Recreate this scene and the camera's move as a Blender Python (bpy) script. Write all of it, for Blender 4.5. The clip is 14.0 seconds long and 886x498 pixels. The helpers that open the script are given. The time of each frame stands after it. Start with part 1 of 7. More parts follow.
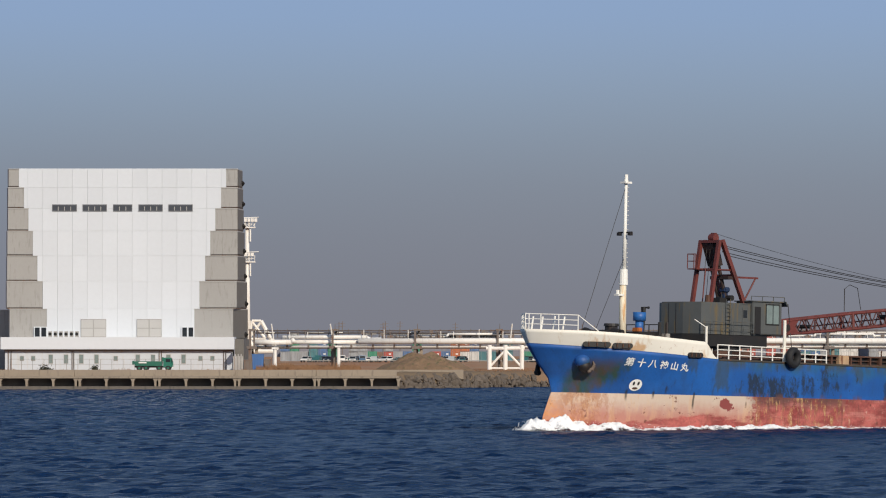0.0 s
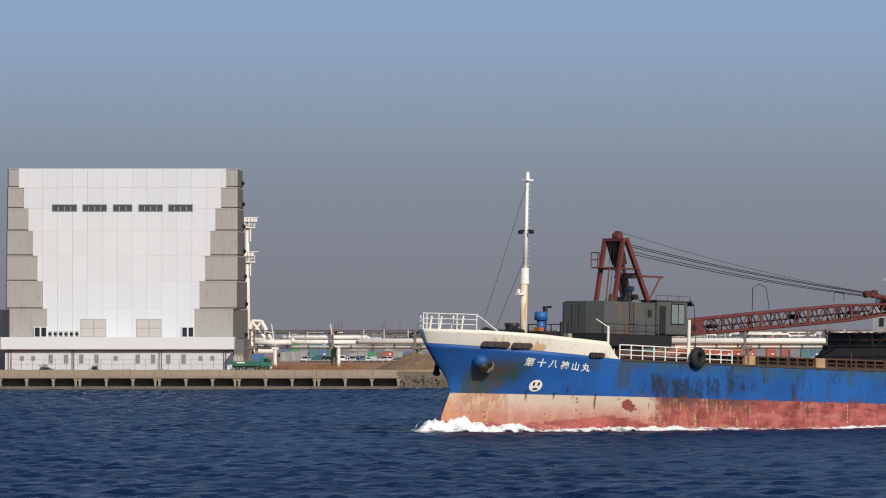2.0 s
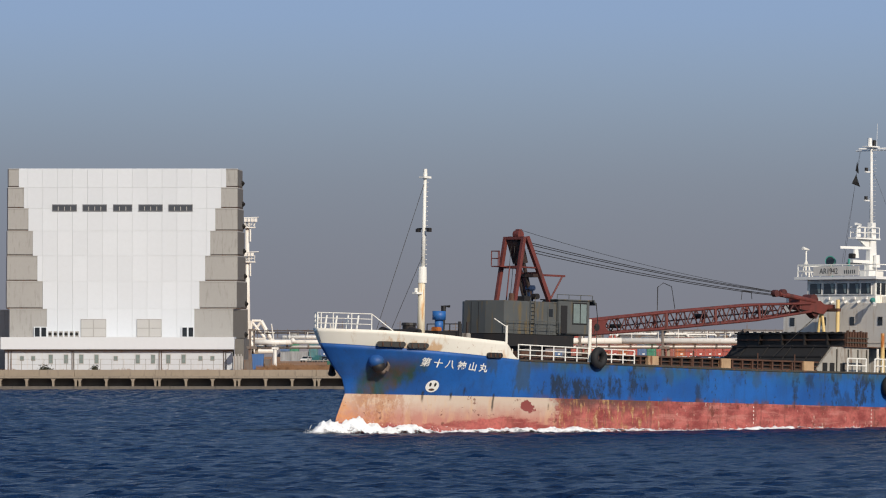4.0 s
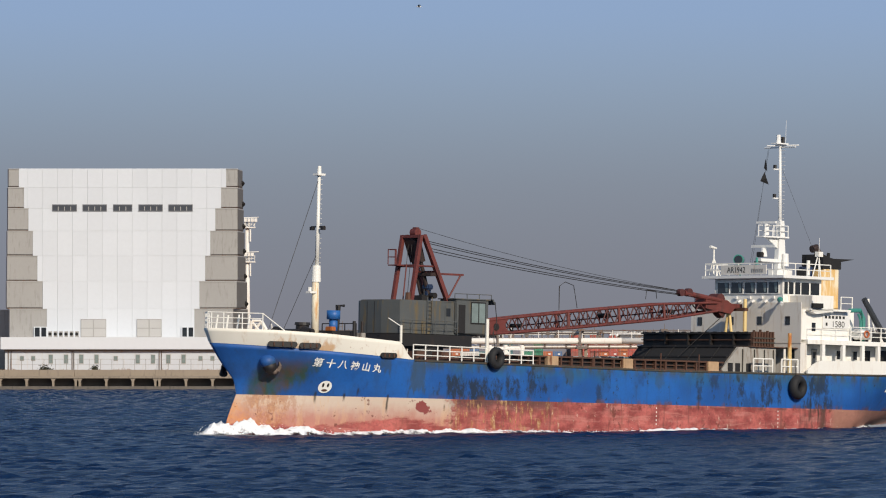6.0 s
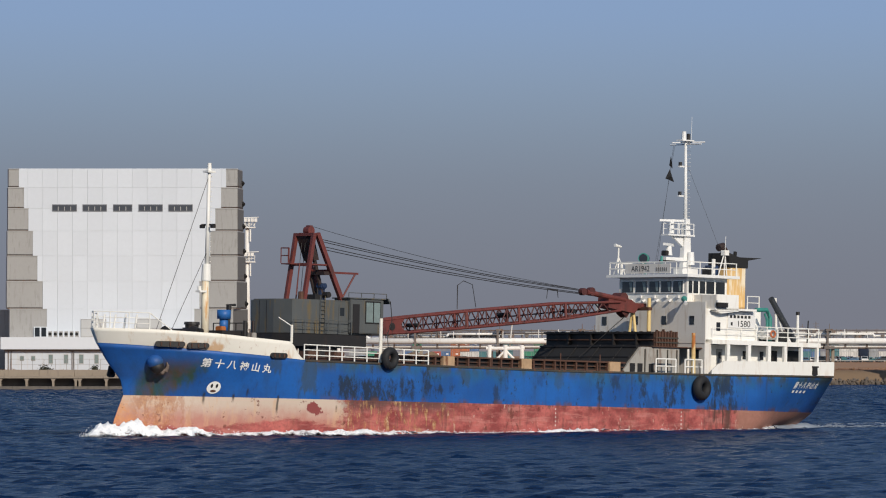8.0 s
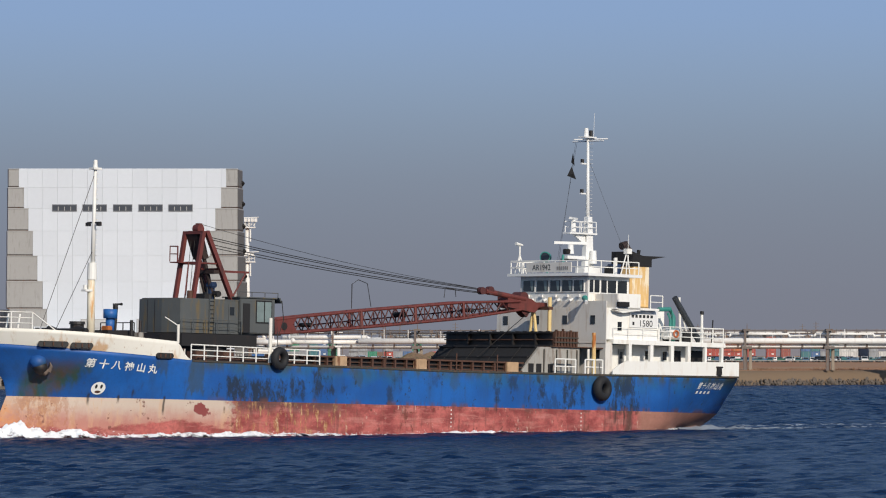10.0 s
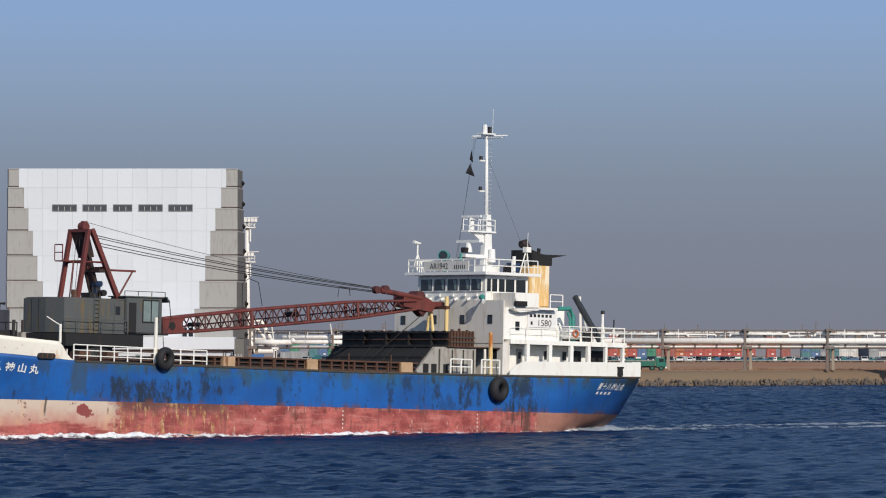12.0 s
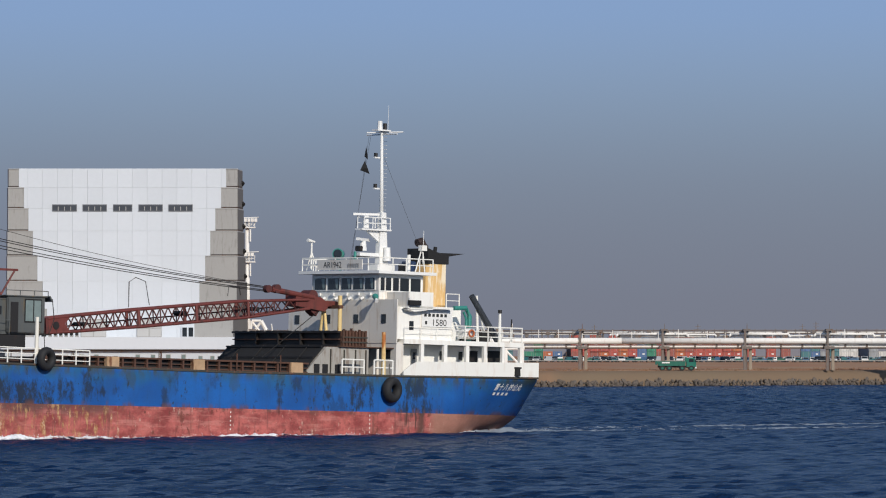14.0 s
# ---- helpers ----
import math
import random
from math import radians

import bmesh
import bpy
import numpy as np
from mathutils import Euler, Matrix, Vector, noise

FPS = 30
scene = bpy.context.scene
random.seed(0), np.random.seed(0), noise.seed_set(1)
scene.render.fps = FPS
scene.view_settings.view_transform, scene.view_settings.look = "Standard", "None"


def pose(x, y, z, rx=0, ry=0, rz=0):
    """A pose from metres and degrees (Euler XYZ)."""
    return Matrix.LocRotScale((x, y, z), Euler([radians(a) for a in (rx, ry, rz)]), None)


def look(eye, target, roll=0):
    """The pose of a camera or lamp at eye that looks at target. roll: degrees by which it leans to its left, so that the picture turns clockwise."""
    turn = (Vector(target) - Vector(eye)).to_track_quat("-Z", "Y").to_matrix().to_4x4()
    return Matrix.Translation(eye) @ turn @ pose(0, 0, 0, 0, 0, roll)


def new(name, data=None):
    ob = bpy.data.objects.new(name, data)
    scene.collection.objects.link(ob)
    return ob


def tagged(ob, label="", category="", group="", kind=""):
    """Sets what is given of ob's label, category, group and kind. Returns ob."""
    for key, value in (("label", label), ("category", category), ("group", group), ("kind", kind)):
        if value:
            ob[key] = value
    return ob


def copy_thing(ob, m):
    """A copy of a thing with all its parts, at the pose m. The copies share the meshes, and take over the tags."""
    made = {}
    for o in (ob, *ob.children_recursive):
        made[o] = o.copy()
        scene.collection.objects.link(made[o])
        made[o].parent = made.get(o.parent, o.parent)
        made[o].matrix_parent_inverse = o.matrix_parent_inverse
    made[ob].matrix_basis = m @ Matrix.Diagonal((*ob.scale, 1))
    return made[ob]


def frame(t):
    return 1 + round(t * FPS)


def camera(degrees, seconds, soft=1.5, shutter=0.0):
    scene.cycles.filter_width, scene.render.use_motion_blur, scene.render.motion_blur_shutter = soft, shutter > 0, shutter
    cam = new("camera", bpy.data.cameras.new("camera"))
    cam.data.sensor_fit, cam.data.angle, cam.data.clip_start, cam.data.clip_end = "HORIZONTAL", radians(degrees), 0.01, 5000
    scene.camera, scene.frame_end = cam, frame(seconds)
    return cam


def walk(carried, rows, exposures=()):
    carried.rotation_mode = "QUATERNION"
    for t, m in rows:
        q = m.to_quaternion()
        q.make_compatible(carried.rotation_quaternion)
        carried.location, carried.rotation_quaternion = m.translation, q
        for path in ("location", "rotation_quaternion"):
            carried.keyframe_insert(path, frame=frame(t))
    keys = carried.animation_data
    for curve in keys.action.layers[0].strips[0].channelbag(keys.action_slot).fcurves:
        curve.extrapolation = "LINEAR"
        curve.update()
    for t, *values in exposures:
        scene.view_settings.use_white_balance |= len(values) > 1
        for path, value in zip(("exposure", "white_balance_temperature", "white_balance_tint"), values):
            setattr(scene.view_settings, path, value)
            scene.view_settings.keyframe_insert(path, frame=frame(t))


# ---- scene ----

# ---------------------------------------------------------------- camera
HEADING = 222.353          # where the ship points, degrees
COURSE = 220.598           # where it goes, degrees
SPEED = 5.117              # metres a second
TRIM = 1.5                 # bow-up trim of the ship
cam = camera(9.148, 14.0, soft=1.1)
walk(cam, [(0, pose(0, 0, 6.3, 91.023)), (14, pose(0, 0, 6.3, 91.023))],
     [(0, 0.07, 6680, 10), (3, 0.08, 6680, 10), (5.5, 0.1, 6740, 10), (6.0, 0.12, 6720, 10), (6.6, 0.0, 6640, 10), (7.5, -0.02, 6540, 10), (11, 0.09, 6330, 10), (13, 0.08, 6230, 10), (14, 0.0, 6200, 10)])

# ---------------------------------------------------------------- world and sun
SUN_DIR = Vector((0.363, -0.814, 0.454)).normalized()


def make_world():
    w = bpy.data.worlds.new("sky")
    scene.world = w
    w.use_nodes = True
    nt = w.node_tree
    nt.nodes.clear()
    out = nt.nodes.new("ShaderNodeOutputWorld")
    bg = nt.nodes.new("ShaderNodeBackground")
    sky = nt.nodes.new("ShaderNodeTexSky")
    sky.sky_type = "NISHITA"
    sky.sun_disc = False
    sky.sun_elevation = math.asin(SUN_DIR.z)
    sky.sun_rotation = math.atan2(SUN_DIR.x, SUN_DIR.y)
    sky.dust_density, sky.air_density, sky.ozone_density = 0.6, 1.0, 2.0
    # winter haze lying on the horizon, going over into the clear sky
    co = nt.nodes.new("ShaderNodeTexCoord")
    sep = nt.nodes.new("ShaderNodeSeparateXYZ")
    nt.links.new(co.outputs["Generated"], sep.inputs[0])
    mr = nt.nodes.new("ShaderNodeMapRange")
    mr.inputs["From Min"].default_value, mr.inputs["From Max"].default_value = 0.0, 0.1
    nt.links.new(sep.outputs["Z"], mr.inputs["Value"])
    ramp = nt.nodes.new("ShaderNodeValToRGB")
    ramp.color_ramp.interpolation = "B_SPLINE"
    stops = [(0.0, (1.92, 2.0, 2.42)), (0.12, (1.92, 2.05, 2.5)), (0.3, (2.1, 2.45, 3.05)), (0.45, (2.4, 3.15, 4.2)), (0.6, (2.5, 3.6, 5.5)), (1.0, (2.3, 3.6, 6.2))]
    while len(ramp.color_ramp.elements) < len(stops):
        ramp.color_ramp.elements.new(0.5)
    for el, (p, c) in zip(ramp.color_ramp.elements, stops):
        el.position, el.color = p, (c[0] / 10, c[1] / 10, c[2] / 10, 1)
    nt.links.new(mr.outputs[0], ramp.inputs[0])
    gain = nt.nodes.new("ShaderNodeVectorMath")
    gain.operation = "SCALE"
    gain.inputs["Scale"].default_value = 10.0
    nt.links.new(ramp.outputs[0], gain.inputs[0])
    over = nt.nodes.new("ShaderNodeMapRange")
    over.interpolation_type = "SMOOTHSTEP"
    over.inputs["From Min"].default_value, over.inputs["From Max"].default_value = 0.06, 0.3
    nt.links.new(sep.outputs["Z"], over.inputs["Value"])
    mix = nt.nodes.new("ShaderNodeMix")
    mix.data_type = "RGBA"
    nt.links.new(over.outputs[0], mix.inputs[0])
    nt.links.new(gain.outputs[0], mix.inputs[6])
    nt.links.new(sky.outputs[0], mix.inputs[7])
    nt.links.new(mix.outputs[2], bg.inputs[0])
    bg.inputs[1].default_value = 0.1
    nt.links.new(bg.outputs[0], out.inputs[0])


make_world()
sun = new("sun", bpy.data.lights.new("sun", "SUN"))
sun.data.energy, sun.data.angle, sun.data.color = 3.3, radians(0.5), (1.0, 0.91, 0.79)
sun.matrix_world = look(SUN_DIR * 100, (0, 0, 0))


# ---------------------------------------------------------------- node helper
class Nodes:
    """Short calls for building one node material."""

    def __init__(self, name):
        self.mat = bpy.data.materials.new(name)
        self.mat.use_nodes = True
        self.nt = self.mat.node_tree
        self.bsdf = self.nt.nodes["Principled BSDF"]
        self.co = self.nt.nodes.new("ShaderNodeTexCoord").outputs["Object"]

    def add(self, kind):
        return self.nt.nodes.new(kind)

    def plug(self, socket, value):
        if hasattr(value, "is_linked"):
            self.nt.links.new(value, socket)
        elif isinstance(value, (tuple, list)) and len(value) == 3 and socket.type == "RGBA":
            socket.default_value = (*value, 1)
        else:
            socket.default_value = value

    def math(self, op, a, b=0.0, c=0.0, clamp=False):
        n = self.add("ShaderNodeMath")
        n.operation, n.use_clamp = op, clamp
        for i, v in enumerate((a, b, c)):
            self.plug(n.inputs[i], v)
        return n.outputs[0]

    def scaled(self, s, at=(0, 0, 0)):
        n = self.add("ShaderNodeMapping")
        self.plug(n.inputs["Vector"], self.co)
        n.inputs["Scale"].default_value, n.inputs["Location"].default_value = s, at
        return n.outputs[0]

    def noise(self, scale, detail=4.0, rough=0.55, vec=None):
        n = self.add("ShaderNodeTexNoise")
        self.plug(n.inputs["Vector"], vec if vec is not None else self.co)
        n.inputs["Scale"].default_value, n.inputs["Detail"].default_value, n.inputs["Roughness"].default_value = scale, detail, rough
        return n.outputs[0]

    def axes(self):
        n = self.add("ShaderNodeSeparateXYZ")
        self.plug(n.inputs[0], self.co)
        return n.outputs

    def step(self, v, lo, hi):
        """0 below lo to 1 above hi, smoothly; lo may lie above hi."""
        n = self.add("ShaderNodeMapRange")
        n.interpolation_type = "SMOOTHSTEP"
        self.plug(n.inputs["Value"], v)
        n.inputs["From Min"].default_value, n.inputs["From Max"].default_value = lo, hi
        if lo > hi:
            n.inputs["From Min"].default_value, n.inputs["From Max"].default_value = hi, lo
            n.inputs["To Min"].default_value, n.inputs["To Max"].default_value = 1, 0
        return n.outputs[0]

    def mix(self, fac, a, b):
        n = self.add("ShaderNodeMix")
        n.data_type = "RGBA"
        self.plug(n.inputs[0], fac)
        self.plug(n.inputs[6], a)
        self.plug(n.inputs[7], b)
        return n.outputs[2]

    def bump(self, height, strength=0.3, dist=0.05):
        n = self.add("ShaderNodeBump")
        self.plug(n.inputs["Height"], height)
        n.inputs["Strength"].default_value, n.inputs["Distance"].default_value = strength, dist
        self.plug(self.bsdf.inputs["Normal"], n.outputs[0])

    def done(self, color, rough=0.6, metal=0.0, spec=0.5):
        self.plug(self.bsdf.inputs["Base Color"], color)
        self.plug(self.bsdf.inputs["Roughness"], rough)
        self.plug(self.bsdf.inputs["Metallic"], metal)
        self.plug(self.bsdf.inputs["Specular IOR Level"], spec)
        return self.mat


def shade(c, k):
    return tuple(min(1.0, v * k) for v in c)


def paint(name, col, rough=0.55, metal=0.0, var=0.2, scale=0.6, dirt=None, amount=0.35, streak=True, tint=0.0):
    """Painted or weathered surface: broad fading, fine grain, and dirt that runs down."""
    n = Nodes(name)
    broad = n.noise(scale, 3)
    fine = n.noise(scale * 14, 5, 0.65)
    c = n.mix(broad, shade(col, 1 - var), shade(col, 1 + var))
    c = n.mix(n.math("MULTIPLY", fine, 0.35), c, shade(col, 0.75))
    if tint:
        rnd = n.add("ShaderNodeObjectInfo").outputs["Random"]
        c = n.mix(n.math("MULTIPLY", rnd, tint), c, shade(col, 0.55))
    if dirt:
        s = n.noise(1.0, 6, 0.6, n.scaled((2.2, 2.2, 0.35) if streak else (1.3, 1.3, 1.3)))
        m = n.math("MULTIPLY", n.step(s, 0.52, 0.68), amount * 2)
        c = n.mix(n.math("MINIMUM", m, 1.0), c, dirt)
    n.bump(fine, 0.15, 0.02)
    return n.done(c, n.math("MULTIPLY_ADD", fine, 0.25, rough - 0.12), metal)


RUST = (0.16, 0.06, 0.025)
ANCHOR = paint("dull_anchor_steel", (0.15, 0.11, 0.085), 0.7, var=0.35, scale=2, dirt=(0.04, 0.03, 0.025), amount=0.4)
WHITE = paint("white_paint", (0.86, 0.84, 0.77), 0.5, var=0.05, dirt=(0.5, 0.33, 0.18), amount=0.12)
CREAM = paint("cream_bulwark_paint", (0.82, 0.78, 0.68), 0.55, var=0.06, dirt=(0.56, 0.36, 0.18), amount=0.2)
CLEAN_WHITE = paint("clean_white_paint", (0.82, 0.81, 0.77), 0.5, var=0.05)
RUSTY_YELLOW = paint("rusty_yellow_paint", (0.76, 0.57, 0.25), 0.55, var=0.15, dirt=(0.45, 0.15, 0.03), amount=0.6)
GREY_HOUSE = paint("grey_crane_paint", (0.086, 0.092, 0.09), 0.6, var=0.3, dirt=(0.16, 0.11, 0.04), amount=0.35)
DARK_STEEL = paint("dark_oily_steel", (0.016, 0.014, 0.013), 0.6, var=0.3, dirt=(0.05, 0.025, 0.015), amount=0.2)
RED_STEEL = paint("red_oxide_steel", (0.15, 0.034, 0.027), 0.6, var=0.4, scale=1.2, dirt=(0.06, 0.025, 0.02), amount=0.4)
# boom red darkened to hold the lacing's shade; also the dark red sheaves
LACING = paint("dark_red_shaded_lacing_steel", (0.09, 0.024, 0.021), 0.65, var=0.4, scale=1.5)
BROWN_STEEL = paint("rusty_brown_steel", (0.095, 0.043, 0.026), 0.8, var=0.35, scale=1.5, dirt=(0.05, 0.03, 0.02), amount=0.4)
EDGE_STEEL = paint("grimy_edge_steel", (0.055, 0.05, 0.04), 0.8, var=0.4, scale=1.2, dirt=(0.13, 0.06, 0.035), amount=0.4)
RUBBER = paint("black_rubber", (0.015, 0.015, 0.016), 0.75, var=0.3, scale=3)
TEAL = paint("teal_paint", (0.045, 0.25, 0.205), 0.5, var=0.15, dirt=RUST, amount=0.15)
BLUE_CAP = paint("blue_vent_paint", (0.02, 0.13, 0.4), 0.5, var=0.2, dirt=RUST, amount=0.2)
NAVY = paint("dark_blue_machine_paint", (0.015, 0.035, 0.09), 0.6, var=0.2)
ORANGE = paint("orange_ring", (0.5, 0.14, 0.05), 0.6, var=0.2, scale=2)
ORANGE_RUST = paint("orange_rust", (0.42, 0.13, 0.03), 0.8, var=0.3, scale=3)
DECK = paint("brown_deck_paint", (0.14, 0.07, 0.05), 0.8, var=0.3)
BEIGE = paint("weathered_timber", (0.46, 0.3, 0.17), 0.8, var=0.35, scale=2.0, dirt=RUST, amount=0.5)
FUNNEL = paint("faded_yellow_funnel", (0.74, 0.47, 0.18), 0.6, var=0.15, dirt=(0.84, 0.72, 0.52), amount=0.6)
DERRICK = paint("dark_grey_blue_derrick_paint", (0.035, 0.04, 0.047), 0.6, var=0.3, scale=2)
SOOT = paint("soot_black", (0.014, 0.0135, 0.014), 0.9, var=0.3)
MAST_CREAM = paint("rust_streaked_mast_paint", (0.82, 0.74, 0.56), 0.55, var=0.1, dirt=(0.6, 0.28, 0.06), amount=0.5)
LETTER = paint("white_lettering", (0.85, 0.84, 0.78), 0.6, var=0.05)
BLACK_LETTER = paint("black_lettering", (0.02, 0.02, 0.02), 0.6)
# house white toned down: shade of the forward faces put into colour
FRONT_SHADE_GREY = paint("front_shade_grey_paint", (0.74, 0.7, 0.63), 0.6, var=0.08, scale=0.5, dirt=(0.42, 0.31, 0.2), amount=0.22)
STAINED_WALL = paint("stained_bulkhead_paint", (0.36, 0.34, 0.3), 0.7, var=0.2, scale=0.8, dirt=(0.15, 0.09, 0.06), amount=0.4)
SHEAVE_BROWN = paint("greasy_brown_steel", (0.035, 0.02, 0.017), 0.7, var=0.4, scale=2)
ROPE = paint("wire_rope", (0.035, 0.032, 0.03), 0.6, 0.4)


def glass_material():
    n = Nodes("dark_glazing")
    return n.done(n.mix(n.noise(0.7, 2), (0.01, 0.013, 0.016), (0.03, 0.035, 0.04)), 0.08, 0.0, 0.6)


GLASS = glass_material()
CABGLASS = paint("pale_cab_glass", (0.2, 0.25, 0.24), 0.12, var=0.35, scale=1.5)


def scraped(n, x, z, places, rag):
    """Mask of ragged scrapes, each (fore end, aft end, foot, top, strength) on the ship's side."""
    wx = n.math("MULTIPLY_ADD", n.noise(1.0, 6, 0.75, n.scaled((1.6, 1.6, 1.1), (3, 0, 1))), rag, n.math("ADD", x, -rag / 2))
    wz = n.math("MULTIPLY_ADD", n.noise(1.0, 5, 0.7, n.scaled((1.9, 1.9, 0.4), (1, 4, 2))), 2.4, n.math("ADD", z, -1.2))
    total = None
    for a, b, lo, hi, k in places:
        m = n.math("MULTIPLY", n.step(wx, a - 0.12, a + 0.12), n.step(wx, b + 0.12, b - 0.12))
        m = n.math("MULTIPLY", m, n.math("MULTIPLY", n.step(wz, lo - 0.3, lo + 0.1), n.step(wz, hi + 0.3, hi - 0.1)))
        m = n.math("MULTIPLY", m, k)
        total = m if total is None else n.math("MAXIMUM", total, m)
    return total


def drips(n, x, z):
    """Thin black runs from drain holes, over the paint line."""
    wob = n.math("MULTIPLY_ADD", n.noise(1.5, 3, 0.6), 0.16, n.math("ADD", x, -0.08))
    total = None
    for at, lo, hi, k in ((30.95, 1.35, 2.45, 0.8), (29.05, 1.55, 2.35, 0.9), (28.15, 1.9, 2.75, 0.7), (25.85, 0.8, 2.35, 0.85), (20.95, 1.0, 1.7, 0.6), (-5.3, 1.4, 3.0, 0.6), (-17.6, 0.8, 3.0, 0.7), (-18.5, 0.6, 2.6, 0.8)):
        m = n.math("MULTIPLY", n.step(wob, at - 0.13, at - 0.02), n.step(wob, at + 0.13, at + 0.02))
        m = n.math("MULTIPLY", m, n.math("MULTIPLY", n.step(z, lo, lo + 0.5), n.step(z, hi, hi - 0.25)))
        m = n.math("MULTIPLY", m, k)
        total = m if total is None else n.math("MAXIMUM", total, m)
    return total


def hull_blue():
    n = Nodes("blue_hull_paint")
    x, y, z = n.axes()
    streak = n.noise(1.0, 6, 0.62, n.scaled((1.1, 1.1, 0.28)))
    broad = n.noise(0.25, 3)
    fine = n.noise(6, 5, 0.65)
    c = n.mix(n.step(broad, 0.35, 0.65), (0.013, 0.082, 0.3), (0.017, 0.118, 0.41))
    c = n.mix(n.math("MULTIPLY", n.step(fine, 0.45, 0.7), 0.3), c, (0.02, 0.07, 0.2))
    # dull scuffs along the ship's length, and a weathered teal cast amidships
    c = n.mix(n.math("MULTIPLY", n.step(streak, 0.46, 0.7), 0.45), c, (0.02, 0.075, 0.2))
    cast = n.math("MULTIPLY", n.step(z, 2.9, 4.3), n.step(n.noise(0.4, 4, 0.6, n.scaled((1, 1, 1.5), (4, 4, 4))), 0.4, 0.62))
    c = n.mix(n.math("MULTIPLY", n.math("MULTIPLY", cast, 0.6), n.step(x, 24, 20)), c, (0.022, 0.12, 0.22))
    # dark scraped places at the quay side
    dark = scraped(n, x, z, ((18.9, 20.8, 2.1, 3.6, 0.95), (15.3, 18.6, 1.6, 3.5, 0.95), (13.5, 14.9, 2.4, 3.6, 0.9), (11.8, 12.7, 2.2, 4.3, 0.85), (10.7, 11.5, 2.6, 3.8, 0.85), (9.5, 10.0, 2.8, 3.3, 0.6), (5.1, 5.6, 1.9, 3.1, 0.7), (4.1, 5.0, 3.2, 4.2, 0.6), (-5.6, -5.0, 2.5, 4.4, 0.75), (-7.4, -6.6, 3.4, 4.3, 0.7), (-10.1, -9.4, 1.8, 4.3, 0.85), (-12.0, -9.9, 1.8, 2.8, 0.5), (-14.3, -12.1, 2.4, 4.2, 0.9), (-19.6, -17.3, 3.1, 4.9, 0.9), (-20.1, -16.5, 1.6, 2.8, 0.8), (0.2, 1.4, 3.3, 4.2, 0.4)), 1.6)
    broken = n.step(n.noise(1.0, 8, 0.78, n.scaled((1.9, 1.9, 0.8), (5, 3, 1))), 0.43, 0.53)
    c = n.mix(n.math("MULTIPLY", dark, n.math("MULTIPLY_ADD", broken, 0.82, 0.13)), c, (0.018, 0.026, 0.037))
    runs = n.step(n.noise(1.0, 6, 0.7, n.scaled((2.0, 2.0, 0.14), (5, 1, 2))), 0.57, 0.68)
    c = n.mix(n.math("MULTIPLY", runs, 0.4), c, (0.03, 0.05, 0.09))
    # greenish and brown run-off below the hawse pipe and below the scuppers
    spread = n.math("MULTIPLY_ADD", z, 0.75, n.math("MULTIPLY_ADD", streak, 2.6, x))
    hawse = n.math("MULTIPLY", n.math("MULTIPLY", n.step(spread, 35.2, 36.4), n.step(x, 35.3, 34.6)), n.step(n.math("MULTIPLY_ADD", streak, 1.6, z), 6.0, 4.6))
    c = n.mix(n.math("MULTIPLY", hawse, n.math("MULTIPLY_ADD", n.step(streak, 0.36, 0.6), 0.25, 0.7)), c, n.mix(n.step(n.noise(0.9, 4, 0.6, n.scaled((1, 1, 0.7), (2, 2, 5))), 0.4, 0.62), (0.035, 0.075, 0.045), (0.085, 0.062, 0.03)))
    scupper = scraped(n, x, z, ((22.9, 24.2, 2.6, 5.2, 0.6), (26.0, 26.9, 3.9, 5.2, 0.5), (8.0, 8.8, 3.6, 5.2, 0.5), (-1.5, -0.6, 3.4, 5.2, 0.4)), 1.2)
    c = n.mix(scupper, c, (0.045, 0.065, 0.05))
    lip = n.math("MULTIPLY", n.step(z, 3.7, 4.75), n.step(n.noise(1.0, 6, 0.65, n.scaled((1.4, 1.4, 0.5), (1, 6, 4))), 0.4, 0.6))
    c = n.mix(n.math("MULTIPLY", n.math("MULTIPLY", lip, 0.9), n.step(x, 25, 22)), c, (0.055, 0.068, 0.045))
    chips = n.math("MULTIPLY", n.step(n.noise(1.0, 7, 0.75, n.scaled((1.6, 1.6, 0.8), (6, 2, 9))), 0.6, 0.63), n.step(x, 26, 20))
    c = n.mix(n.math("MULTIPLY", chips, 0.8), c, (0.025, 0.033, 0.036))
    c = n.mix(drips(n, x, z), c, (0.025, 0.022, 0.018))
    foot = n.math("MULTIPLY", n.step(z, 2.45, 2.02), n.step(streak, 0.48, 0.62))
    c = n.mix(n.math("MULTIPLY", n.math("MULTIPLY", foot, 0.75), n.step(x, 24, 19)), c, (0.13, 0.055, 0.04))
    n.bump(n.math("ADD", n.math("MULTIPLY", n.noise(0.55, 2), 2.0), fine), 0.2, 0.05)
    return n.done(c, n.math("MULTIPLY_ADD", streak, 0.4, 0.3), 0.0, 0.4)


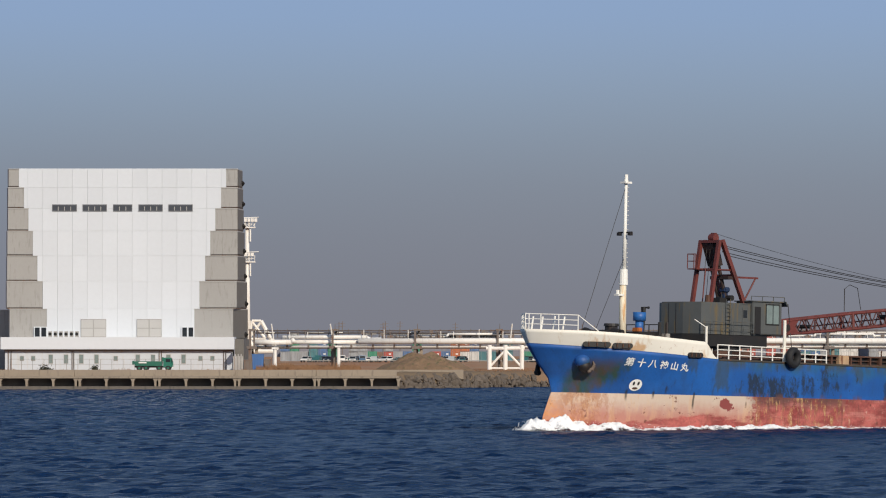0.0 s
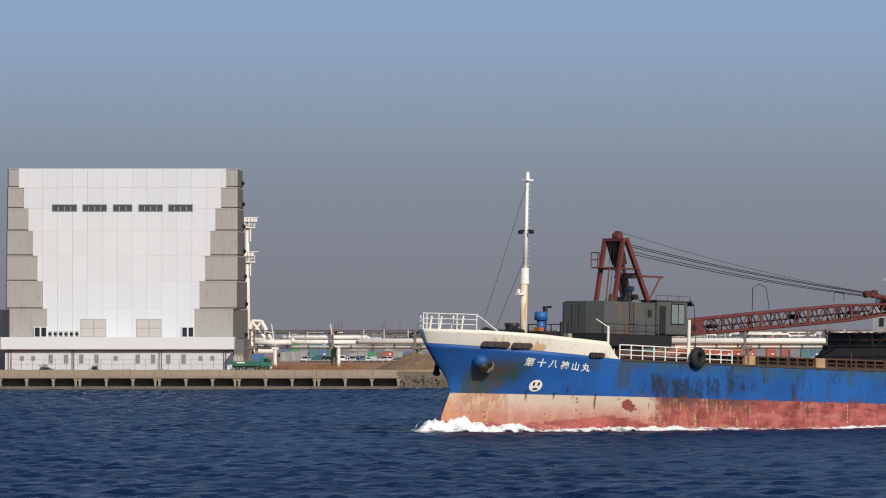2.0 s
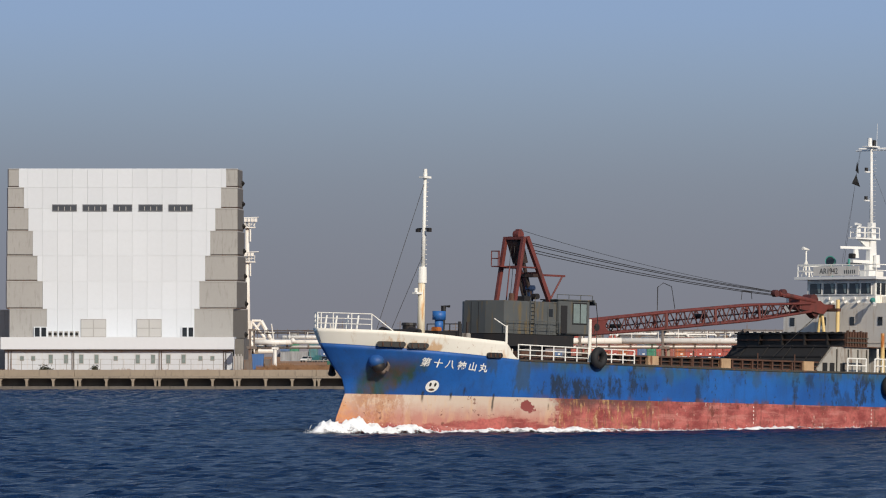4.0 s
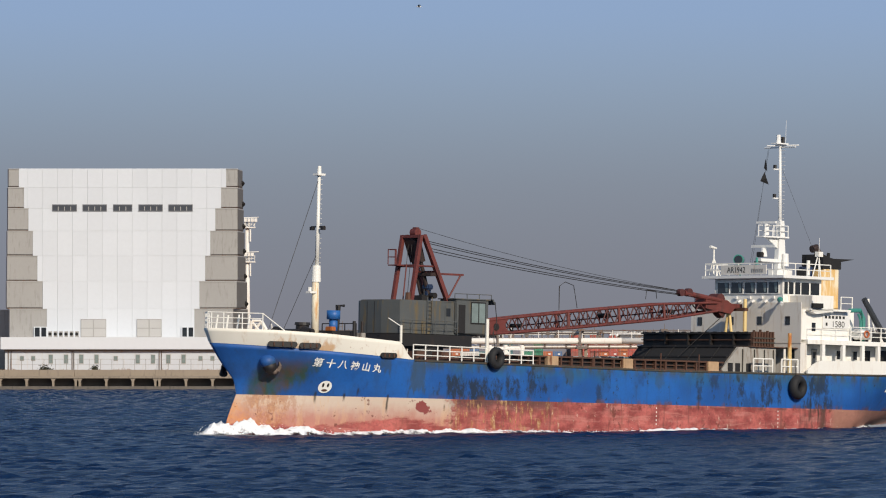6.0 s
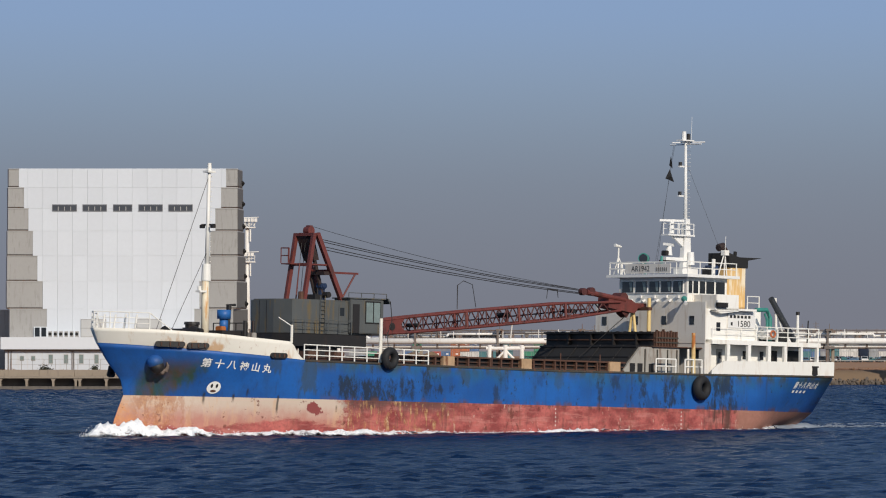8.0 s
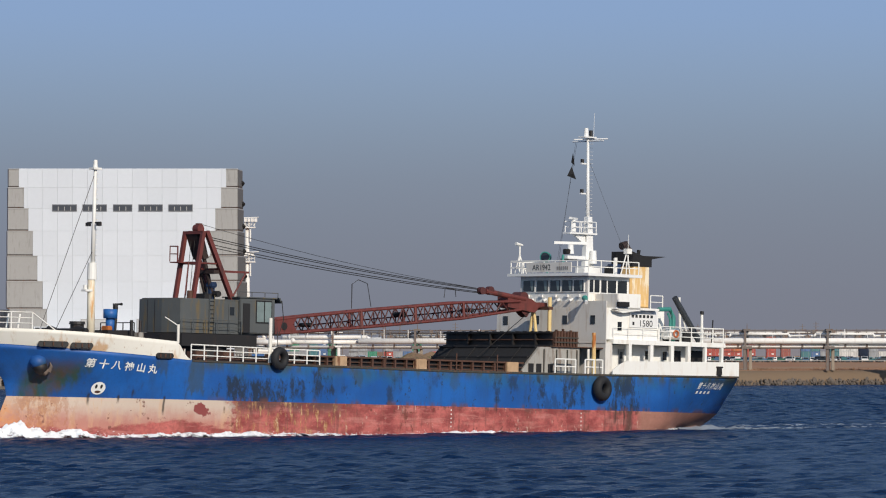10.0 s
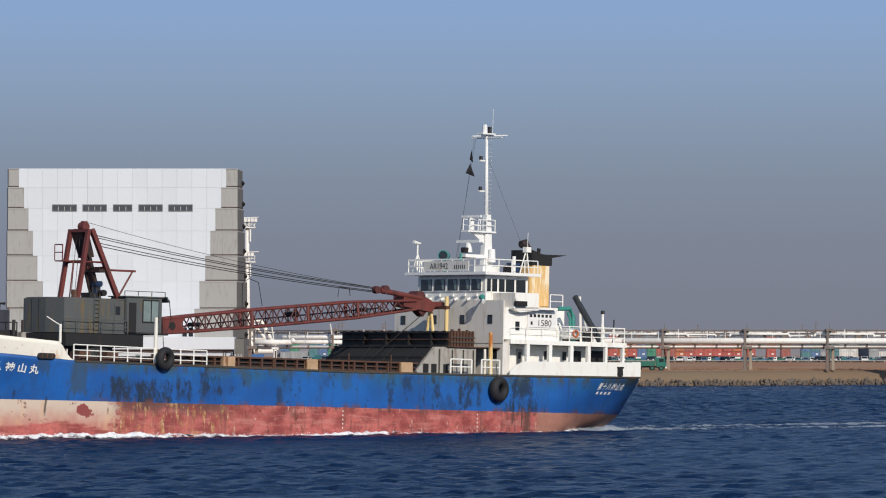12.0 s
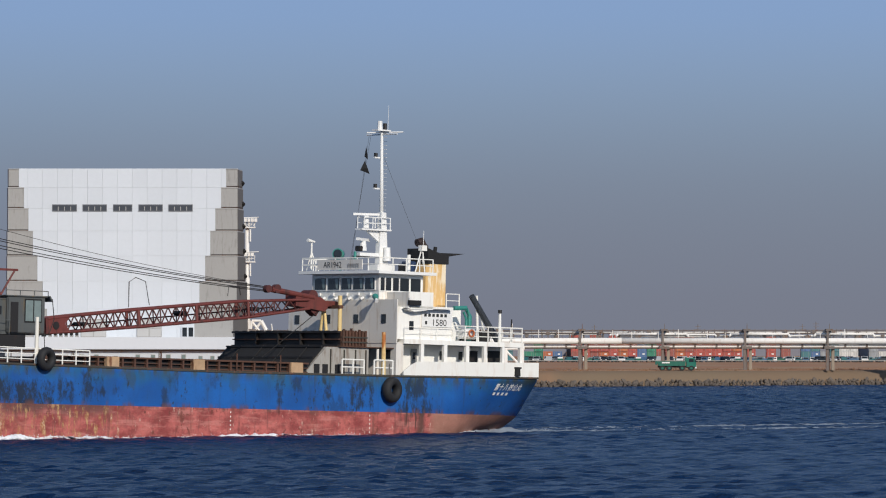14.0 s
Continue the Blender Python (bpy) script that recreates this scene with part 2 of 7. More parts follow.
def hull_red():
    n = Nodes("red_boot_topping")
    x, y, z = n.axes()
    streak = n.noise(1.0, 6, 0.62, n.scaled((1.3, 1.3, 0.3), (7, 0, 0)))
    blotch = n.noise(0.6, 6, 0.68, n.scaled((1.0, 1.0, 1.5), (2, 5, 0)))
    band = n.noise(1.0, 5, 0.65, n.scaled((0.35, 0.35, 2.6), (6, 1, 3)))
    fine = n.noise(5, 5, 0.65)
    red = n.mix(n.step(blotch, 0.36, 0.62), (0.24, 0.046, 0.043), (0.5, 0.135, 0.115))
    red = n.mix(n.math("MULTIPLY", n.step(fine, 0.42, 0.66), 0.5), red, (0.24, 0.08, 0.065))
    red = n.mix(n.math("MULTIPLY", n.step(band, 0.5, 0.66), 0.5), red, (0.56, 0.24, 0.2))
    red = n.mix(n.math("MULTIPLY", n.step(streak, 0.52, 0.7), 0.55), red, (0.2, 0.07, 0.045))
    # faded fore part: cream at the top, pink lower down, orange rust towards the stem
    fade = n.math("MULTIPLY_ADD", n.math("ADD", blotch, streak), 1.1, n.math("ADD", z, -1.1))
    pale = n.mix(n.step(fade, 0.1, 1.75), (0.45, 0.195, 0.15), (0.58, 0.47, 0.375))
    pale = n.mix(n.math("MULTIPLY", n.step(streak, 0.52, 0.66), 0.45), pale, (0.6, 0.36, 0.2))
    stem = n.step(n.math("MULTIPLY_ADD", fine, 2.2, x), 35.6, 37.0)
    pale = n.mix(n.math("MULTIPLY", stem, n.math("MULTIPLY_ADD", n.step(blotch, 0.36, 0.6), 0.5, 0.3)), pale, (0.62, 0.25, 0.07))
    under = n.math("MULTIPLY", n.math("MULTIPLY", n.step(x, 31.0, 33.0), n.step(x, 35.6, 34.6)), n.step(n.noise(1.0, 7, 0.72, n.scaled((1.5, 1.5, 0.7), (2, 9, 4))), 0.46, 0.56))
    pale = n.mix(n.math("MULTIPLY", under, 0.6), pale, (0.36, 0.12, 0.035))
    spill = n.math("MULTIPLY", n.step(n.math("MULTIPLY_ADD", streak, 1.6, x), 33.0, 34.0), n.step(n.math("MULTIPLY_ADD", streak, 1.6, x), 36.0, 35.2))
    pale = n.mix(n.math("MULTIPLY", spill, 0.3), pale, n.mix(n.step(fine, 0.42, 0.6), (0.33, 0.11, 0.03), (0.55, 0.26, 0.08)))
    ragged = n.noise(1.0, 6, 0.72, n.scaled((0.8, 0.8, 1.6), (11, 3, 0)))
    dx = n.math("MULTIPLY_ADD", x, 0.28, -6.9)
    hump = n.math("MULTIPLY", n.math("POWER", 2.718, n.math("MULTIPLY", n.math("MULTIPLY", dx, dx), -1.0)), 0.75)
    line = n.math("ADD", n.math("MULTIPLY_ADD", ragged, 1.2, -0.78), hump)
    fore = n.math("MULTIPLY", n.step(n.math("MULTIPLY_ADD", ragged, 5.0, n.math("MULTIPLY_ADD", fine, 2.5, x)), 23.3, 24.4), n.step(n.math("SUBTRACT", z, line), -0.12, 0.1))
    c = n.mix(fore, red, pale)
    # one large bare patch near the fore end of the red
    px, pz = n.math("MULTIPLY_ADD", x, 1.5, -34.3), n.math("MULTIPLY_ADD", z, 2.0, -2.7)
    px = n.math("ADD", px, n.math("MULTIPLY", pz, -0.5))
    rr = n.math("ADD", n.math("MULTIPLY", px, px), n.math("MULTIPLY", pz, pz))
    c = n.mix(n.step(n.math("MULTIPLY_ADD", n.noise(2.2, 6, 0.7), 3.4, rr), 2.6, 2.4), c, (0.25, 0.06, 0.055))
    spots = n.step(n.noise(1.4, 6, 0.72, n.scaled((1, 1, 0.8), (1, 1, 9))), 0.6, 0.64)
    c = n.mix(n.math("MULTIPLY", spots, 0.8), c, (0.15, 0.045, 0.032))
    # yellow and white runs where the paint is rubbed through at the quay
    quay = n.math("MULTIPLY", n.step(x, 8.0, 11.5), n.step(x, 21.2, 19.0))
    thin = n.noise(1.0, 6, 0.72, n.scaled((2.6, 2.6, 0.7), (4, 2, 0)))
    grime = n.math("MULTIPLY", n.step(n.math("MULTIPLY_ADD", streak, 1.4, z), 1.5, 2.5), n.step(blotch, 0.36, 0.54))
    c = n.mix(n.math("MULTIPLY", n.math("MULTIPLY", quay, grime), 0.8), c, (0.075, 0.045, 0.04))
    c = n.mix(n.math("MULTIPLY", n.math("MULTIPLY", quay, n.step(thin, 0.51, 0.6)), 0.75), c, n.mix(n.step(fine, 0.42, 0.6), (0.3, 0.14, 0.05), (0.55, 0.36, 0.16)))
    c = n.mix(n.math("MULTIPLY", n.math("MULTIPLY", n.step(thin, 0.62, 0.66), 0.75), n.step(x, 23, 18)), c, (0.66, 0.5, 0.4))
    flakes = n.step(n.noise(1.0, 8, 0.8, n.scaled((3.0, 3.0, 1.6), (9, 1, 7))), 0.62, 0.65)
    c = n.mix(n.math("MULTIPLY", n.math("MULTIPLY", flakes, 0.7), n.step(x, 22, 17)), c, (0.68, 0.5, 0.38))
    runs = n.step(n.noise(1.0, 6, 0.7, n.scaled((2.2, 2.2, 0.16), (9, 4, 2))), 0.56, 0.66)
    c = n.mix(n.math("MULTIPLY", n.math("MULTIPLY", runs, 0.5), n.step(x, 23, 19)), c, (0.12, 0.05, 0.04))
    top = n.math("MULTIPLY", n.step(n.math("MULTIPLY_ADD", fine, 0.5, z), 1.9, 2.2), n.step(streak, 0.45, 0.6))
    c = n.mix(n.math("MULTIPLY", n.math("MULTIPLY", top, 0.6), n.step(x, 22, 19)), c, (0.1, 0.06, 0.05))
    c = n.mix(drips(n, x, z), c, (0.03, 0.024, 0.018))
    # the tucked-up stern: dark runs, then worn brown
    tuck = n.math("MULTIPLY", n.math("MULTIPLY", n.step(x, -20.4, -19.2), n.step(x, -16.2, -17.6)), n.step(streak, 0.4, 0.55))
    c = n.mix(n.math("MULTIPLY", tuck, 0.75), c, (0.07, 0.045, 0.035))
    aft = n.step(x, -19.6, -20.6)
    c = n.mix(n.math("MULTIPLY", aft, 0.75), c, n.mix(blotch, (0.34, 0.16, 0.11), (0.42, 0.25, 0.18)))
    n.bump(n.math("ADD", n.math("MULTIPLY", n.noise(0.55, 2), 2.0), fine), 0.25, 0.05)
    return n.done(c, 0.6, 0.0, 0.35)


def bulwark_cream():
    n = Nodes("cream_bulwark_paint")
    x, y, z = n.axes()
    fine = n.noise(7, 5, 0.65)
    c = n.mix(n.noise(0.5, 3), (0.76, 0.72, 0.62), (0.87, 0.83, 0.73))
    streak = n.noise(1.0, 6, 0.65, n.scaled((2.0, 2.0, 0.4)))
    c = n.mix(n.math("MULTIPLY", n.step(streak, 0.54, 0.7), 0.35), c, (0.55, 0.38, 0.2))
    # rust round the fairleads and under the rim
    places = scraped(n, x, z, ((31.0, 34.9, 5.2, 5.75, 0.55), (30.8, 31.9, 5.0, 5.7, 0.7), (25.3, 26.2, 4.6, 5.1, 0.5)), 1.2)
    c = n.mix(places, c, (0.55, 0.27, 0.07))
    specks = n.math("MULTIPLY", n.step(n.noise(1.0, 7, 0.75, n.scaled((1.8, 1.8, 1.8), (3, 3, 8))), 0.6, 0.66), n.step(x, 35, 31))
    c = n.mix(n.math("MULTIPLY", specks, 0.6), c, (0.36, 0.17, 0.07))
    n.bump(fine, 0.15, 0.02)
    return n.done(c, 0.55)


HULL_BLUE, HULL_RED, BULWARK = hull_blue(), hull_red(), bulwark_cream()


# ---------------------------------------------------------------- mesh helpers
def part(name, bm, material, parent=None, label=""):
    me = bpy.data.meshes.new(name)
    bmesh.ops.recalc_face_normals(bm, faces=bm.faces[:])
    bm.to_mesh(me)
    bm.free()
    me.materials.append(material)
    ob = new(name, me)
    ob.parent = parent
    if label:
        tagged(ob, label)
    return ob


def share(ob, name, parent, m):
    """Another object on ob's mesh."""
    o = new(name, ob.data)
    o.parent = parent
    o.matrix_basis = m
    return o


def box(bm, x0, x1, y0, y1, z0, z1, m=None):
    vs = [bm.verts.new(v) for v in ((x0, y0, z0), (x1, y0, z0), (x1, y1, z0), (x0, y1, z0), (x0, y0, z1), (x1, y0, z1), (x1, y1, z1), (x0, y1, z1))]
    for f in ((0, 3, 2, 1), (4, 5, 6, 7), (0, 1, 5, 4), (1, 2, 6, 5), (2, 3, 7, 6), (3, 0, 4, 7)):
        bm.faces.new([vs[i] for i in f])
    if m:
        bmesh.ops.transform(bm, matrix=m, verts=vs)
    return vs


def bx(*a, bevel=0.0):
    bm = bmesh.new()
    box(bm, *a)
    if bevel:
        bmesh.ops.bevel(bm, geom=bm.edges[:], offset=bevel, segments=2, affect="EDGES")
    return bm


def tube(bm, a, b, r, r2=None, n=8):
    a, b = Vector(a), Vector(b)
    q = (b - a).to_track_quat("Z", "Y").to_matrix()
    r2 = r if r2 is None else r2
    rings = []
    for p, rr in ((a, r), (b, r2)):
        rings.append([bm.verts.new(p + q @ Vector((rr * math.cos(i * 2 * math.pi / n), rr * math.sin(i * 2 * math.pi / n), 0))) for i in range(n)])
    for i in range(n):
        j = (i + 1) % n
        bm.faces.new((rings[0][i], rings[0][j], rings[1][j], rings[1][i]))
    bm.faces.new(rings[0][::-1])
    bm.faces.new(rings[1])


def tb(a, b, r, r2=None, n=8):
    bm = bmesh.new()
    tube(bm, a, b, r, r2, n)
    return bm


def path_tube(points, r, n=8):
    """One bent tube through the points."""
    bm = bmesh.new()
    pts = [Vector(p) for p in points]
    rings = []
    for i, p in enumerate(pts):
        d = (pts[min(i + 1, len(pts) - 1)] - pts[max(i - 1, 0)]).normalized()
        side = d.cross(Vector((0, 0, 1)) if abs(d.z) < 0.9 else Vector((0, 1, 0))).normalized()
        up = side.cross(d)
        k = 1.0
        if 0 < i < len(pts) - 1:
            c = (pts[i + 1] - p).normalized().dot(d)
            k = 1 / max(0.5, c)
        rings.append([bm.verts.new(p + (side * math.cos(a) + up * math.sin(a)) * r * (k if abs(math.sin(a)) > 0.3 else 1.0)) for a in (2 * math.pi * j / n for j in range(n))])
    for a, b in zip(rings, rings[1:]):
        for j in range(n):
            bm.faces.new((a[j], a[(j + 1) % n], b[(j + 1) % n], b[j]))
    bm.faces.new(rings[0][::-1])
    bm.faces.new(rings[-1])
    return bm


def prism(bm, pts, axis, a, b):
    """A polygon, given in the two other axes, drawn out along axis from a to b."""
    def at(p, w):
        return {"x": (w, p[0], p[1]), "y": (p[0], w, p[1]), "z": (p[0], p[1], w)}[axis]
    lo, hi = [bm.verts.new(at(p, a)) for p in pts], [bm.verts.new(at(p, b)) for p in pts]
    bm.faces.new(lo[::-1])
    bm.faces.new(hi)
    for i in range(len(pts)):
        j = (i + 1) % len(pts)
        bm.faces.new((lo[i], lo[j], hi[j], hi[i]))


def pr(pts, axis, a, b):
    bm = bmesh.new()
    prism(bm, pts, axis, a, b)
    return bm


def torus(bm, m, r, t, n=28, k=12):
    rings = []
    for i in range(n):
        a = 2 * math.pi * i / n
        rings.append([bm.verts.new(m @ Vector(((r + t * math.cos(2 * math.pi * j / k)) * math.cos(a), (r + t * math.cos(2 * math.pi * j / k)) * math.sin(a), t * 1.15 * math.sin(2 * math.pi * j / k)))) for j in range(k)])
    for i in range(n):
        for j in range(k):
            bm.faces.new((rings[i][j], rings[(i + 1) % n][j], rings[(i + 1) % n][(j + 1) % k], rings[i][(j + 1) % k]))


def ball(bm, c, r, sub=2, squash=(1, 1, 1)):
    m = Matrix.Translation(c) @ Matrix.Diagonal((r * squash[0], r * squash[1], r * squash[2], 1))
    bmesh.ops.create_icosphere(bm, subdivisions=sub, radius=1.0, matrix=m)


def smooth(ob):
    for p in ob.data.polygons:
        p.use_smooth = len(p.vertices) <= 4
    return ob


def letters(name, text, size, material, parent, put, label="", weight=0.0):
    """Raised lettering; put maps the flat text's (u, v) to a place."""
    cu = bpy.data.curves.new(name, "FONT")
    cu.body, cu.size, cu.offset = text, size, weight
    tmp = new(name + "_text", cu)
    bpy.context.view_layer.update()
    me = bpy.data.meshes.new_from_object(tmp.evaluated_get(bpy.context.evaluated_depsgraph_get()))
    bpy.data.objects.remove(tmp)
    for v in me.vertices:
        v.co = put(v.co.x, v.co.y)
    me.materials.clear()
    me.materials.append(material)
    ob = new(name, me)
    ob.parent = parent
    if label:
        tagged(ob, label)
    return ob


def railing(parent, pts, h, bars=3, every=1.5, r=0.035, mat=None, name="railing"):
    """Bars along pts with separate posts under them."""
    mat = mat or WHITE
    rail = part(name, path_tube([(p[0], p[1], p[2] + h) for p in pts], r, 6), mat, parent)
    for k in range(bars - 1):
        part("bar", path_tube([(p[0], p[1], p[2] + h * (k + 1) / bars) for p in pts], r * 0.85, 6), mat, rail)
    post = None
    for i, (a, b) in enumerate(zip(pts, pts[1:])):
        a, b = Vector(a), Vector(b)
        k = max(1, round((b - a).length / every))
        for j in range(k + (1 if i == len(pts) - 2 else 0)):
            p = a.lerp(b, j / k)
            if post is None:
                post = part("post", tb((0, 0, 0), (0, 0, h), r * 1.15, None, 6), mat, rail)
                post.matrix_basis = Matrix.Translation(p)
            else:
                share(post, "post", rail, Matrix.Translation(p))
    return rail


# ---------------------------------------------------------------- water
def sea_material():
    n = Nodes("harbour_water")
    big = n.noise(0.5, 4, 0.6, n.scaled((0.8, 1.0, 1.0)))
    mid = n.noise(1.6, 4, 0.6)
    c = n.mix(n.noise(0.02, 2), (0.005, 0.0205, 0.068), (0.006, 0.028, 0.09))
    ripple = n.noise(5.0, 3, 0.6)
    n.bump(n.math("ADD", n.math("ADD", n.math("MULTIPLY", big, 0.9), mid), n.math("MULTIPLY", ripple, 0.35)), 0.9, 0.5)
    n.bsdf.inputs["IOR"].default_value = 1.33
    return n.done(c, 0.2, 0.0, 0.02)


def make_water():
    fx, fy = np.arange(-84, 96.1, 0.62), np.arange(205, 945.1, 0.62)
    xs = np.concatenate(([-4600, -1500, -500, -200, -110], fx, [120, 220, 500, 1500, 4600]))
    ys = np.concatenate(([-2500, -800, -200, 60, 160], fy, [965, 1000]))
    X, Y = np.meshgrid(xs, ys)
    rng = np.random.RandomState(5)
    Z = np.zeros_like(X)
    for lam, amp, count in ((9.0, 0.013, 5), (4.6, 0.013, 9), (2.7, 0.016, 14), (1.7, 0.016, 18)):
        for _ in range(count):
            l = lam * rng.uniform(0.75, 1.3)
            a = math.radians(rng.normal(250, 46))
            k = 2 * math.pi / l
            w = np.sin(k * (X * math.cos(a) + Y * math.sin(a)) + rng.uniform(0, 6.3))
            Z += amp * rng.uniform(0.6, 1.2) * (w + 0.35 * (w * w - 0.5))
    gust = 0.85 + 0.2 * np.sin(X * 0.05 + 1.3 * np.sin(Y * 0.02)) * np.sin(Y * 0.013 + 0.6)
    Z *= gust
    far = (X < -90) | (X > 100) | (Y < 200) | (Y > 950)
    Z[far] = 0
    nx, ny = len(xs), len(ys)
    i = np.arange(nx * ny).reshape(ny, nx)
    quads = np.stack([i[:-1, :-1], i[:-1, 1:], i[1:, 1:], i[1:, :-1]], -1).reshape(-1, 4)
    me = bpy.data.meshes.new("water")
    me.vertices.add(nx * ny)
    me.vertices.foreach_set("co", np.stack([X, Y, Z], -1).astype(np.float32).ravel())
    me.loops.add(quads.size)
    me.loops.foreach_set("vertex_index", quads.ravel().astype(np.int32))
    me.polygons.add(len(quads))
    me.polygons.foreach_set("loop_start", np.arange(0, quads.size, 4, dtype=np.int32))
    me.polygons.foreach_set("use_smooth", np.ones(len(quads), dtype=bool))
    me.update()
    me.materials.append(sea_material())
    return tagged(new("water", me), "choppy dark blue harbour water", "water", kind="structure")


water = make_water()

# ---------------------------------------------------------------- ship
ship = tagged(new("cargo_ship"), "rust-streaked blue and red gravel carrier with a deck crane", "ship")

STEM_Z = (-3.0, -1.0, 0.18, 1.0, 2.08, 3.1, 4.37, 5.7, 6.75)
STEM_X = (36.6, 36.6, 36.25, 35.9, 35.4, 35.7, 36.9, 37.85, 38.3)


def stem_x(z):
    return float(np.interp(z, STEM_Z, STEM_X))


def half(x, z):
    """Half breadth of the hull at station x and height z."""
    y = 6.5
    xf = float(np.interp(z, (-2, 0, 2, 4.7, 6.7), (16, 18, 20, 23.5, 25.5)))
    if x > xf:
        s = min(1.0, (x - xf) / (stem_x(z) - xf))
        y *= (1 - s ** 2.1) ** (1 / float(np.interp(z, (0, 2, 4.7, 6.7), (1.05, 1.1, 1.2, 1.3))))
    if x < -15:
        k = (-15 - x) / 16.5
        zb = float(np.interp(x, (-31.5, -28, -24, -19, -15), (0.6, 0.2, -0.5, -1.6, -3.2)))
        p = float(np.interp(x, (-31.5, -26, -15), (1.7, 2.6, 9.0)))
        u = min(1.0, max(0.0, (4.8 - z) / (4.8 - zb)))
        full = (1 - u ** p) ** (1 / p)
        # straight flare over a knuckle at the transom
        flare = 1 - 0.36 * (4.8 - max(z, 2.05)) / 2.75 if z < 4.8 else 1.0
        if z < 2.05:
            flare *= max(0.0, (z - zb) / (2.05 - zb)) ** 0.55
        w = min(1.0, max(0.0, (-23.5 - x) / 6.5))
        y *= (full * (1 - w) + flare * w) * (1 - 0.04 * k * k)
    return y


def lower_edge(x):
    return float(np.interp(x, (-31.5, -28, -24, -19, -15, 0), (0.6, 0.2, -0.5, -1.6, -2.4, -2.4)))


def boot(x):
    return max(2.02, lower_edge(x) + 0.35)


def deck_edge(x):
    return float(np.interp(x, (-31.5, -17, 0, 24, 38.6), (4.88, 4.72, 4.64, 4.8, 5.7)))


def bulwark_top(x):
    return float(np.interp(x, (24.1, 24.5, 24.85, 25.1, 25.3, 28.8, 31.4, 35, 38.6), (4.84, 5.02, 5.35, 5.75, 6.08, 6.3, 6.5, 6.68, 6.75)))


def shell(x0, x1, nx, lo, hi, nz, thick=0.0, to_stem=False, transom=False, deck=False, out=0.0):
    """Both sides of the hull between two heights, lofted through its stations."""
    bm = bmesh.new()
    sides = []
    for side in (1, -1):
        grid = []
        for i in range(nx + 1):
            p = i / nx
            if to_stem:
                p = 1 - (1 - p) ** 2.2
            xn = x0 + p * ((38.3 if to_stem else x1) - x0)
            row = []
            for j in range(nz + 1):
                z = lo(xn) + (hi(xn) - lo(xn)) * j / nz
                x = x0 + p * (stem_x(z) - x0) if to_stem else xn
                y = half(x, z)
                row.append(bm.verts.new((x, side * max(0.0, y + out), z)))
            grid.append(row)
        for i in range(nx):
            for j in range(nz):
                bm.faces.new((grid[i][j], grid[i + 1][j], grid[i + 1][j + 1], grid[i][j + 1]))
        if thick:
            inner = []
            for i in range(nx + 1):
                v0, v1 = grid[i][0].co, grid[i][nz].co
                d = min(thick, abs(v1.y) * 0.9)
                inner.append([bm.verts.new((v.co.x - (0.12 if to_stem and i > nx * 0.6 else 0), v.co.y - side * d, v.co.z)) for v in grid[i]])
            for i in range(nx):
                for j in range(nz):
                    bm.faces.new((inner[i][j], inner[i][j + 1], inner[i + 1][j + 1], inner[i + 1][j]))
                bm.faces.new((grid[i][nz], grid[i + 1][nz], inner[i + 1][nz], inner[i][nz]))
            for j in range(nz):
                for i in (0, nx):
                    bm.faces.new((grid[i][j], grid[i][j + 1], inner[i][j + 1], inner[i][j]))
        sides.append(grid)
    if deck:
        for i in range(nx):
            bm.faces.new((sides[0][i][nz], sides[0][i + 1][nz], sides[1][i + 1][nz], sides[1][i][nz]))
    if transom:
        for j in range(nz):
            bm.faces.new((sides[0][0][j], sides[0][0][j + 1], sides[1][0][j + 1], sides[1][0][j]))
    return bm


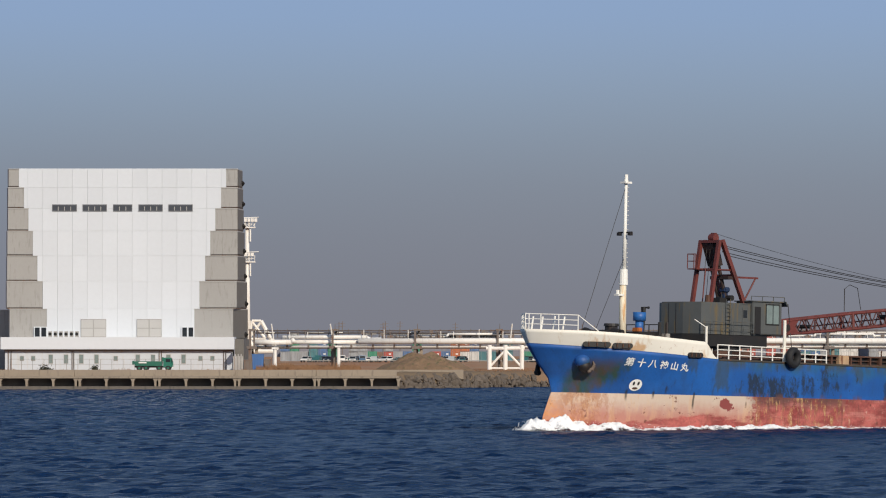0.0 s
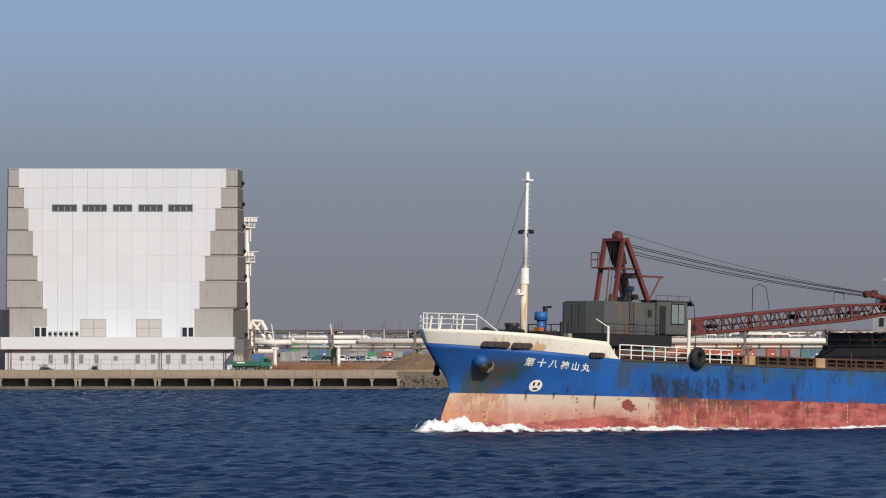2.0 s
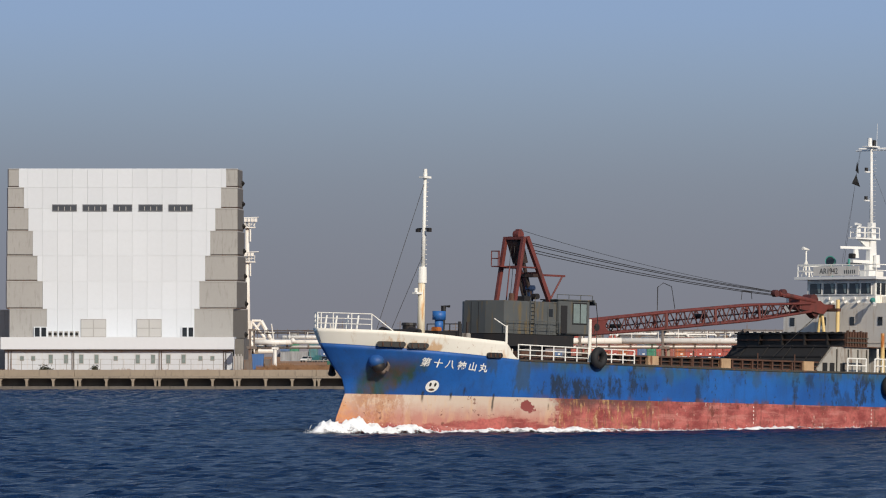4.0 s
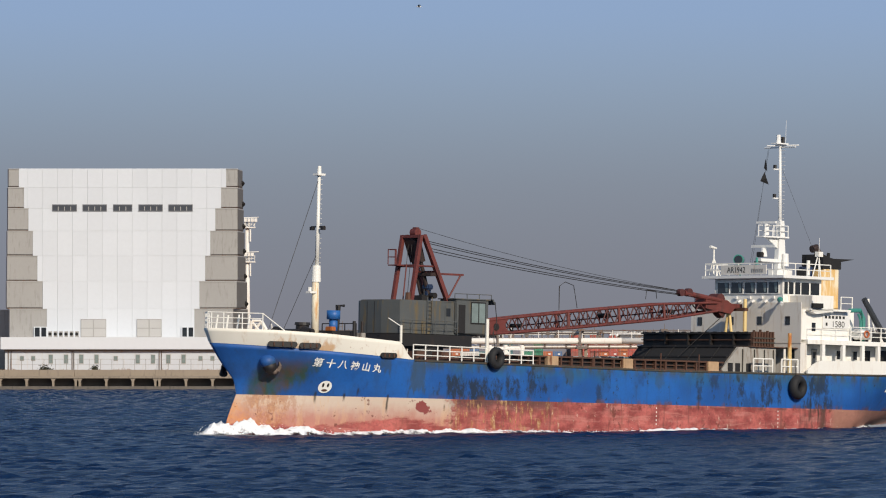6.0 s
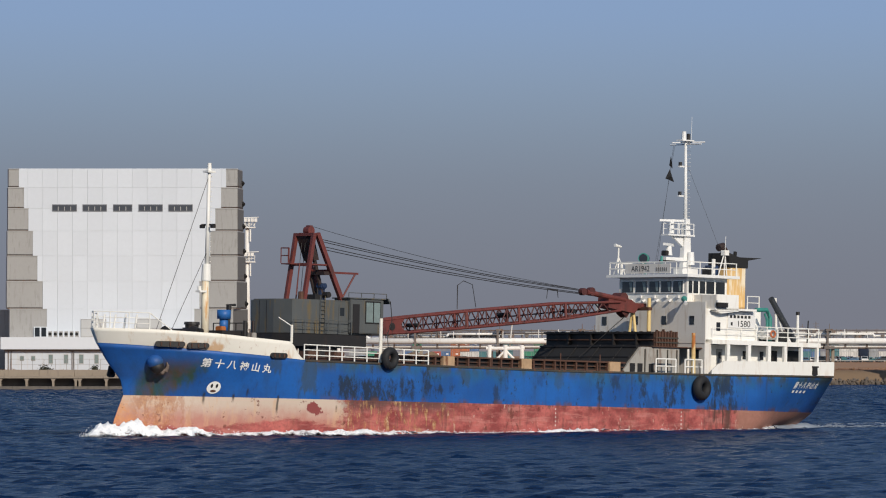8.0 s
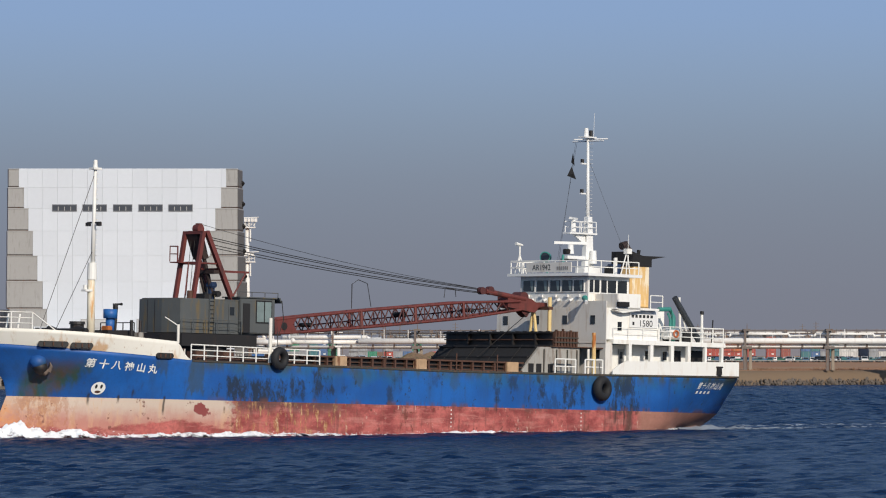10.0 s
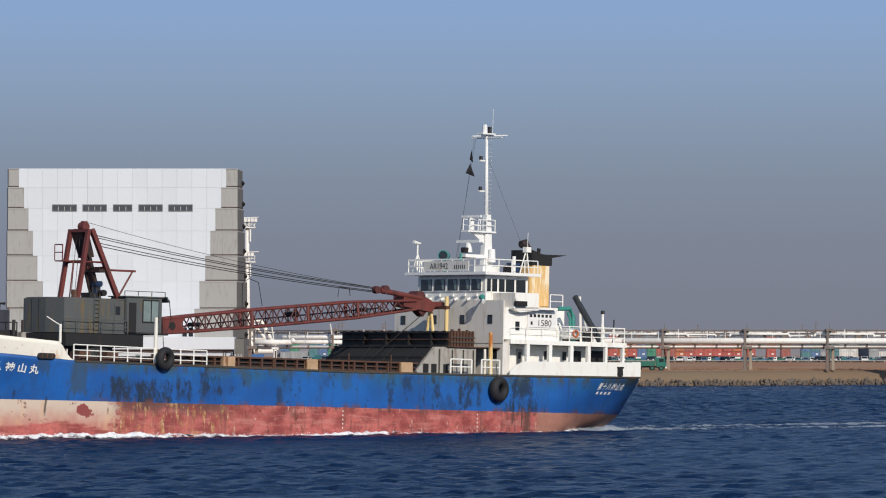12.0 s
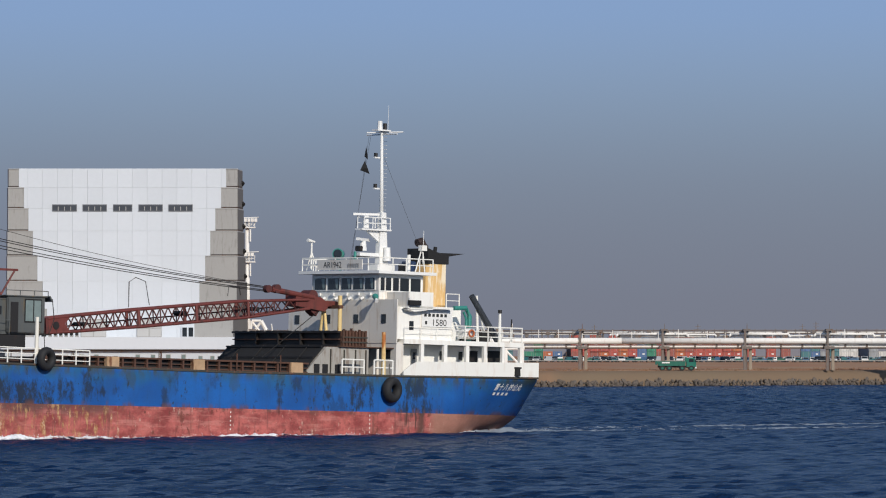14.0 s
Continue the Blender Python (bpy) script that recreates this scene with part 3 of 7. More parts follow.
def hull():
    h = part("hull", shell(-30.95, 0, 70, boot, deck_edge, 10, to_stem=True, transom=True, deck=True), HULL_BLUE, ship, "blue painted sides with dark scrapes and run-off")
    smooth(h)
    b = part("boot_topping", shell(-30.95, 0, 70, lower_edge, boot, 10, to_stem=True, transom=True), HULL_RED, h, "faded red boot topping with rust")
    smooth(b)
    w = part("bow_bulwark", shell(24.1, 0, 90, deck_edge, bulwark_top, 4, 0.14, to_stem=True, out=0.02), BULWARK, ship, "cream bulwark with rust below the fairleads")
    smooth(w)
    s = part("stern_bulwark", shell(-30.97, -17.2, 20, deck_edge, lambda x: float(np.interp(x, (-31.4, -18.3, -17.2), (6.0, 5.78, 5.05))), 3, 0.12, out=0.02), WHITE, ship)
    part("stern_plate", bx(-30.99, -30.87, -6.2, 6.2, 4.7, 6.0), WHITE, s)
    part("forecastle_deck", shell(24.6, 0, 24, lambda x: 5.55, lambda x: 5.6, 1, to_stem=True, deck=True, out=-0.15), DECK, ship)
    part("forecastle_bulkhead", bx(24.5, 24.6, -6.3, 6.3, 4.6, 5.6), CREAM, ship)
    rub = part("rubbing_strake", shell(-30.95, 24, 40, lambda x: deck_edge(x) - 0.1, lambda x: deck_edge(x) + 0.04, 1, 0.1, out=0.06), EDGE_STEEL, h, "rusted edge strake")
    # fairleads in the bulwark
    for x, ln, z in ((34.25, 2.1, 5.68), (32.5, 1.55, 5.62), (26.45, 1.35, 5.06)):
        bm = bmesh.new()
        m = Matrix.Translation((x, half(x, z) + 0.05, z))
        dx = 0.3
        ang = math.atan2(half(x + dx, z) - half(x - dx, z), 2 * dx)
        m = m @ Matrix.Rotation(ang, 4, "Z")
        pts = []
        for i in range(24):
            a = 2 * math.pi * i / 24
            pts.append(((ln / 2 - 0.18) * (1 if math.cos(a) > 0 else -1) + 0.2 * math.cos(a), 0.2 * math.sin(a)))
        prism(bm, pts, "y", -0.1, 0.12)
        bmesh.ops.transform(bm, matrix=m, verts=bm.verts[:])
        fl = part("fairlead", bm, DARK_STEEL, w, "dark rusty oval fairlead")
        for k in (-0.3, 0.0, 0.3):
            part("roller", tb(m @ Vector((k * ln, 0.14, -0.13)), m @ Vector((k * ln, 0.14, 0.13)), 0.06), BROWN_STEEL, fl)


def on_side(x, z, off=0.03):
    return Vector((x, half(x, z) + off, z))


def marks():
    for nm, x0, x1, z0, slope, tall, width in (("name_character", 32.0, 26.75, 4.47, 0.072, 0.66, 0.74), ("stern_character", -26.7, -29.75, 4.1, 0.0, 0.55, 0.8)):
        text = "第十八神山丸"
        pitch = (x0 - x1) / len(text)
        for k, ch in enumerate(text):
            ob = letters(nm, ch, 1.0, LETTER, ship, lambda u, v: Vector((u, 0, v)), weight=0.02)
            us, vs = [v.co.x for v in ob.data.vertices], [v.co.z for v in ob.data.vertices]
            for v in ob.data.vertices:
                a, b = v.co.x - (min(us) + max(us)) / 2, v.co.z - (min(vs) + max(vs)) / 2
                x = x0 - pitch * (k + 0.5 + width * 1.05 * a) - (0.2 * b if x0 < 0 else 0)
                v.co = on_side(x, z0 - slope * (x0 - x) + tall * b, 0.035)
    for i in range(4):
        x = -26.7 - i * 0.5
        bm = bmesh.new()
        vs = [bm.verts.new(on_side(x - a, 3.5 + b, 0.03)) for a, b in ((0, 0), (0.25, 0), (0.3, 0.2), (0.05, 0.2))]
        bm.faces.new(vs)
        part("port_mark", bm, LETTER, ship, "small white bar")
    # round badge: a white disc with three dark lobes
    cx, cz = 30.5, 2.68
    bm = bmesh.new()
    c = bm.verts.new(on_side(cx, cz, 0.04))
    ring = [bm.verts.new(on_side(cx + 0.44 * math.cos(a), cz + 0.44 * math.sin(a), 0.04)) for a in (2 * math.pi * i / 28 for i in range(28))]
    for i in range(28):
        bm.faces.new((c, ring[i], ring[(i + 1) % 28]))
    badge = part("badge", bm, LETTER, ship, "white round badge with three dark lobes")
    for ax, az, a, b in ((-0.16, 0.12, 0.075, 0.15), (0.16, 0.12, 0.075, 0.15), (0.0, -0.25, 0.19, 0.09)):
        bm = bmesh.new()
        c = bm.verts.new(on_side(cx + ax, cz + az, 0.06))
        ring = [bm.verts.new(on_side(cx + ax + a * math.cos(t), cz + az + b * math.sin(t), 0.06)) for t in (2 * math.pi * i / 14 for i in range(14))]
        for i in range(14):
            bm.faces.new((c, ring[i], ring[(i + 1) % 14]))
        part("lobe", bm, DARK_STEEL if az > 0 else BROWN_STEEL, badge)
    # draught marks
    for x in (-0.8, -14.0):
        for z in (0.5, 0.8, 1.1, 1.4, 1.7):
            bm = bmesh.new()
            bm.faces.new([bm.verts.new(on_side(x + a, z + b, 0.03)) for a, b in ((0, 0), (0.09, 0), (0.09, 0.1), (0, 0.1))])
            part("draught_mark", bm, LETTER, ship)


def anchor():
    x, z = 34.4, 4.36
    p = on_side(x, z, 0.0)
    nrm = Vector((0.6, 0.8, -0.1))
    bm = bmesh.new()
    ball(bm, p + Vector((0.25, -0.12, 0.05)), 0.6, 3, (1, 1, 0.85))
    smooth(part("hawse_bolster", bm, HULL_BLUE, ship))
    bm = bmesh.new()
    ball(bm, p + Vector((0.12, 0.0, -0.32)), 0.52, 3, (1, 0.95, 0.95))
    smooth(part("hawse_mouth", bm, DARK_STEEL, ship, "dark rusty mouth of the hawse pipe"))
    bm = bmesh.new()
    q = on_side(x - 0.1, z - 0.5, 0.5)
    tube(bm, q + Vector((0.1, -0.1, 0.7)), q + Vector((-0.05, 0.08, -0.15)), 0.12, 0.16)
    tube(bm, q + Vector((0.24, -0.2, -0.1)), q + Vector((-0.24, 0.2, -0.1)), 0.17, 0.17, 10)
    ball(bm, q + Vector((-0.02, 0.1, -0.2)), 0.19, 2)
    for s in (-1, 1):
        tube(bm, q + Vector((s * 0.26, -s * 0.2, -0.12)), q + Vector((s * 0.4, -s * 0.3, 0.24)), 0.15, 0.12, 8)
        tube(bm, q + Vector((s * 0.4, -s * 0.3, 0.24)), q + Vector((s * 0.3, -s * 0.28, 0.55)), 0.12, 0.03, 8)
    part("anchor", bm, ANCHOR, ship, "rusty stockless anchor")
    # starboard anchor, its flukes seen beyond the stem
    bm = bmesh.new()
    q = Vector((34.9, -2.1, 3.7))
    tube(bm, q + Vector((0.4, 0.32, -0.2)), q + Vector((-0.4, -0.32, -0.2)), 0.22, 0.22, 8)
    for w in (-1, 1):
        tube(bm, q + Vector((w * 0.4, w * 0.32, -0.2)), q + Vector((w * 0.5, w * 0.4, 0.4)), 0.17, 0.05, 8)
    tube(bm, q + Vector((0, 0, 0.7)), q + Vector((0, 0, -0.3)), 0.13)
    part("anchor", bm, DARK_STEEL, ship)


def fenders():
    for i, (x, z, y) in enumerate(((16.2, 5.12, 6.85), (-15.8, 3.66, 6.85))):
        bm = bmesh.new()
        m = Matrix.Translation((x, y, z)) @ Matrix.Rotation(math.radians(90), 4, "X") @ Matrix.Rotation(math.radians(10), 4, "Y")
        torus(bm, m, 0.56 if i == 0 else 0.62, 0.27 if i == 0 else 0.33)
        smooth(part("tyre_fender", bm, RUBBER, ship, "black lorry tyre hung as a fender"))
        part("fender_rope", tb((x, 6.62, z + 0.8), (x - 0.05, 6.45, z + 1.9), 0.03), ROPE, ship)
    part("fender_post", tb((16.65, 6.3, 4.6), (16.65, 6.3, 8.0), 0.14, 0.13, 10), CREAM, ship, "cream steel post")
    part("fender_post", tb((-15.5, 6.2, 4.7), (-15.45, 6.2, 7.85), 0.17, 0.15, 10), RUSTY_YELLOW, ship, "rust-streaked yellow post")
    part("fender_post", tb((-14.9, 6.2, 4.7), (-14.9, 6.2, 6.6), 0.1), CREAM, ship)
    part("davit_post", tb((25.1, 6.2, 6.0), (25.1, 6.2, 7.3), 0.1), CREAM, ship)
    part("davit_arm", tb((25.1, 6.2, 7.2), (26.0, 5.8, 7.8), 0.04), WHITE, ship)


def bow_fittings():
    zt = 6.75
    pts = []
    for x in (34.3, 35.6, 36.7, 37.6, 38.1):
        pts.append((x, half(x, 6.6) - 0.1, bulwark_top(x)))
    tip = [(38.25, 0.0, zt)]
    allp = pts + tip + [(p[0], -p[1], p[2]) for p in pts[::-1]]
    railing(ship, allp[1:-1], 1.15, 3, 1.1, 0.04)
    for s in (1, -1):
        a = pts[0]
        b = pts[1]
        part("rail_brace", tb((a[0], s * a[1], a[2]), (b[0], s * b[1], b[2] + 1.15), 0.04), WHITE, ship)
        for k in (36.6, 35.6):
            part("fairlead_horn", tb((k, s * 1.2, 6.0), (k - 0.3, s * 1.2, 7.75), 0.09, 0.07), WHITE, ship)
    # windlass and bollards
    bm = bmesh.new()
    for y in (-1.6, 1.6):
        tube(bm, (30.2, y - 0.35, 6.7), (30.2, y + 0.35, 6.5), 0.42, 0.42, 14)
    tube(bm, (30.2, -2.3, 6.7), (30.2, 2.3, 6.7), 0.2)
    box(bm, 29.7, 30.7, -0.6, 0.6, 5.6, 6.75)
    part("windlass", bm, DARK_STEEL, ship, "dark anchor windlass")
    bm = bmesh.new()
    tube(bm, (29.4, 0.2, 6.0), (29.4, 0.2, 7.2), 0.5, 0.5, 14)
    tube(bm, (29.4, 0.2, 7.2), (29.4, 0.2, 7.4), 0.6, 0.55, 14)
    part("vent_cowl", bm, DARK_STEEL, ship)
    bm = bmesh.new()
    box(bm, 25.6, 27.4, -1.4, 1.2, 5.6, 6.85)
    tube(bm, (25.0, -1.0, 6.5), (25.0, 0.9, 6.5), 0.42, None, 14)
    tube(bm, (27.75, -0.8, 6.4), (27.75, 0.8, 6.4), 0.34, None, 14)
    part("winch_house", bm, DARK_STEEL, ship, "dark oily mooring winch")
    part("winch_motor", bx(26.9, 27.4, 0.4, 1.1, 6.8, 7.15, bevel=0.06), ORANGE_RUST, ship, "orange rusted winch motor")
    part("rope_bin", bx(24.7, 25.1, 1.3, 1.9, 5.6, 6.75, bevel=0.04), STAINED_WALL, ship)
    railing(ship, [(24.7, 0.8, 5.6), (24.7, -3.0, 5.6)], 1.85, 2, 1.2, 0.04, DARK_STEEL)
    bm = bmesh.new()
    tube(bm, (26.5, 0.3, 6.8), (26.5, 0.3, 7.75), 0.32, 0.32, 14)
    tube(bm, (26.5, 0.3, 7.7), (26.5, 0.3, 8.35), 0.5, 0.5, 16)
    smooth(part("ventilator", bm, BLUE_CAP, ship, "blue mushroom ventilator"))
    part("exhaust_pipe", path_tube([(25.8, 0, 6.8), (25.8, 0, 8.75), (25.2, 0, 8.75)], 0.1), DARK_STEEL, ship)
    for x in (24.8, 25.6):
        part("small_vent", tb((x, 1.6, 5.6), (x, 1.6, 7.6), 0.12), DARK_STEEL, ship)
    # foremast
    m = part("foremast", tb((28.0, 0, 5.6), (28.05, 0, 11.4), 0.29, 0.26, 14), MAST_CREAM, ship, "cream lower mast with rust streaks")
    smooth(m)
    part("mast_step", tb((28.0, 0, 10.4), (28.0, 0, 11.6), 0.36, 0.32, 14), WHITE, m)
    smooth(part("topmast", tb((27.95, 0, 11.4), (27.9, 0, 18.4), 0.17, 0.12, 10), WHITE, m))
    part("mast_head", bx(27.55, 28.25, -0.3, 0.3, 18.2, 18.35), WHITE, m)
    part("masthead_lamp", tb((27.9, 0, 18.35), (27.9, 0, 18.9), 0.17, 0.14), WHITE, m)
    part("cross_arm", tb((27.9, -0.75, 14.45), (27.9, 0.75, 14.45), 0.06), DARK_STEEL, m)
    for y in (-0.6, 0.6):
        part("floodlight", bx(27.8, 28.1, y - 0.13, y + 0.13, 14.2, 14.45), DARK_STEEL, m)
    part("lamp_bracket", bx(28.1, 28.75, -0.25, 0.25, 9.55, 9.7), WHITE, m)
    part("mast_lamp", tb((28.6, 0, 9.7), (28.6, 0, 10.0), 0.14), WHITE, m)
    rung = part("rung", tb((27.72, -0.13, 11.8), (27.72, 0.13, 11.8), 0.03, None, 5), WHITE, m)
    for i in range(1, 18):
        share(rung, "rung", m, Matrix.Translation((0, 0, i * 0.36)))
    for a, b in (((27.9, 0, 18.0), (33.4, 1.0, 6.6)), ((27.9, 0, 12.6), (32.4, 1.4, 6.5))):
        part("stay", tb(a, b, 0.022, None, 5), ROPE, m)


hull()
marks()
anchor()
fenders()
bow_fittings()


def crane():
    c = part("crane_house", pr([(21.45, -2.65), (21.8, -2.1), (21.8, 0.3), (21.4, 1.9), (12.9, 1.9), (12.9, -2.65)], "z", 6.85, 9.25), GREY_HOUSE, ship, "grey weathered crane machinery house")
    part("house_plinth", pr([(22.2, -2.75), (22.2, 0.6), (21.6, 2.4), (14.6, 2.4), (14.6, -2.75)], "z", 5.9, 6.8), DARK_STEEL, ship, "oily black slewing base")
    part("slew_ring", tb((18.4, 0, 4.6), (18.4, 0, 5.95), 2.3, 2.3, 28), DARK_STEEL, ship)
    part("house_roof", pr([(21.3, -2.55), (21.6, -2.0), (21.6, 0.2), (21.2, 1.8), (16.0, 1.95), (16.0, -2.6)], "z", 9.252, 9.33), GREY_HOUSE, c)
    # operator's cab at the aft port corner
    cab = part("cab", bx(12.7, 16.0, 0.3, 2.15, 6.95, 9.5, bevel=0.06), GREY_HOUSE, c)
    part("cab_roof", bx(12.55, 16.1, 0.2, 2.22, 9.5, 9.58), GREY_HOUSE, c)
    part("visor", pr([(12.3, 9.6), (12.1, 9.2), (12.2, 9.2), (12.45, 9.6)], "y", 0.2, 2.25), GREY_HOUSE, c)
    for x0, x1 in ((13.1, 13.7), (13.8, 14.45)):
        part("window_frame", bx(x0 - 0.08, x1 + 0.08, 2.14, 2.18, 7.7, 9.35), SOOT, cab)
        part("window", bx(x0, x1, 2.17, 2.2, 7.8, 9.25), CABGLASS, cab)
    part("window", bx(12.66, 12.69, 0.5, 1.95, 7.9, 9.2), GLASS, cab)
    part("door", bx(15.1, 15.75, 2.14, 2.19, 7.0, 9.1), DARK_STEEL, cab, "dark open doorway")
    part("door", bx(16.3, 16.9, 1.88, 1.94, 7.0, 9.0), GREY_HOUSE, c)
    part("door_window", bx(16.4, 16.8, 1.93, 1.96, 8.2, 8.8), GLASS, c)
    part("cab_step", bx(12.4, 14.2, 2.0, 2.5, 6.85, 6.95), DARK_STEEL, c)
    part("handrail", path_tube([(12.2, 2.3, 9.4), (12.0, 2.3, 8.0), (12.4, 2.3, 7.0)], 0.03), DARK_STEEL, c)
    railing(c, [(21.6, 2.3, 6.82), (16.0, 2.35, 6.82)], 1.0, 2, 1.2, 0.025, GREY_HOUSE)
    bm = bmesh.new()
    for s in (0, 0.45):
        tube(bm, (18.3 + s, 2.0, 6.9), (18.3 + s, 2.0, 9.6), 0.03, None, 6)
    for i in range(8):
        tube(bm, (18.3, 2.0, 7.1 + i * 0.3), (18.75, 2.0, 7.1 + i * 0.3), 0.025, None, 6)
    part("ladder", bm, GREY_HOUSE, c)
    for y in (-1.3, -0.5):
        part("seam", bx(21.79, 21.815, y, y + 0.04, 6.9, 9.2), DARK_STEEL, c)
    railing(c, [(16.2, 2.2, 9.6), (12.5, 2.2, 9.6)], 0.32, 1, 1.4, 0.03, GREY_HOUSE)
    # machinery on the roof
    bm = bmesh.new()
    box(bm, 17.3, 18.0, -0.5, 0.5, 9.3, 9.75)
    tube(bm, (16.9, -0.8, 9.75), (16.9, 0.8, 9.75), 0.22, None, 12)
    tube(bm, (17.6, 0.3, 9.7), (17.6, 0.3, 10.2), 0.06)
    part("hoist_drum", bm, DARK_STEEL, c)
    part("hoist_motor", bx(16.7, 17.3, -0.3, 0.4, 10.2, 10.6, bevel=0.08), NAVY, c)
    part("motor_stand", bx(16.8, 17.2, -0.1, 0.2, 9.3, 10.25), NAVY, c)
    part("exhaust", tb((19.7, 0.9, 9.3), (19.7, 0.9, 9.9), 0.25, 0.2), BROWN_STEEL, c)

    # gantry: two A-frames with cross ties
    g = part("gantry_head", bx(18.2, 18.8, -1.05, 1.05, 14.0, 14.22), RED_STEEL, ship, "red gantry with a dark sheave block")
    part("sheave_block", pr([(18.75, 14.0), (18.1, 14.0), (17.55, 12.3), (18.0, 12.2)], "y", -0.85, 0.35), SHEAVE_BROWN, g)
    for y in (-0.5, -0.1, 0.3):
        part("fall_rope", tb((18.5, y, 13.9), (18.9, y, 9.6), 0.02, None, 5), ROPE, g)
    for y in (-1.0, 1.0):
        for a, b, r in (((18.65, y, 14.2), (19.5, y, 9.3), 0.14), ((18.35, y, 14.2), (15.9, y * 1.1, 9.3), 0.16)):
            bm = bmesh.new()
            q = (Vector(b) - Vector(a)).to_track_quat("Z", "Y").to_matrix().to_4x4()
            L = (Vector(b) - Vector(a)).length
            box(bm, -r, r, -r, r, 0, L, Matrix.Translation(a) @ q)
            part("gantry_leg", bm, RED_STEEL, g)
    for x, z in ((19.1, 11.9), (17.0, 11.5)):
        part("tie", bx(x - 0.1, x + 0.1, -1.0, 1.0, z - 0.1, z + 0.1), RED_STEEL, g)
    for y in (-1.0, 1.0):
        part("tie", tb((19.1, y, 11.9), (17.2, y, 11.9), 0.07), RED_STEEL, g)
    part("sheave", tb((18.3, -0.3, 14.4), (18.3, 0.3, 14.4), 0.32, 0.32, 16), RED_STEEL, g)
    part("sheave_guard", bx(18.1, 18.4, -0.2, 0.2, 14.5, 14.8), RED_STEEL, g)
    for y in (-0.7, 0.1):
        part("inner_strut", tb((18.1, y, 13.2), (17.0, y, 9.9), 0.15), SHEAVE_BROWN, g)
    part("tie", bx(16.8, 17.6, -1.0, 1.0, 11.2, 11.45), SHEAVE_BROWN, g)
    bm = bmesh.new()
    box(bm, 14.3, 17.0, 0.9, 1.05, 11.3, 11.45)
    tube(bm, (14.6, 1.0, 11.3), (15.9, 1.0, 9.4), 0.07)
    part("bracket", bm, RED_STEEL, g)
    railing(g, [(19.2, -1.2, 12.0), (19.9, -1.2, 12.0), (19.9, -0.3, 12.0)], 1.1, 2, 1.0, 0.035, RED_STEEL)
    part("platform", bx(19.1, 19.9, -1.2, -0.2, 11.9, 11.98), RED_STEEL, g)
    part("ladder", tb((19.6, 0.2, 9.3), (19.3, 0.2, 12.0), 0.05), RED_STEEL, g)

    # lattice boom lowered aft
    root, tip = Vector((11.3, 0, 7.55)), Vector((-13.0, 0, 9.85))
    ax = (tip - root).normalized()
    up = Vector((-ax.z, 0, ax.x))
    if up.z < 0:
        up = -up
    ln = (tip - root).length

    def at(s, y, h):
        return root + ax * (s * ln) + up * h + Vector((0, y, 0))

    def depth(s):
        return float(np.interp(s, (0, 0.1, 0.35, 0.75, 1), (0.5, 0.56, 0.62, 0.6, 0.32)))

    boom = part("boom", path_tube([at(s, 0.68, depth(s)) for s in (0.0, 0.1, 0.35, 0.55, 0.75, 1.0)], 0.1, 8), RED_STEEL, ship, "red lattice crane boom lowered aft")
    for y, sg in ((0.68, -1), (-0.68, 1), (-0.68, -1)):
        part("chord", path_tube([at(s, y, sg * depth(s)) for s in (0.0, 0.1, 0.35, 0.55, 0.75, 1.0)], 0.1, 8), RED_STEEL, boom)
    n = 30
    for side, sh in ((0.68, 0.0), (-0.68, 0.6)):
        for i in range(n):
            s0, s1 = 0.07 + 0.88 * (i + sh) / n, 0.07 + 0.88 * (i + 1 + sh) / n
            sg = 1 if i % 2 else -1
            part("lacing", tb(at(s0, side, sg * depth(s0)), at(s1, side, -sg * depth(s1)), 0.05, None, 6), LACING, boom)
            if i % 3 == 0:
                part("lacing", tb(at(s0, side, -depth(s0)), at(s0, side, depth(s0)), 0.05, None, 6), LACING, boom)
    # rope conduit and walkway bar inside the lattice
    part("conduit", path_tube([at(q, -0.5, h) for q, h in ((0.06, -0.2), (0.3, -0.12), (0.6, -0.1), (0.9, -0.05))], 0.06, 6), LACING, boom)
    for q, h in ((0.14, -0.1), (0.52, 0.1), (0.8, -0.05)):
        part("rope_roller", tb(at(q, -0.62, h), at(q, 0.62, h), 0.16, None, 10), DARK_STEEL, boom)
    for i in range(n):
        s0, s1 = 0.1 + 0.86 * i / n, 0.1 + 0.86 * (i + 1) / n
        sg = 0.68 if i % 2 else -0.68
        for v in (1, -1):
            part("lacing", tb(at(s0, sg, v * depth(s0)), at(s1, -sg, v * depth(s1)), 0.042, None, 6), LACING, boom)
    for s in (0.34, 0.56, 0.76):
        for y in (0.68, -0.68):
            part("joint_plate", tb(at(s, y, -depth(s)), at(s, y, depth(s)), 0.12, None, 6), RED_STEEL, boom)
    part("boom_foot", pr([(11.5, 8.1), (11.5, 7.0), (9.3, 7.2), (9.75, 7.75), (9.3, 8.28)], "y", -0.75, 0.75), RED_STEEL, boom)
    part("foot_hole", tb((10.6, 0.74, 7.6), (10.6, 0.79, 7.6), 0.28, None, 14), DARK_STEEL, boom)
    bm = bmesh.new()
    prism(bm, [(-11.8, 10.5), (-11.8, 9.7), (-14.6, 9.35), (-15.1, 9.9), (-14.2, 10.4)], "y", -0.6, 0.6)
    part("boom_head", bm, RED_STEEL, boom)
    for x, z, r in ((-13.55, 10.45, 0.46), (-14.7, 9.75, 0.3)):
        part("head_sheave", tb((x, -0.5, z), (x, 0.5, z), r, None, 18), LACING, boom)
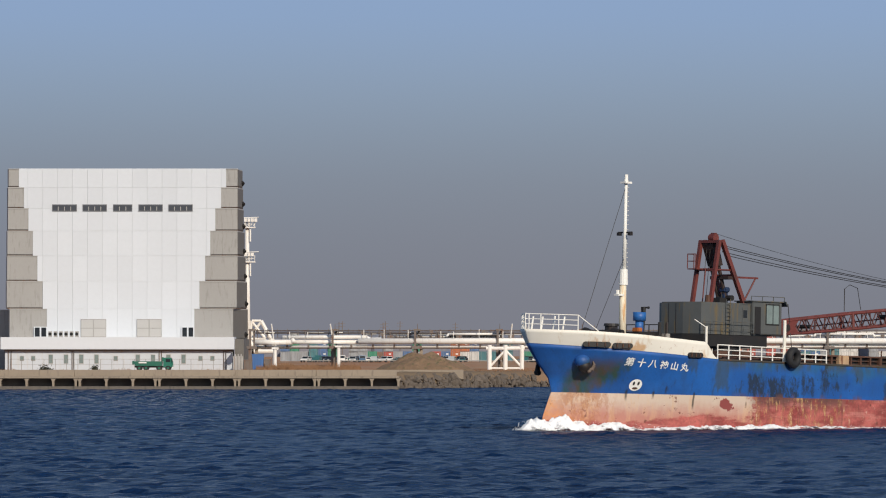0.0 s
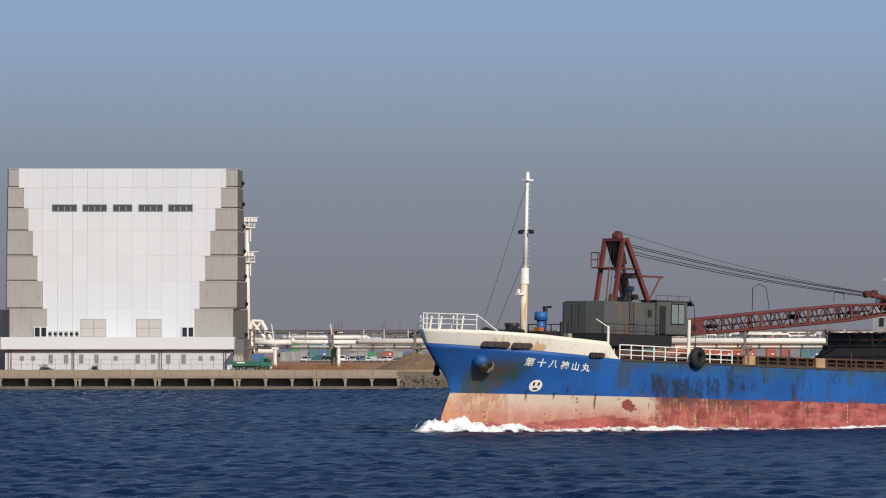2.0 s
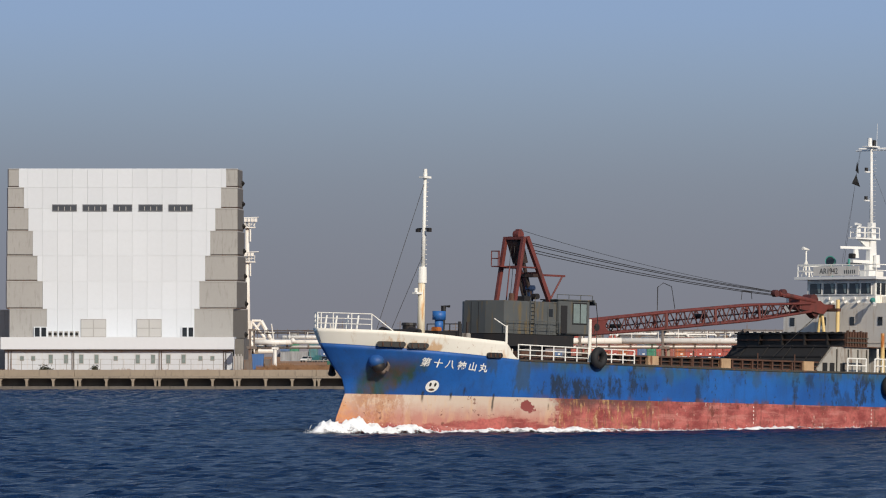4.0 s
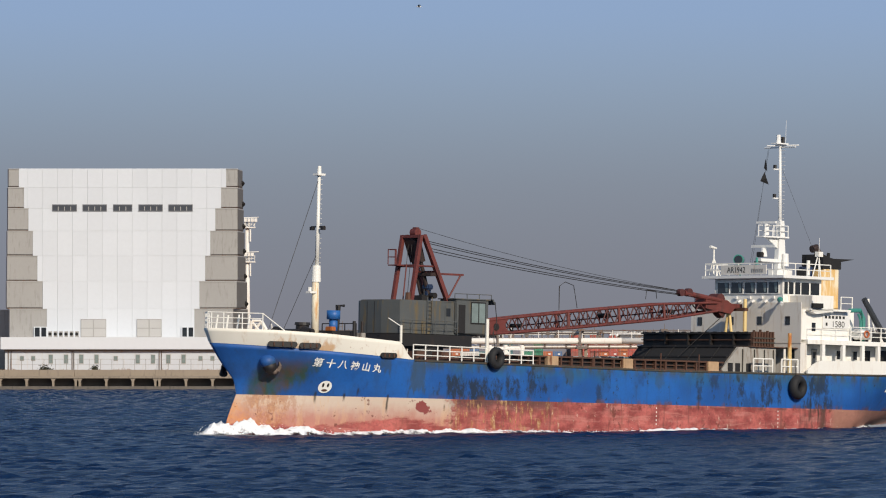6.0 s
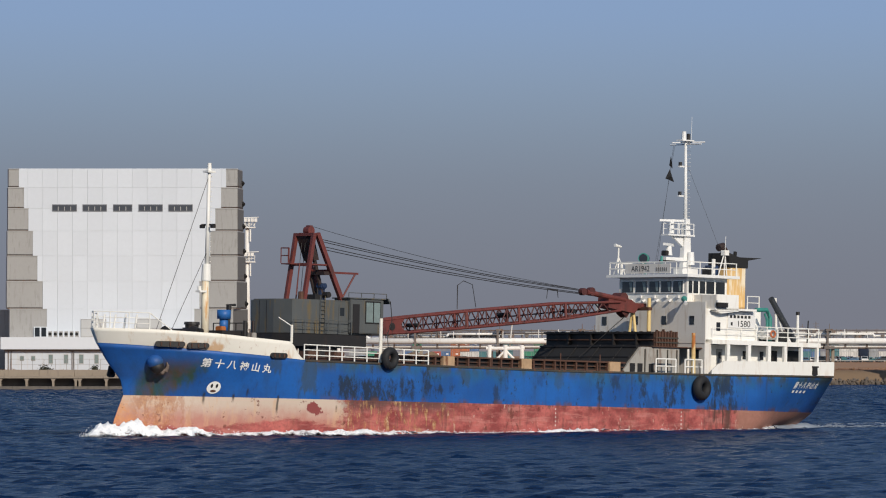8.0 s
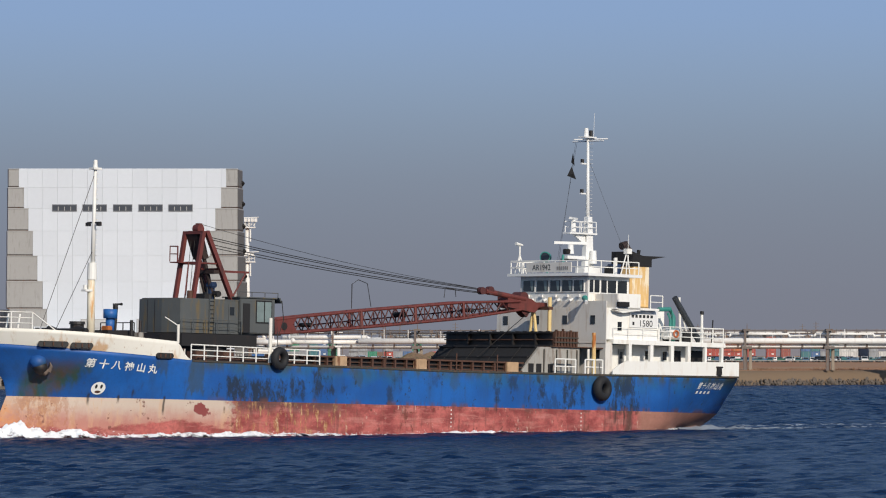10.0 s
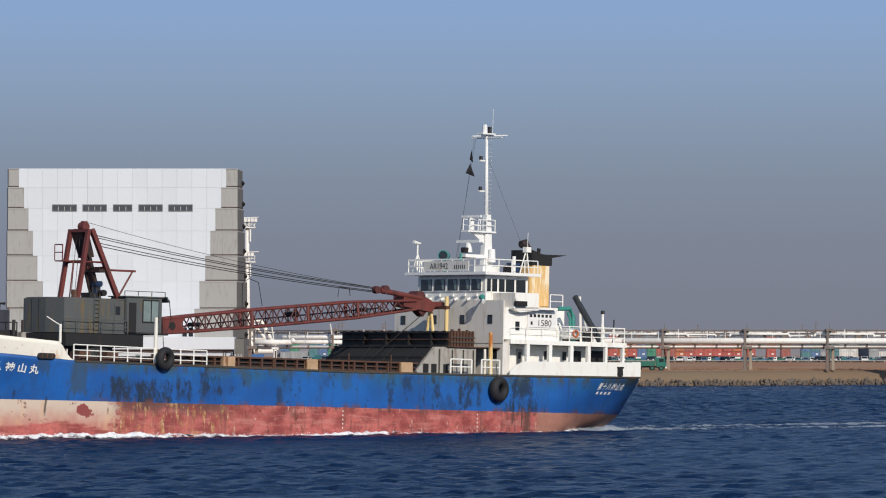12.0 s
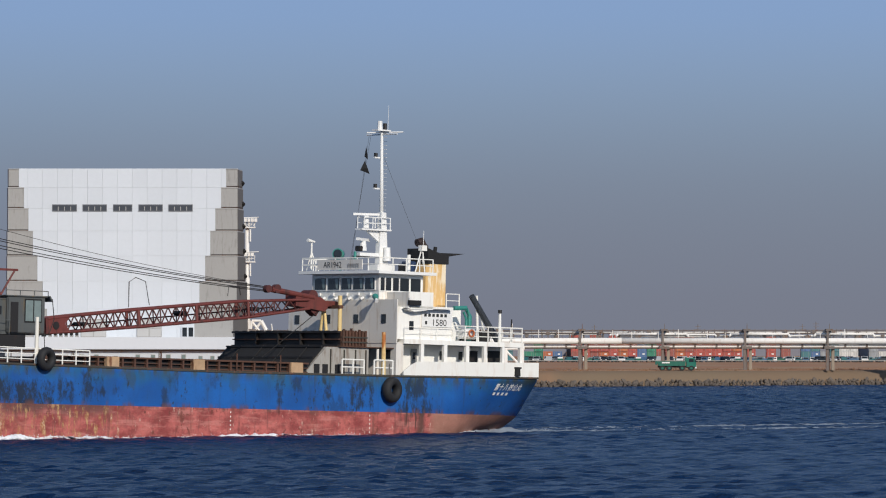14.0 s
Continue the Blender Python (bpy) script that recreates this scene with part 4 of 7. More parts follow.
    part("head_cheek", pr([(-13.2, 9.9), (-13.5, 9.3), (-13.95, 9.0), (-14.3, 9.45)], "y", -0.3, 0.4), LACING, boom)
    part("head_nose", bx(-16.0, -14.8, -0.3, 0.5, 9.75, 10.15, bevel=0.04), RED_STEEL, boom)
    part("bridle_tube", tb((-9.5, 0.5, 10.82), (-13.6, 0.5, 10.35), 0.22, 0.18, 10), RED_STEEL, boom)
    part("bridle_sheave", tb((-9.95, 0.3, 10.88), (-9.95, 0.7, 10.88), 0.32, None, 16), LACING, boom)
    part("bridle_sheave", tb((-9.1, 0.3, 10.84), (-9.1, 0.7, 10.84), 0.28, None, 16), LACING, boom)
    part("rope_guide", path_tube([(3.7, 0.3, 9.1), (3.7, 0.3, 10.9), (3.1, 0.3, 11.25), (2.2, 0.3, 11.0), (1.8, 0.3, 9.3)], 0.03, 5), DARK_STEEL, boom)
    part("rope_guide", path_tube([(-5.5, 0.3, 10.2), (-5.6, 0.3, 10.9), (-6.6, 0.3, 10.9), (-6.7, 0.3, 10.3)], 0.03, 5), DARK_STEEL, boom)

    def wire(a, b, sag, nm="luffing_rope", r=0.03):
        a, b = Vector(a), Vector(b)
        pts = [a.lerp(b, i / 12) - Vector((0, 0, sag * 4 * (i / 12) * (1 - i / 12))) for i in range(13)]
        part(nm, path_tube(pts, r, 5), ROPE, ship)

    wire((18.2, 0.1, 14.75), (-8.9, 0.1, 11.05), 0.35, r=0.017)
    for k, (za, zb, y) in enumerate(((13.85, 11.0, 0.2), (13.65, 10.9, 0.45), (13.35, 10.75, 0.2), (13.1, 10.65, 0.45))):
        wire((17.5, y, za), (-9.2, y, zb), 0.25)
    wire((-14.6, 0.3, 9.6), (-7.4, 2.0, 5.8), 0.0, "hook_rope")


crane()


def hold():
    # hatch coaming with stays
    co = bmesh.new()
    box(co, -14.0, 13.2, 5.3, 5.42, 4.7, 5.36)
    box(co, -14.0, 13.2, -5.42, -5.3, 4.7, 5.36)
    box(co, 13.1, 13.22, -5.42, 5.42, 4.7, 5.36)
    c = part("hatch_coaming", co, DARK_STEEL, ship, "rusty brown hatch coaming")
    for z0, z1, y1 in ((5.34, 5.46, 5.75), (5.02, 5.08, 5.62), (4.72, 4.8, 5.62)):
        part("coaming_rail", bx(-8.7, 13.2, 5.3, y1, z0, z1), BROWN_STEEL, c)
    first = None
    for i in range(20):
        x = 12.9 - i * 1.1
        if first is None:
            first = part("stay_plate", bx(-0.07, 0.07, 5.42, 5.72, 4.66, 5.36), BROWN_STEEL, c)
            first.matrix_basis = Matrix.Translation((x, 0, 0))
        else:
            share(first, "stay_plate", c, Matrix.Translation((x, 0, 0)))
    for x in (-1.9, 5.1, -6.0):
        part("sounding_pipe", tb((x, 5.75, 4.7), (x, 5.75, 5.95), 0.05), BROWN_STEEL, c)
    part("hold_floor", bx(-13.5, 13.1, -5.3, 5.3, 4.65, 4.72), DARK_STEEL, ship)
    for x0, x1 in ((8.95, 10.05), (1.15, 2.2), (-8.05, -6.9)):
        part("timber_pad", bx(x0, x1, 5.5, 5.9, 4.68, 5.44, bevel=0.03), BEIGE, ship, "weathered wooden fender pad")
    # folded hatch covers stacked across the ship, dark front, rusty corrugated end
    k = part("folded_hatch_cover", bx(-14.3, -11.9, -6.4, 5.45, 6.75, 7.82), DARK_STEEL, ship, "black folded hatch covers stacked across the deck")
    part("flange", bx(-11.9, -11.6, -6.4, 5.5, 7.7, 7.84), DARK_STEEL, k)
    part("flange", bx(-11.9, -11.68, -6.4, 5.5, 7.2, 7.28), BROWN_STEEL, k)
    part("flange", bx(-11.9, -11.6, -6.4, 5.5, 6.72, 6.84), DARK_STEEL, k)
    for i in range(4):
        y = -3.7 + i * 2.5
        part("rib", bx(-11.9, -11.62, y - 0.06, y + 0.06, 6.85, 7.7), DARK_STEEL, k)
    for x, h in ((-12.3, 0.16), (-13.0, 0.22), (-13.8, 0.14)):
        part("lug", bx(x - 0.05, x + 0.05, 5.3, 5.5, 7.8, 7.84 + h), BROWN_STEEL, k)
    for i in range(14):
        y = -6.0 + i * 0.85
        part("cleat", bx(-11.9, -11.68, y - 0.1, y + 0.1, 7.84, 7.88), DARK_STEEL, k)
    e = part("cover_end", bx(-14.32, -11.88, 5.45, 5.58, 6.74, 7.84), BROWN_STEEL, k, "rust-brown corrugated end")
    for i in range(8):
        x = -12.0 - i * 0.31
        part("corrugation", bx(x - 0.09, x + 0.07, 5.58, 5.7, 6.76, 7.9), BROWN_STEEL, e)
    for z in (7.05, 7.4):
        part("end_bar", bx(-14.32, -11.88, 5.58, 5.74, z - 0.05, z + 0.05), EDGE_STEEL, e)
    w = part("hold_bulkhead", pr([(-8.7, 4.7), (-8.7, 4.9), (-10.5, 6.66), (-14.6, 6.72), (-14.6, 4.7)], "y", -5.2, 5.55), STAINED_WALL, ship, "stained grey-white sloping bulkhead")
    slope = Vector((-1.8, 0, 1.76)).normalized()
    nrm = Vector((slope.z, 0, -slope.x))
    bm = bmesh.new()
    a, d = Vector((-8.66, 0, 4.95)), 2.45
    prism(bm, [(a.x, a.z), (a.x + slope.x * d, a.z + slope.z * d), (a.x + slope.x * d + nrm.x * 0.1, a.z + slope.z * d + nrm.z * 0.1), (a.x + nrm.x * 0.1, a.z + nrm.z * 0.1)], "y", -5.25, 5.4)
    lo = part("lower_hatch_cover", bm, SOOT, ship, "black hatch cover leaning on the sloping bulkhead")
    for f, r in ((0.0, 0.28), (0.5, 0.2), (0.97, 0.25)):
        q = a + slope * (d * f)
        part("flange", bx(q.x, q.x + r, -5.25, 5.4, q.z, q.z + 0.12), BROWN_STEEL if f == 0 else DARK_STEEL, lo)
    for i in range(4):
        y = -3.7 + i * 2.5
        bm = bmesh.new()
        tube(bm, (a.x + 0.1, y, a.z + 0.1), (a.x + slope.x * d + 0.1, y, a.z + slope.z * d + 0.1), 0.045, None, 6)
        part("rib", bm, SOOT, lo)
    part("upper_deck_plate", bx(-16.9, -11.6, -6.3, 5.75, 6.68, 6.75), BROWN_STEEL, ship)
    for x in (-10.9, -12.2, -13.3, -14.3):
        part("bulkhead_stiffener", bx(x - 0.035, x + 0.035, 5.55, 5.64, 4.7, 6.5), EDGE_STEEL, w)
    for x in (-9.6, -10.4, -11.6):
        part("bulkhead_opening", bx(x - 0.25, x + 0.25, 5.54, 5.6, 4.75, 5.4), SOOT, w)
    # boom rest of cream posts before the wheelhouse
    rest = part("boom_rest", tb((-15.6, 1.15, 4.7), (-15.6, 1.15, 10.55), 0.17, 0.15, 10), RUSTY_YELLOW, ship, "rust-streaked yellow boom rest")
    for y in (-1.15, -0.15):
        part("rest_leg", tb((-15.6, y, 6.7), (-15.6, -0.65, 10.0), 0.13, 0.11, 8), RUSTY_YELLOW, rest)
    part("rest_beam", bx(-15.8, -15.4, -1.0, 1.3, 9.6, 9.85), BROWN_STEEL, rest)
    # side rails and gates
    railing(ship, [(24.0, 6.35, 4.8), (18.0, 6.35, 4.72), (12.0, 6.35, 4.66)], 1.12, 3, 1.25, 0.045)
    railing(ship, [(24.0, -6.35, 4.8), (12.0, -6.35, 4.66)], 1.1, 3, 1.4, 0.045)
    railing(ship, [(-11.4, 6.3, 4.68), (-13.5, 6.3, 4.68)], 1.1, 2, 1.0, 0.06)
    railing(ship, [(-14.5, 6.3, 4.7), (-16.3, 6.3, 4.7)], 1.1, 2, 0.9, 0.06)
    # pipes, winches and clutter along the deck under the crane
    part("deck_pipe", tb((23, 5.9, 4.95), (13, 5.9, 4.9), 0.1), BROWN_STEEL, ship)
    for x in (21.5, 19.0, 14.2, 12.6):
        part("deck_locker", bx(x - 0.5, x + 0.5, 3.4, 4.5, 4.7, 5.5, bevel=0.04), BROWN_STEEL, ship)


GREY_DOOR = paint("grey_door_paint", (0.3, 0.3, 0.29), 0.6, var=0.15)
HOUSE = paint("off_white_house_paint", (0.91, 0.89, 0.82), 0.55, var=0.05, scale=0.4, dirt=(0.5, 0.36, 0.22), amount=0.15)
hold()


scanners = []


def superstructure():
    xf = -16.9
    # main deck house, set in under the boat deck
    low = part("deckhouse", bx(-28.8, xf, -4.6, 4.6, 4.7, 7.05), HOUSE, ship, "white lower deckhouse in the shade of the boat deck")
    part("deckhouse_front", bx(-17.6, xf + 0.02, -6.1, 6.0, 4.7, 7.15), FRONT_SHADE_GREY, low)
    for x in (-22.6, -24.5):
        part("window", bx(x - 0.2, x + 0.2, 4.58, 4.66, 6.0, 6.65), GLASS, low)
        part("window_frame", bx(x - 0.26, x + 0.26, 4.58, 4.64, 5.94, 6.71), CLEAN_WHITE, low)
    part("door", bx(-20.15, -19.55, 4.58, 4.67, 4.8, 6.75), GREY_DOOR, low, "grey steel door")
    part("door_window", bx(-19.98, -19.72, 4.66, 4.69, 6.0, 6.5), GLASS, low)
    part("door", bx(-26.2, -25.4, 4.58, 4.67, 4.8, 6.75), DARK_STEEL, low, "dark open doorway")
    part("door", bx(-28.7, -27.3, 4.58, 4.67, 4.8, 6.8), DARK_STEEL, low, "dark open bay")
    part("front_port", bx(xf + 0.03, xf + 0.08, 4.95, 5.4, 5.95, 6.6), GLASS, low)
    part("boat_deck", bx(-29.5, -17.5, -6.3, 6.2, 7.08, 7.42), HOUSE, ship)
    for x in (-19.3, -21.6, -23.8, -25.6, -27.4, -29.2):
        w = 0.16 if x > -26 else 0.11
        part("pillar", bx(x - w, x + w, 5.95, 6.2, 5.6, 7.1), HOUSE, ship)
        part("pillar", bx(x - w, x + w, -6.2, -5.95, 5.6, 7.1), HOUSE, ship)
    # accommodation, with its full-width front
    acc = part("accommodation", bx(-22.5, xf, -5.9, 5.9, 7.4, 9.75), HOUSE, ship, "white accommodation block with small ports")
    part("front_wall", bx(xf - 0.02, xf + 0.06, -6.05, 6.05, 7.1, 10.3), FRONT_SHADE_GREY, acc, "white front wall greyed in colour for its shade")
    for y, z in ((-5.05, 8.85), (-1.55, 8.87), (1.55, 8.88), (4.62, 8.88)):
        part("port", bx(xf + 0.05, xf + 0.1, y - 0.24, y + 0.24, z - 0.33, z + 0.33), GLASS, acc)
    for x in (-18.4,):
        part("port", bx(x - 0.2, x + 0.2, 5.88, 5.94, 8.1, 8.75), GLASS, acc)
    # tonnage board
    bd = part("notice_board", bx(-22.35, -19.4, 5.9, 5.97, 8.38, 9.68), CLEAN_WHITE, acc, "white board with black figures")
    letters("figures", "1580", 0.68, BLACK_LETTER, bd, lambda u, v: Vector((-20.35 - u * 1.1, 5.985, 8.47 + v)), "black figures")
    for i in range(6):
        part("line_mark", bx(-19.85 - i * 0.4, -19.6 - i * 0.4, 5.965, 5.98, 9.12, 9.34), BLACK_LETTER, bd)
    part("line_mark", bx(-19.9, -19.7, 5.965, 5.98, 8.55, 8.8), BLACK_LETTER, bd)
    railing(acc, [(-17.6, 6.1, 7.42), (-22.4, 6.1, 7.42)], 0.9, 2, 1.6, 0.02, HOUSE)
    # bridge deck with wings
    wing = part("bridge_deck", bx(-22.0, -17.5, -6.5, 6.5, 9.68, 9.84), HOUSE, ship)
    part("wing_front", bx(-17.68, -17.56, 3.9, 6.5, 9.84, 10.85), FRONT_SHADE_GREY, wing)
    part("wing_front", bx(-17.68, -17.56, -6.5, -3.9, 9.84, 10.85), FRONT_SHADE_GREY, wing)
    part("wing_side", bx(-20.0, -17.68, 6.38, 6.5, 9.6, 10.88), HOUSE, wing)
    part("wing_side", bx(-20.0, -17.68, -6.5, -6.38, 9.6, 10.88), HOUSE, wing)
    sl = part("sidelight", bx(-18.6, -17.5, 6.5, 6.75, 9.88, 10.25), SOOT, wing, "black sidelight screen")
    part("lamp", tb((-17.6, 6.62, 10.25), (-17.6, 6.62, 10.45), 0.08), CLEAN_WHITE, sl)
    part("bracket_plate", pr([(-17.4, 9.62), (-18.2, 9.42), (-20.0, 9.62)], "y", 5.9, 6.45), HOUSE, wing)
    # wheelhouse
    wh = part("wheelhouse", pr([(xf, -3.5), (xf, 4.0), (-21.2, 4.0), (-21.2, -3.5)], "z", 9.8, 12.2), HOUSE, ship, "white wheelhouse with a row of windows")
    part("visor_deck", bx(-22.0, -16.3, -4.4, 4.6, 12.2, 12.42), CLEAN_WHITE, wh)
    part("window_band", bx(xf - 0.01, xf + 0.035, -3.48, 3.95, 10.95, 12.0), FRONT_SHADE_GREY, wh)
    for y0, y1 in ((-3.1, -1.87), (-1.6, -0.37), (-0.1, 1.0), (1.22, 2.35), (2.52, 3.55)):
        part("window_frame", bx(xf + 0.03, xf + 0.09, y0 - 0.07, y1 + 0.07, 10.98, 11.96), HOUSE, wh)
        part("window", bx(xf + 0.085, xf + 0.11, y0, y1, 11.05, 11.9), GLASS, wh)
        # pale slanted sheet imitates a reflection in the glass
        part("pane_reflection", pr([(y1 - 0.12, 11.12), (y1 - 0.32, 11.12), (y1 - 0.48, 11.85), (y1 - 0.12, 11.85)], "x", xf + 0.108, xf + 0.114), CABGLASS, wh, "pale slanted reflection put on the pane as colour")
        part("wiper_box", bx(xf + 0.06, xf + 0.2, y0 + 0.45, y0 + 0.7, 10.6, 10.8), CLEAN_WHITE, wh)
    for x0, x1 in ((-17.35, -16.98), (-18.0, -17.5), (-18.75, -18.2), (-19.75, -18.9), (-20.9, -19.95)):
        part("window_frame", bx(x0 - 0.05, x1 + 0.05, 3.98, 4.04, 10.9, 12.0), CLEAN_WHITE, wh)
        part("window", bx(x0, x1, 4.03, 4.07, 10.98, 11.92), GLASS, wh)
    part("door_panel", bx(-18.05, -17.45, 4.0, 4.08, 9.9, 10.95), HOUSE, wh)
    # green bracket lamp over the front wall
    lamp = part("bracket_lamp", tb((xf + 0.05, 3.9, 10.5), (xf + 0.7, 4.4, 10.42), 0.06), TEAL, ship, "green bracket lamp")
    part("lamp_head", tb((xf + 0.65, 4.3, 10.5), (xf + 0.9, 4.7, 10.25), 0.24, 0.12, 12), TEAL, lamp)
    part("lamp_glass", tb((xf + 0.88, 4.66, 10.27), (xf + 1.0, 4.86, 10.12), 0.12, 0.14, 12), CLEAN_WHITE, lamp)
    for y in (-3.4, -2.0, -0.6, 0.9, 2.3):
        part("wall_lamp", tb((xf + 0.05, y, 10.45), (xf + 0.35, y, 10.3), 0.1), CLEAN_WHITE, acc)
    # roof rails, board and gear
    zr = 12.42
    rail = [(-21.8, 4.4, zr), (-16.5, 4.4, zr), (-16.5, -4.2, zr), (-21.8, -4.2, zr)]
    railing(wh, rail, 0.95, 2, 1.25, 0.04)
    nb = part("name_board", bx(-16.46, -16.4, -2.4, 2.6, 12.5, 13.25), FRONT_SHADE_GREY, wh, "grey board with dark figures")
    letters("figures", "AR1942", 0.62, BLACK_LETTER, nb, lambda u, v: Vector((-16.385, -1.7 + u, 12.66 + v)))
    for i in range(6):
        part("line_mark", bx(-16.4, -16.37, 1.05 + i * 0.22, 1.09 + i * 0.22, 12.65, 12.95), BLACK_LETTER, nb)
    smooth(part("searchlight", tb((-19.1, -2.9, 13.78), (-18.55, -2.6, 13.78), 0.34, 0.42, 18), TEAL, ship, "teal searchlight"))
    part("searchlight_lens", tb((-18.56, -2.6, 13.78), (-18.52, -2.58, 13.78), 0.34, 0.34, 18), GLASS, ship)
    part("searchlight_post", tb((-18.8, -2.6, 12.4), (-18.8, -2.6, 13.6), 0.07), TEAL, ship)
    bm = bmesh.new()
    tube(bm, (-17.1, -3.9, 12.4), (-17.1, -3.9, 14.55), 0.07)
    tube(bm, (-17.6, -3.6, 12.4), (-17.1, -3.9, 13.9), 0.04)
    tube(bm, (-16.8, -4.1, 12.4), (-17.1, -3.9, 13.9), 0.04)
    tube(bm, (-17.4, -3.9, 14.65), (-16.7, -3.9, 14.75), 0.07, 0.14)
    part("anemometer", bm, WHITE, ship, "white wind gauge on a tripod")
    # radar mast
    m = part("radar_mast", pr([(-20.1, 12.4), (-21.1, 12.4), (-20.8, 16.9), (-20.35, 16.9)], "y", -0.22, 0.22), CLEAN_WHITE, ship, "white radar mast")
    smooth(part("mast_tube", tb((-20.55, 0, 15.5), (-20.4, 0, 23.0), 0.17, 0.1, 12), CLEAN_WHITE, m))
    part("arm", bx(-20.4, -18.3, -0.18, 0.18, 13.6, 13.85), CLEAN_WHITE, m)
    part("platform", bx(-21.2, -18.3, -0.4, 0.4, 15.52, 15.64), CLEAN_WHITE, m)
    part("platform_bracket", pr([(-20.2, 15.5), (-19.0, 15.5), (-20.2, 14.7)], "y", -0.1, 0.1), CLEAN_WHITE, m)
    part("gear_box", bx(-18.65, -18.2, -0.3, 0.2, 13.95, 14.35, bevel=0.05), DARK_STEEL, m)
    part("gear_light", tb((-17.9, 0.1, 13.3), (-17.9, 0.1, 13.9), 0.12, 0.1), TEAL, m)
    part("mast_step_plate", bx(-21.5, -19.8, -0.5, 0.5, 12.42, 13.0), CLEAN_WHITE, m)
    railing(m, [(-18.5, 0.36, 15.64), (-21.1, 0.36, 15.64)], 0.85, 2, 0.8, 0.035, CLEAN_WHITE)
    railing(m, [(-18.5, -0.36, 15.64), (-21.1, -0.36, 15.64)], 0.85, 2, 0.8, 0.035, CLEAN_WHITE)
    part("radar_pedestal", tb((-19.0, 0, 15.7), (-19.0, 0, 16.6), 0.24, 0.2, 12), CLEAN_WHITE, m)
    scanners.append((part("radar_scanner", bx(-1.0, 1.0, -0.1, 0.1, 0, 0.17), CLEAN_WHITE, ship), (-19.0, 0, 16.62)))
    part("radar_pedestal", tb((-18.75, 0, 14.0), (-18.75, 0, 14.7), 0.3, 0.22, 12), CLEAN_WHITE, m)
    scanners.append((part("radar_scanner", bx(-1.3, 1.3, -0.1, 0.1, 0, 0.2), CLEAN_WHITE, ship), (-18.75, 0, 14.72)))
    part("radome", tb((-20.75, 0.45, 13.3), (-20.75, 0.45, 14.3), 0.3, 0.24, 14), CLEAN_WHITE, m)
    part("gear_bracket", bx(-19.3, -17.9, -0.2, 0.2, 13.5, 13.6), DARK_STEEL, m)
    part("yard", tb((-20.4, -1.7, 22.7), (-20.4, 1.7, 22.7), 0.05), CLEAN_WHITE, m)
    part("yard", tb((-18.9, 0, 22.75), (-22.5, 0, 23.0), 0.05), CLEAN_WHITE, m)
    part("lantern_deck", bx(-21.0, -19.7, -0.35, 0.35, 22.95, 23.05), CLEAN_WHITE, m)
    part("lantern", tb((-20.2, 0, 23.05), (-20.2, 0, 23.7), 0.2, 0.17), CLEAN_WHITE, m)
    part("lantern", tb((-20.7, 0, 23.05), (-20.7, 0, 23.55), 0.15), DARK_STEEL, m)
    part("whip_aerial", tb((-20.9, 0.1, 23.0), (-20.95, 0.1, 24.9), 0.02, 0.012, 5), CLEAN_WHITE, m)
    for z in (20.9, 18.6):
        part("lamp_bracket", bx(-20.2, -19.7, -0.1, 0.1, z, z + 0.12), CLEAN_WHITE, m)
        part("mast_lamp", tb((-19.85, 0, z + 0.12), (-19.85, 0, z + 0.4), 0.14), DARK_STEEL, m)
    rung = part("rung", tb((-20.75, -0.2, 16.5), (-20.75, 0.2, 16.5), 0.022, None, 5), CLEAN_WHITE, m)
    for i in range(1, 22):
        share(rung, "rung", m, Matrix.Translation((0, 0, i * 0.3)))
    for a, b in (((-20.4, 0, 21.5), (-23.4, 1.2, 14.2)), ((-19.7, -0.62, 22.6), (-18.9, -1.5, 13.0)), ((-20.2, -1.0, 22.6), (-19.4, -2.3, 12.6))):
        part("halyard", tb(a, b, 0.01, None, 5), ROPE, m)
    for (x, z), dx in (((-19.55, 21.3), -0.1), ((-19.45, 20.25), 0.2)):
        bm = bmesh.new()
        vs = [bm.verts.new(v) for v in ((x, -0.75, z + 0.5), (x - 0.2 - dx, -0.65, z - 0.5), (x + 0.2 + dx, -0.83, z - 0.25), (x + 0.05, -0.55, z - 0.05))]
        for f in ((0, 1, 3), (0, 3, 2), (1, 2, 3), (0, 2, 1)):
            bm.faces.new([vs[i] for i in f])
        part("day_shape", bm, SOOT, ship, "black day signal shape")
    # funnel
    f = part("funnel", pr([(-24.0, -0.6), (-23.8, -0.3), (-23.8, 1.4), (-24.0, 1.65), (-25.6, 1.65), (-25.8, 1.4), (-25.8, -0.3), (-25.6, -0.6)], "z", 9.8, 13.2), FUNNEL, ship, "faded yellow funnel with a black top")
    part("funnel_top", pr([(-23.76, 13.2), (-23.76, 14.35), (-24.6, 14.1), (-25.84, 13.9), (-25.84, 13.2)], "y", -0.64, 1.69), SOOT, f)
    part("funnel_lip", pr([(-24.8, 14.06), (-27.9, 14.08), (-25.8, 13.74)], "y", -0.2, 1.2), SOOT, f)
    part("exhaust", path_tube([(-24.3, 0.6, 13.8), (-24.3, 0.6, 14.5), (-24.0, 0.6, 14.85), (-23.6, 0.6, 14.75)], 0.3, 10), SHEAVE_BROWN, f)
    part("exhaust", tb((-25.0, 1.0, 13.8), (-25.1, 1.0, 14.5), 0.14), SOOT, f)
    part("funnel_casing", bx(-25.6, -22.4, -3.4, 3.4, 7.4, 9.85), HOUSE, ship)
    part("funnel_rail_deck", bx(-25.7, -22.0, -3.4, 3.4, 9.85, 9.95), HOUSE, ship)
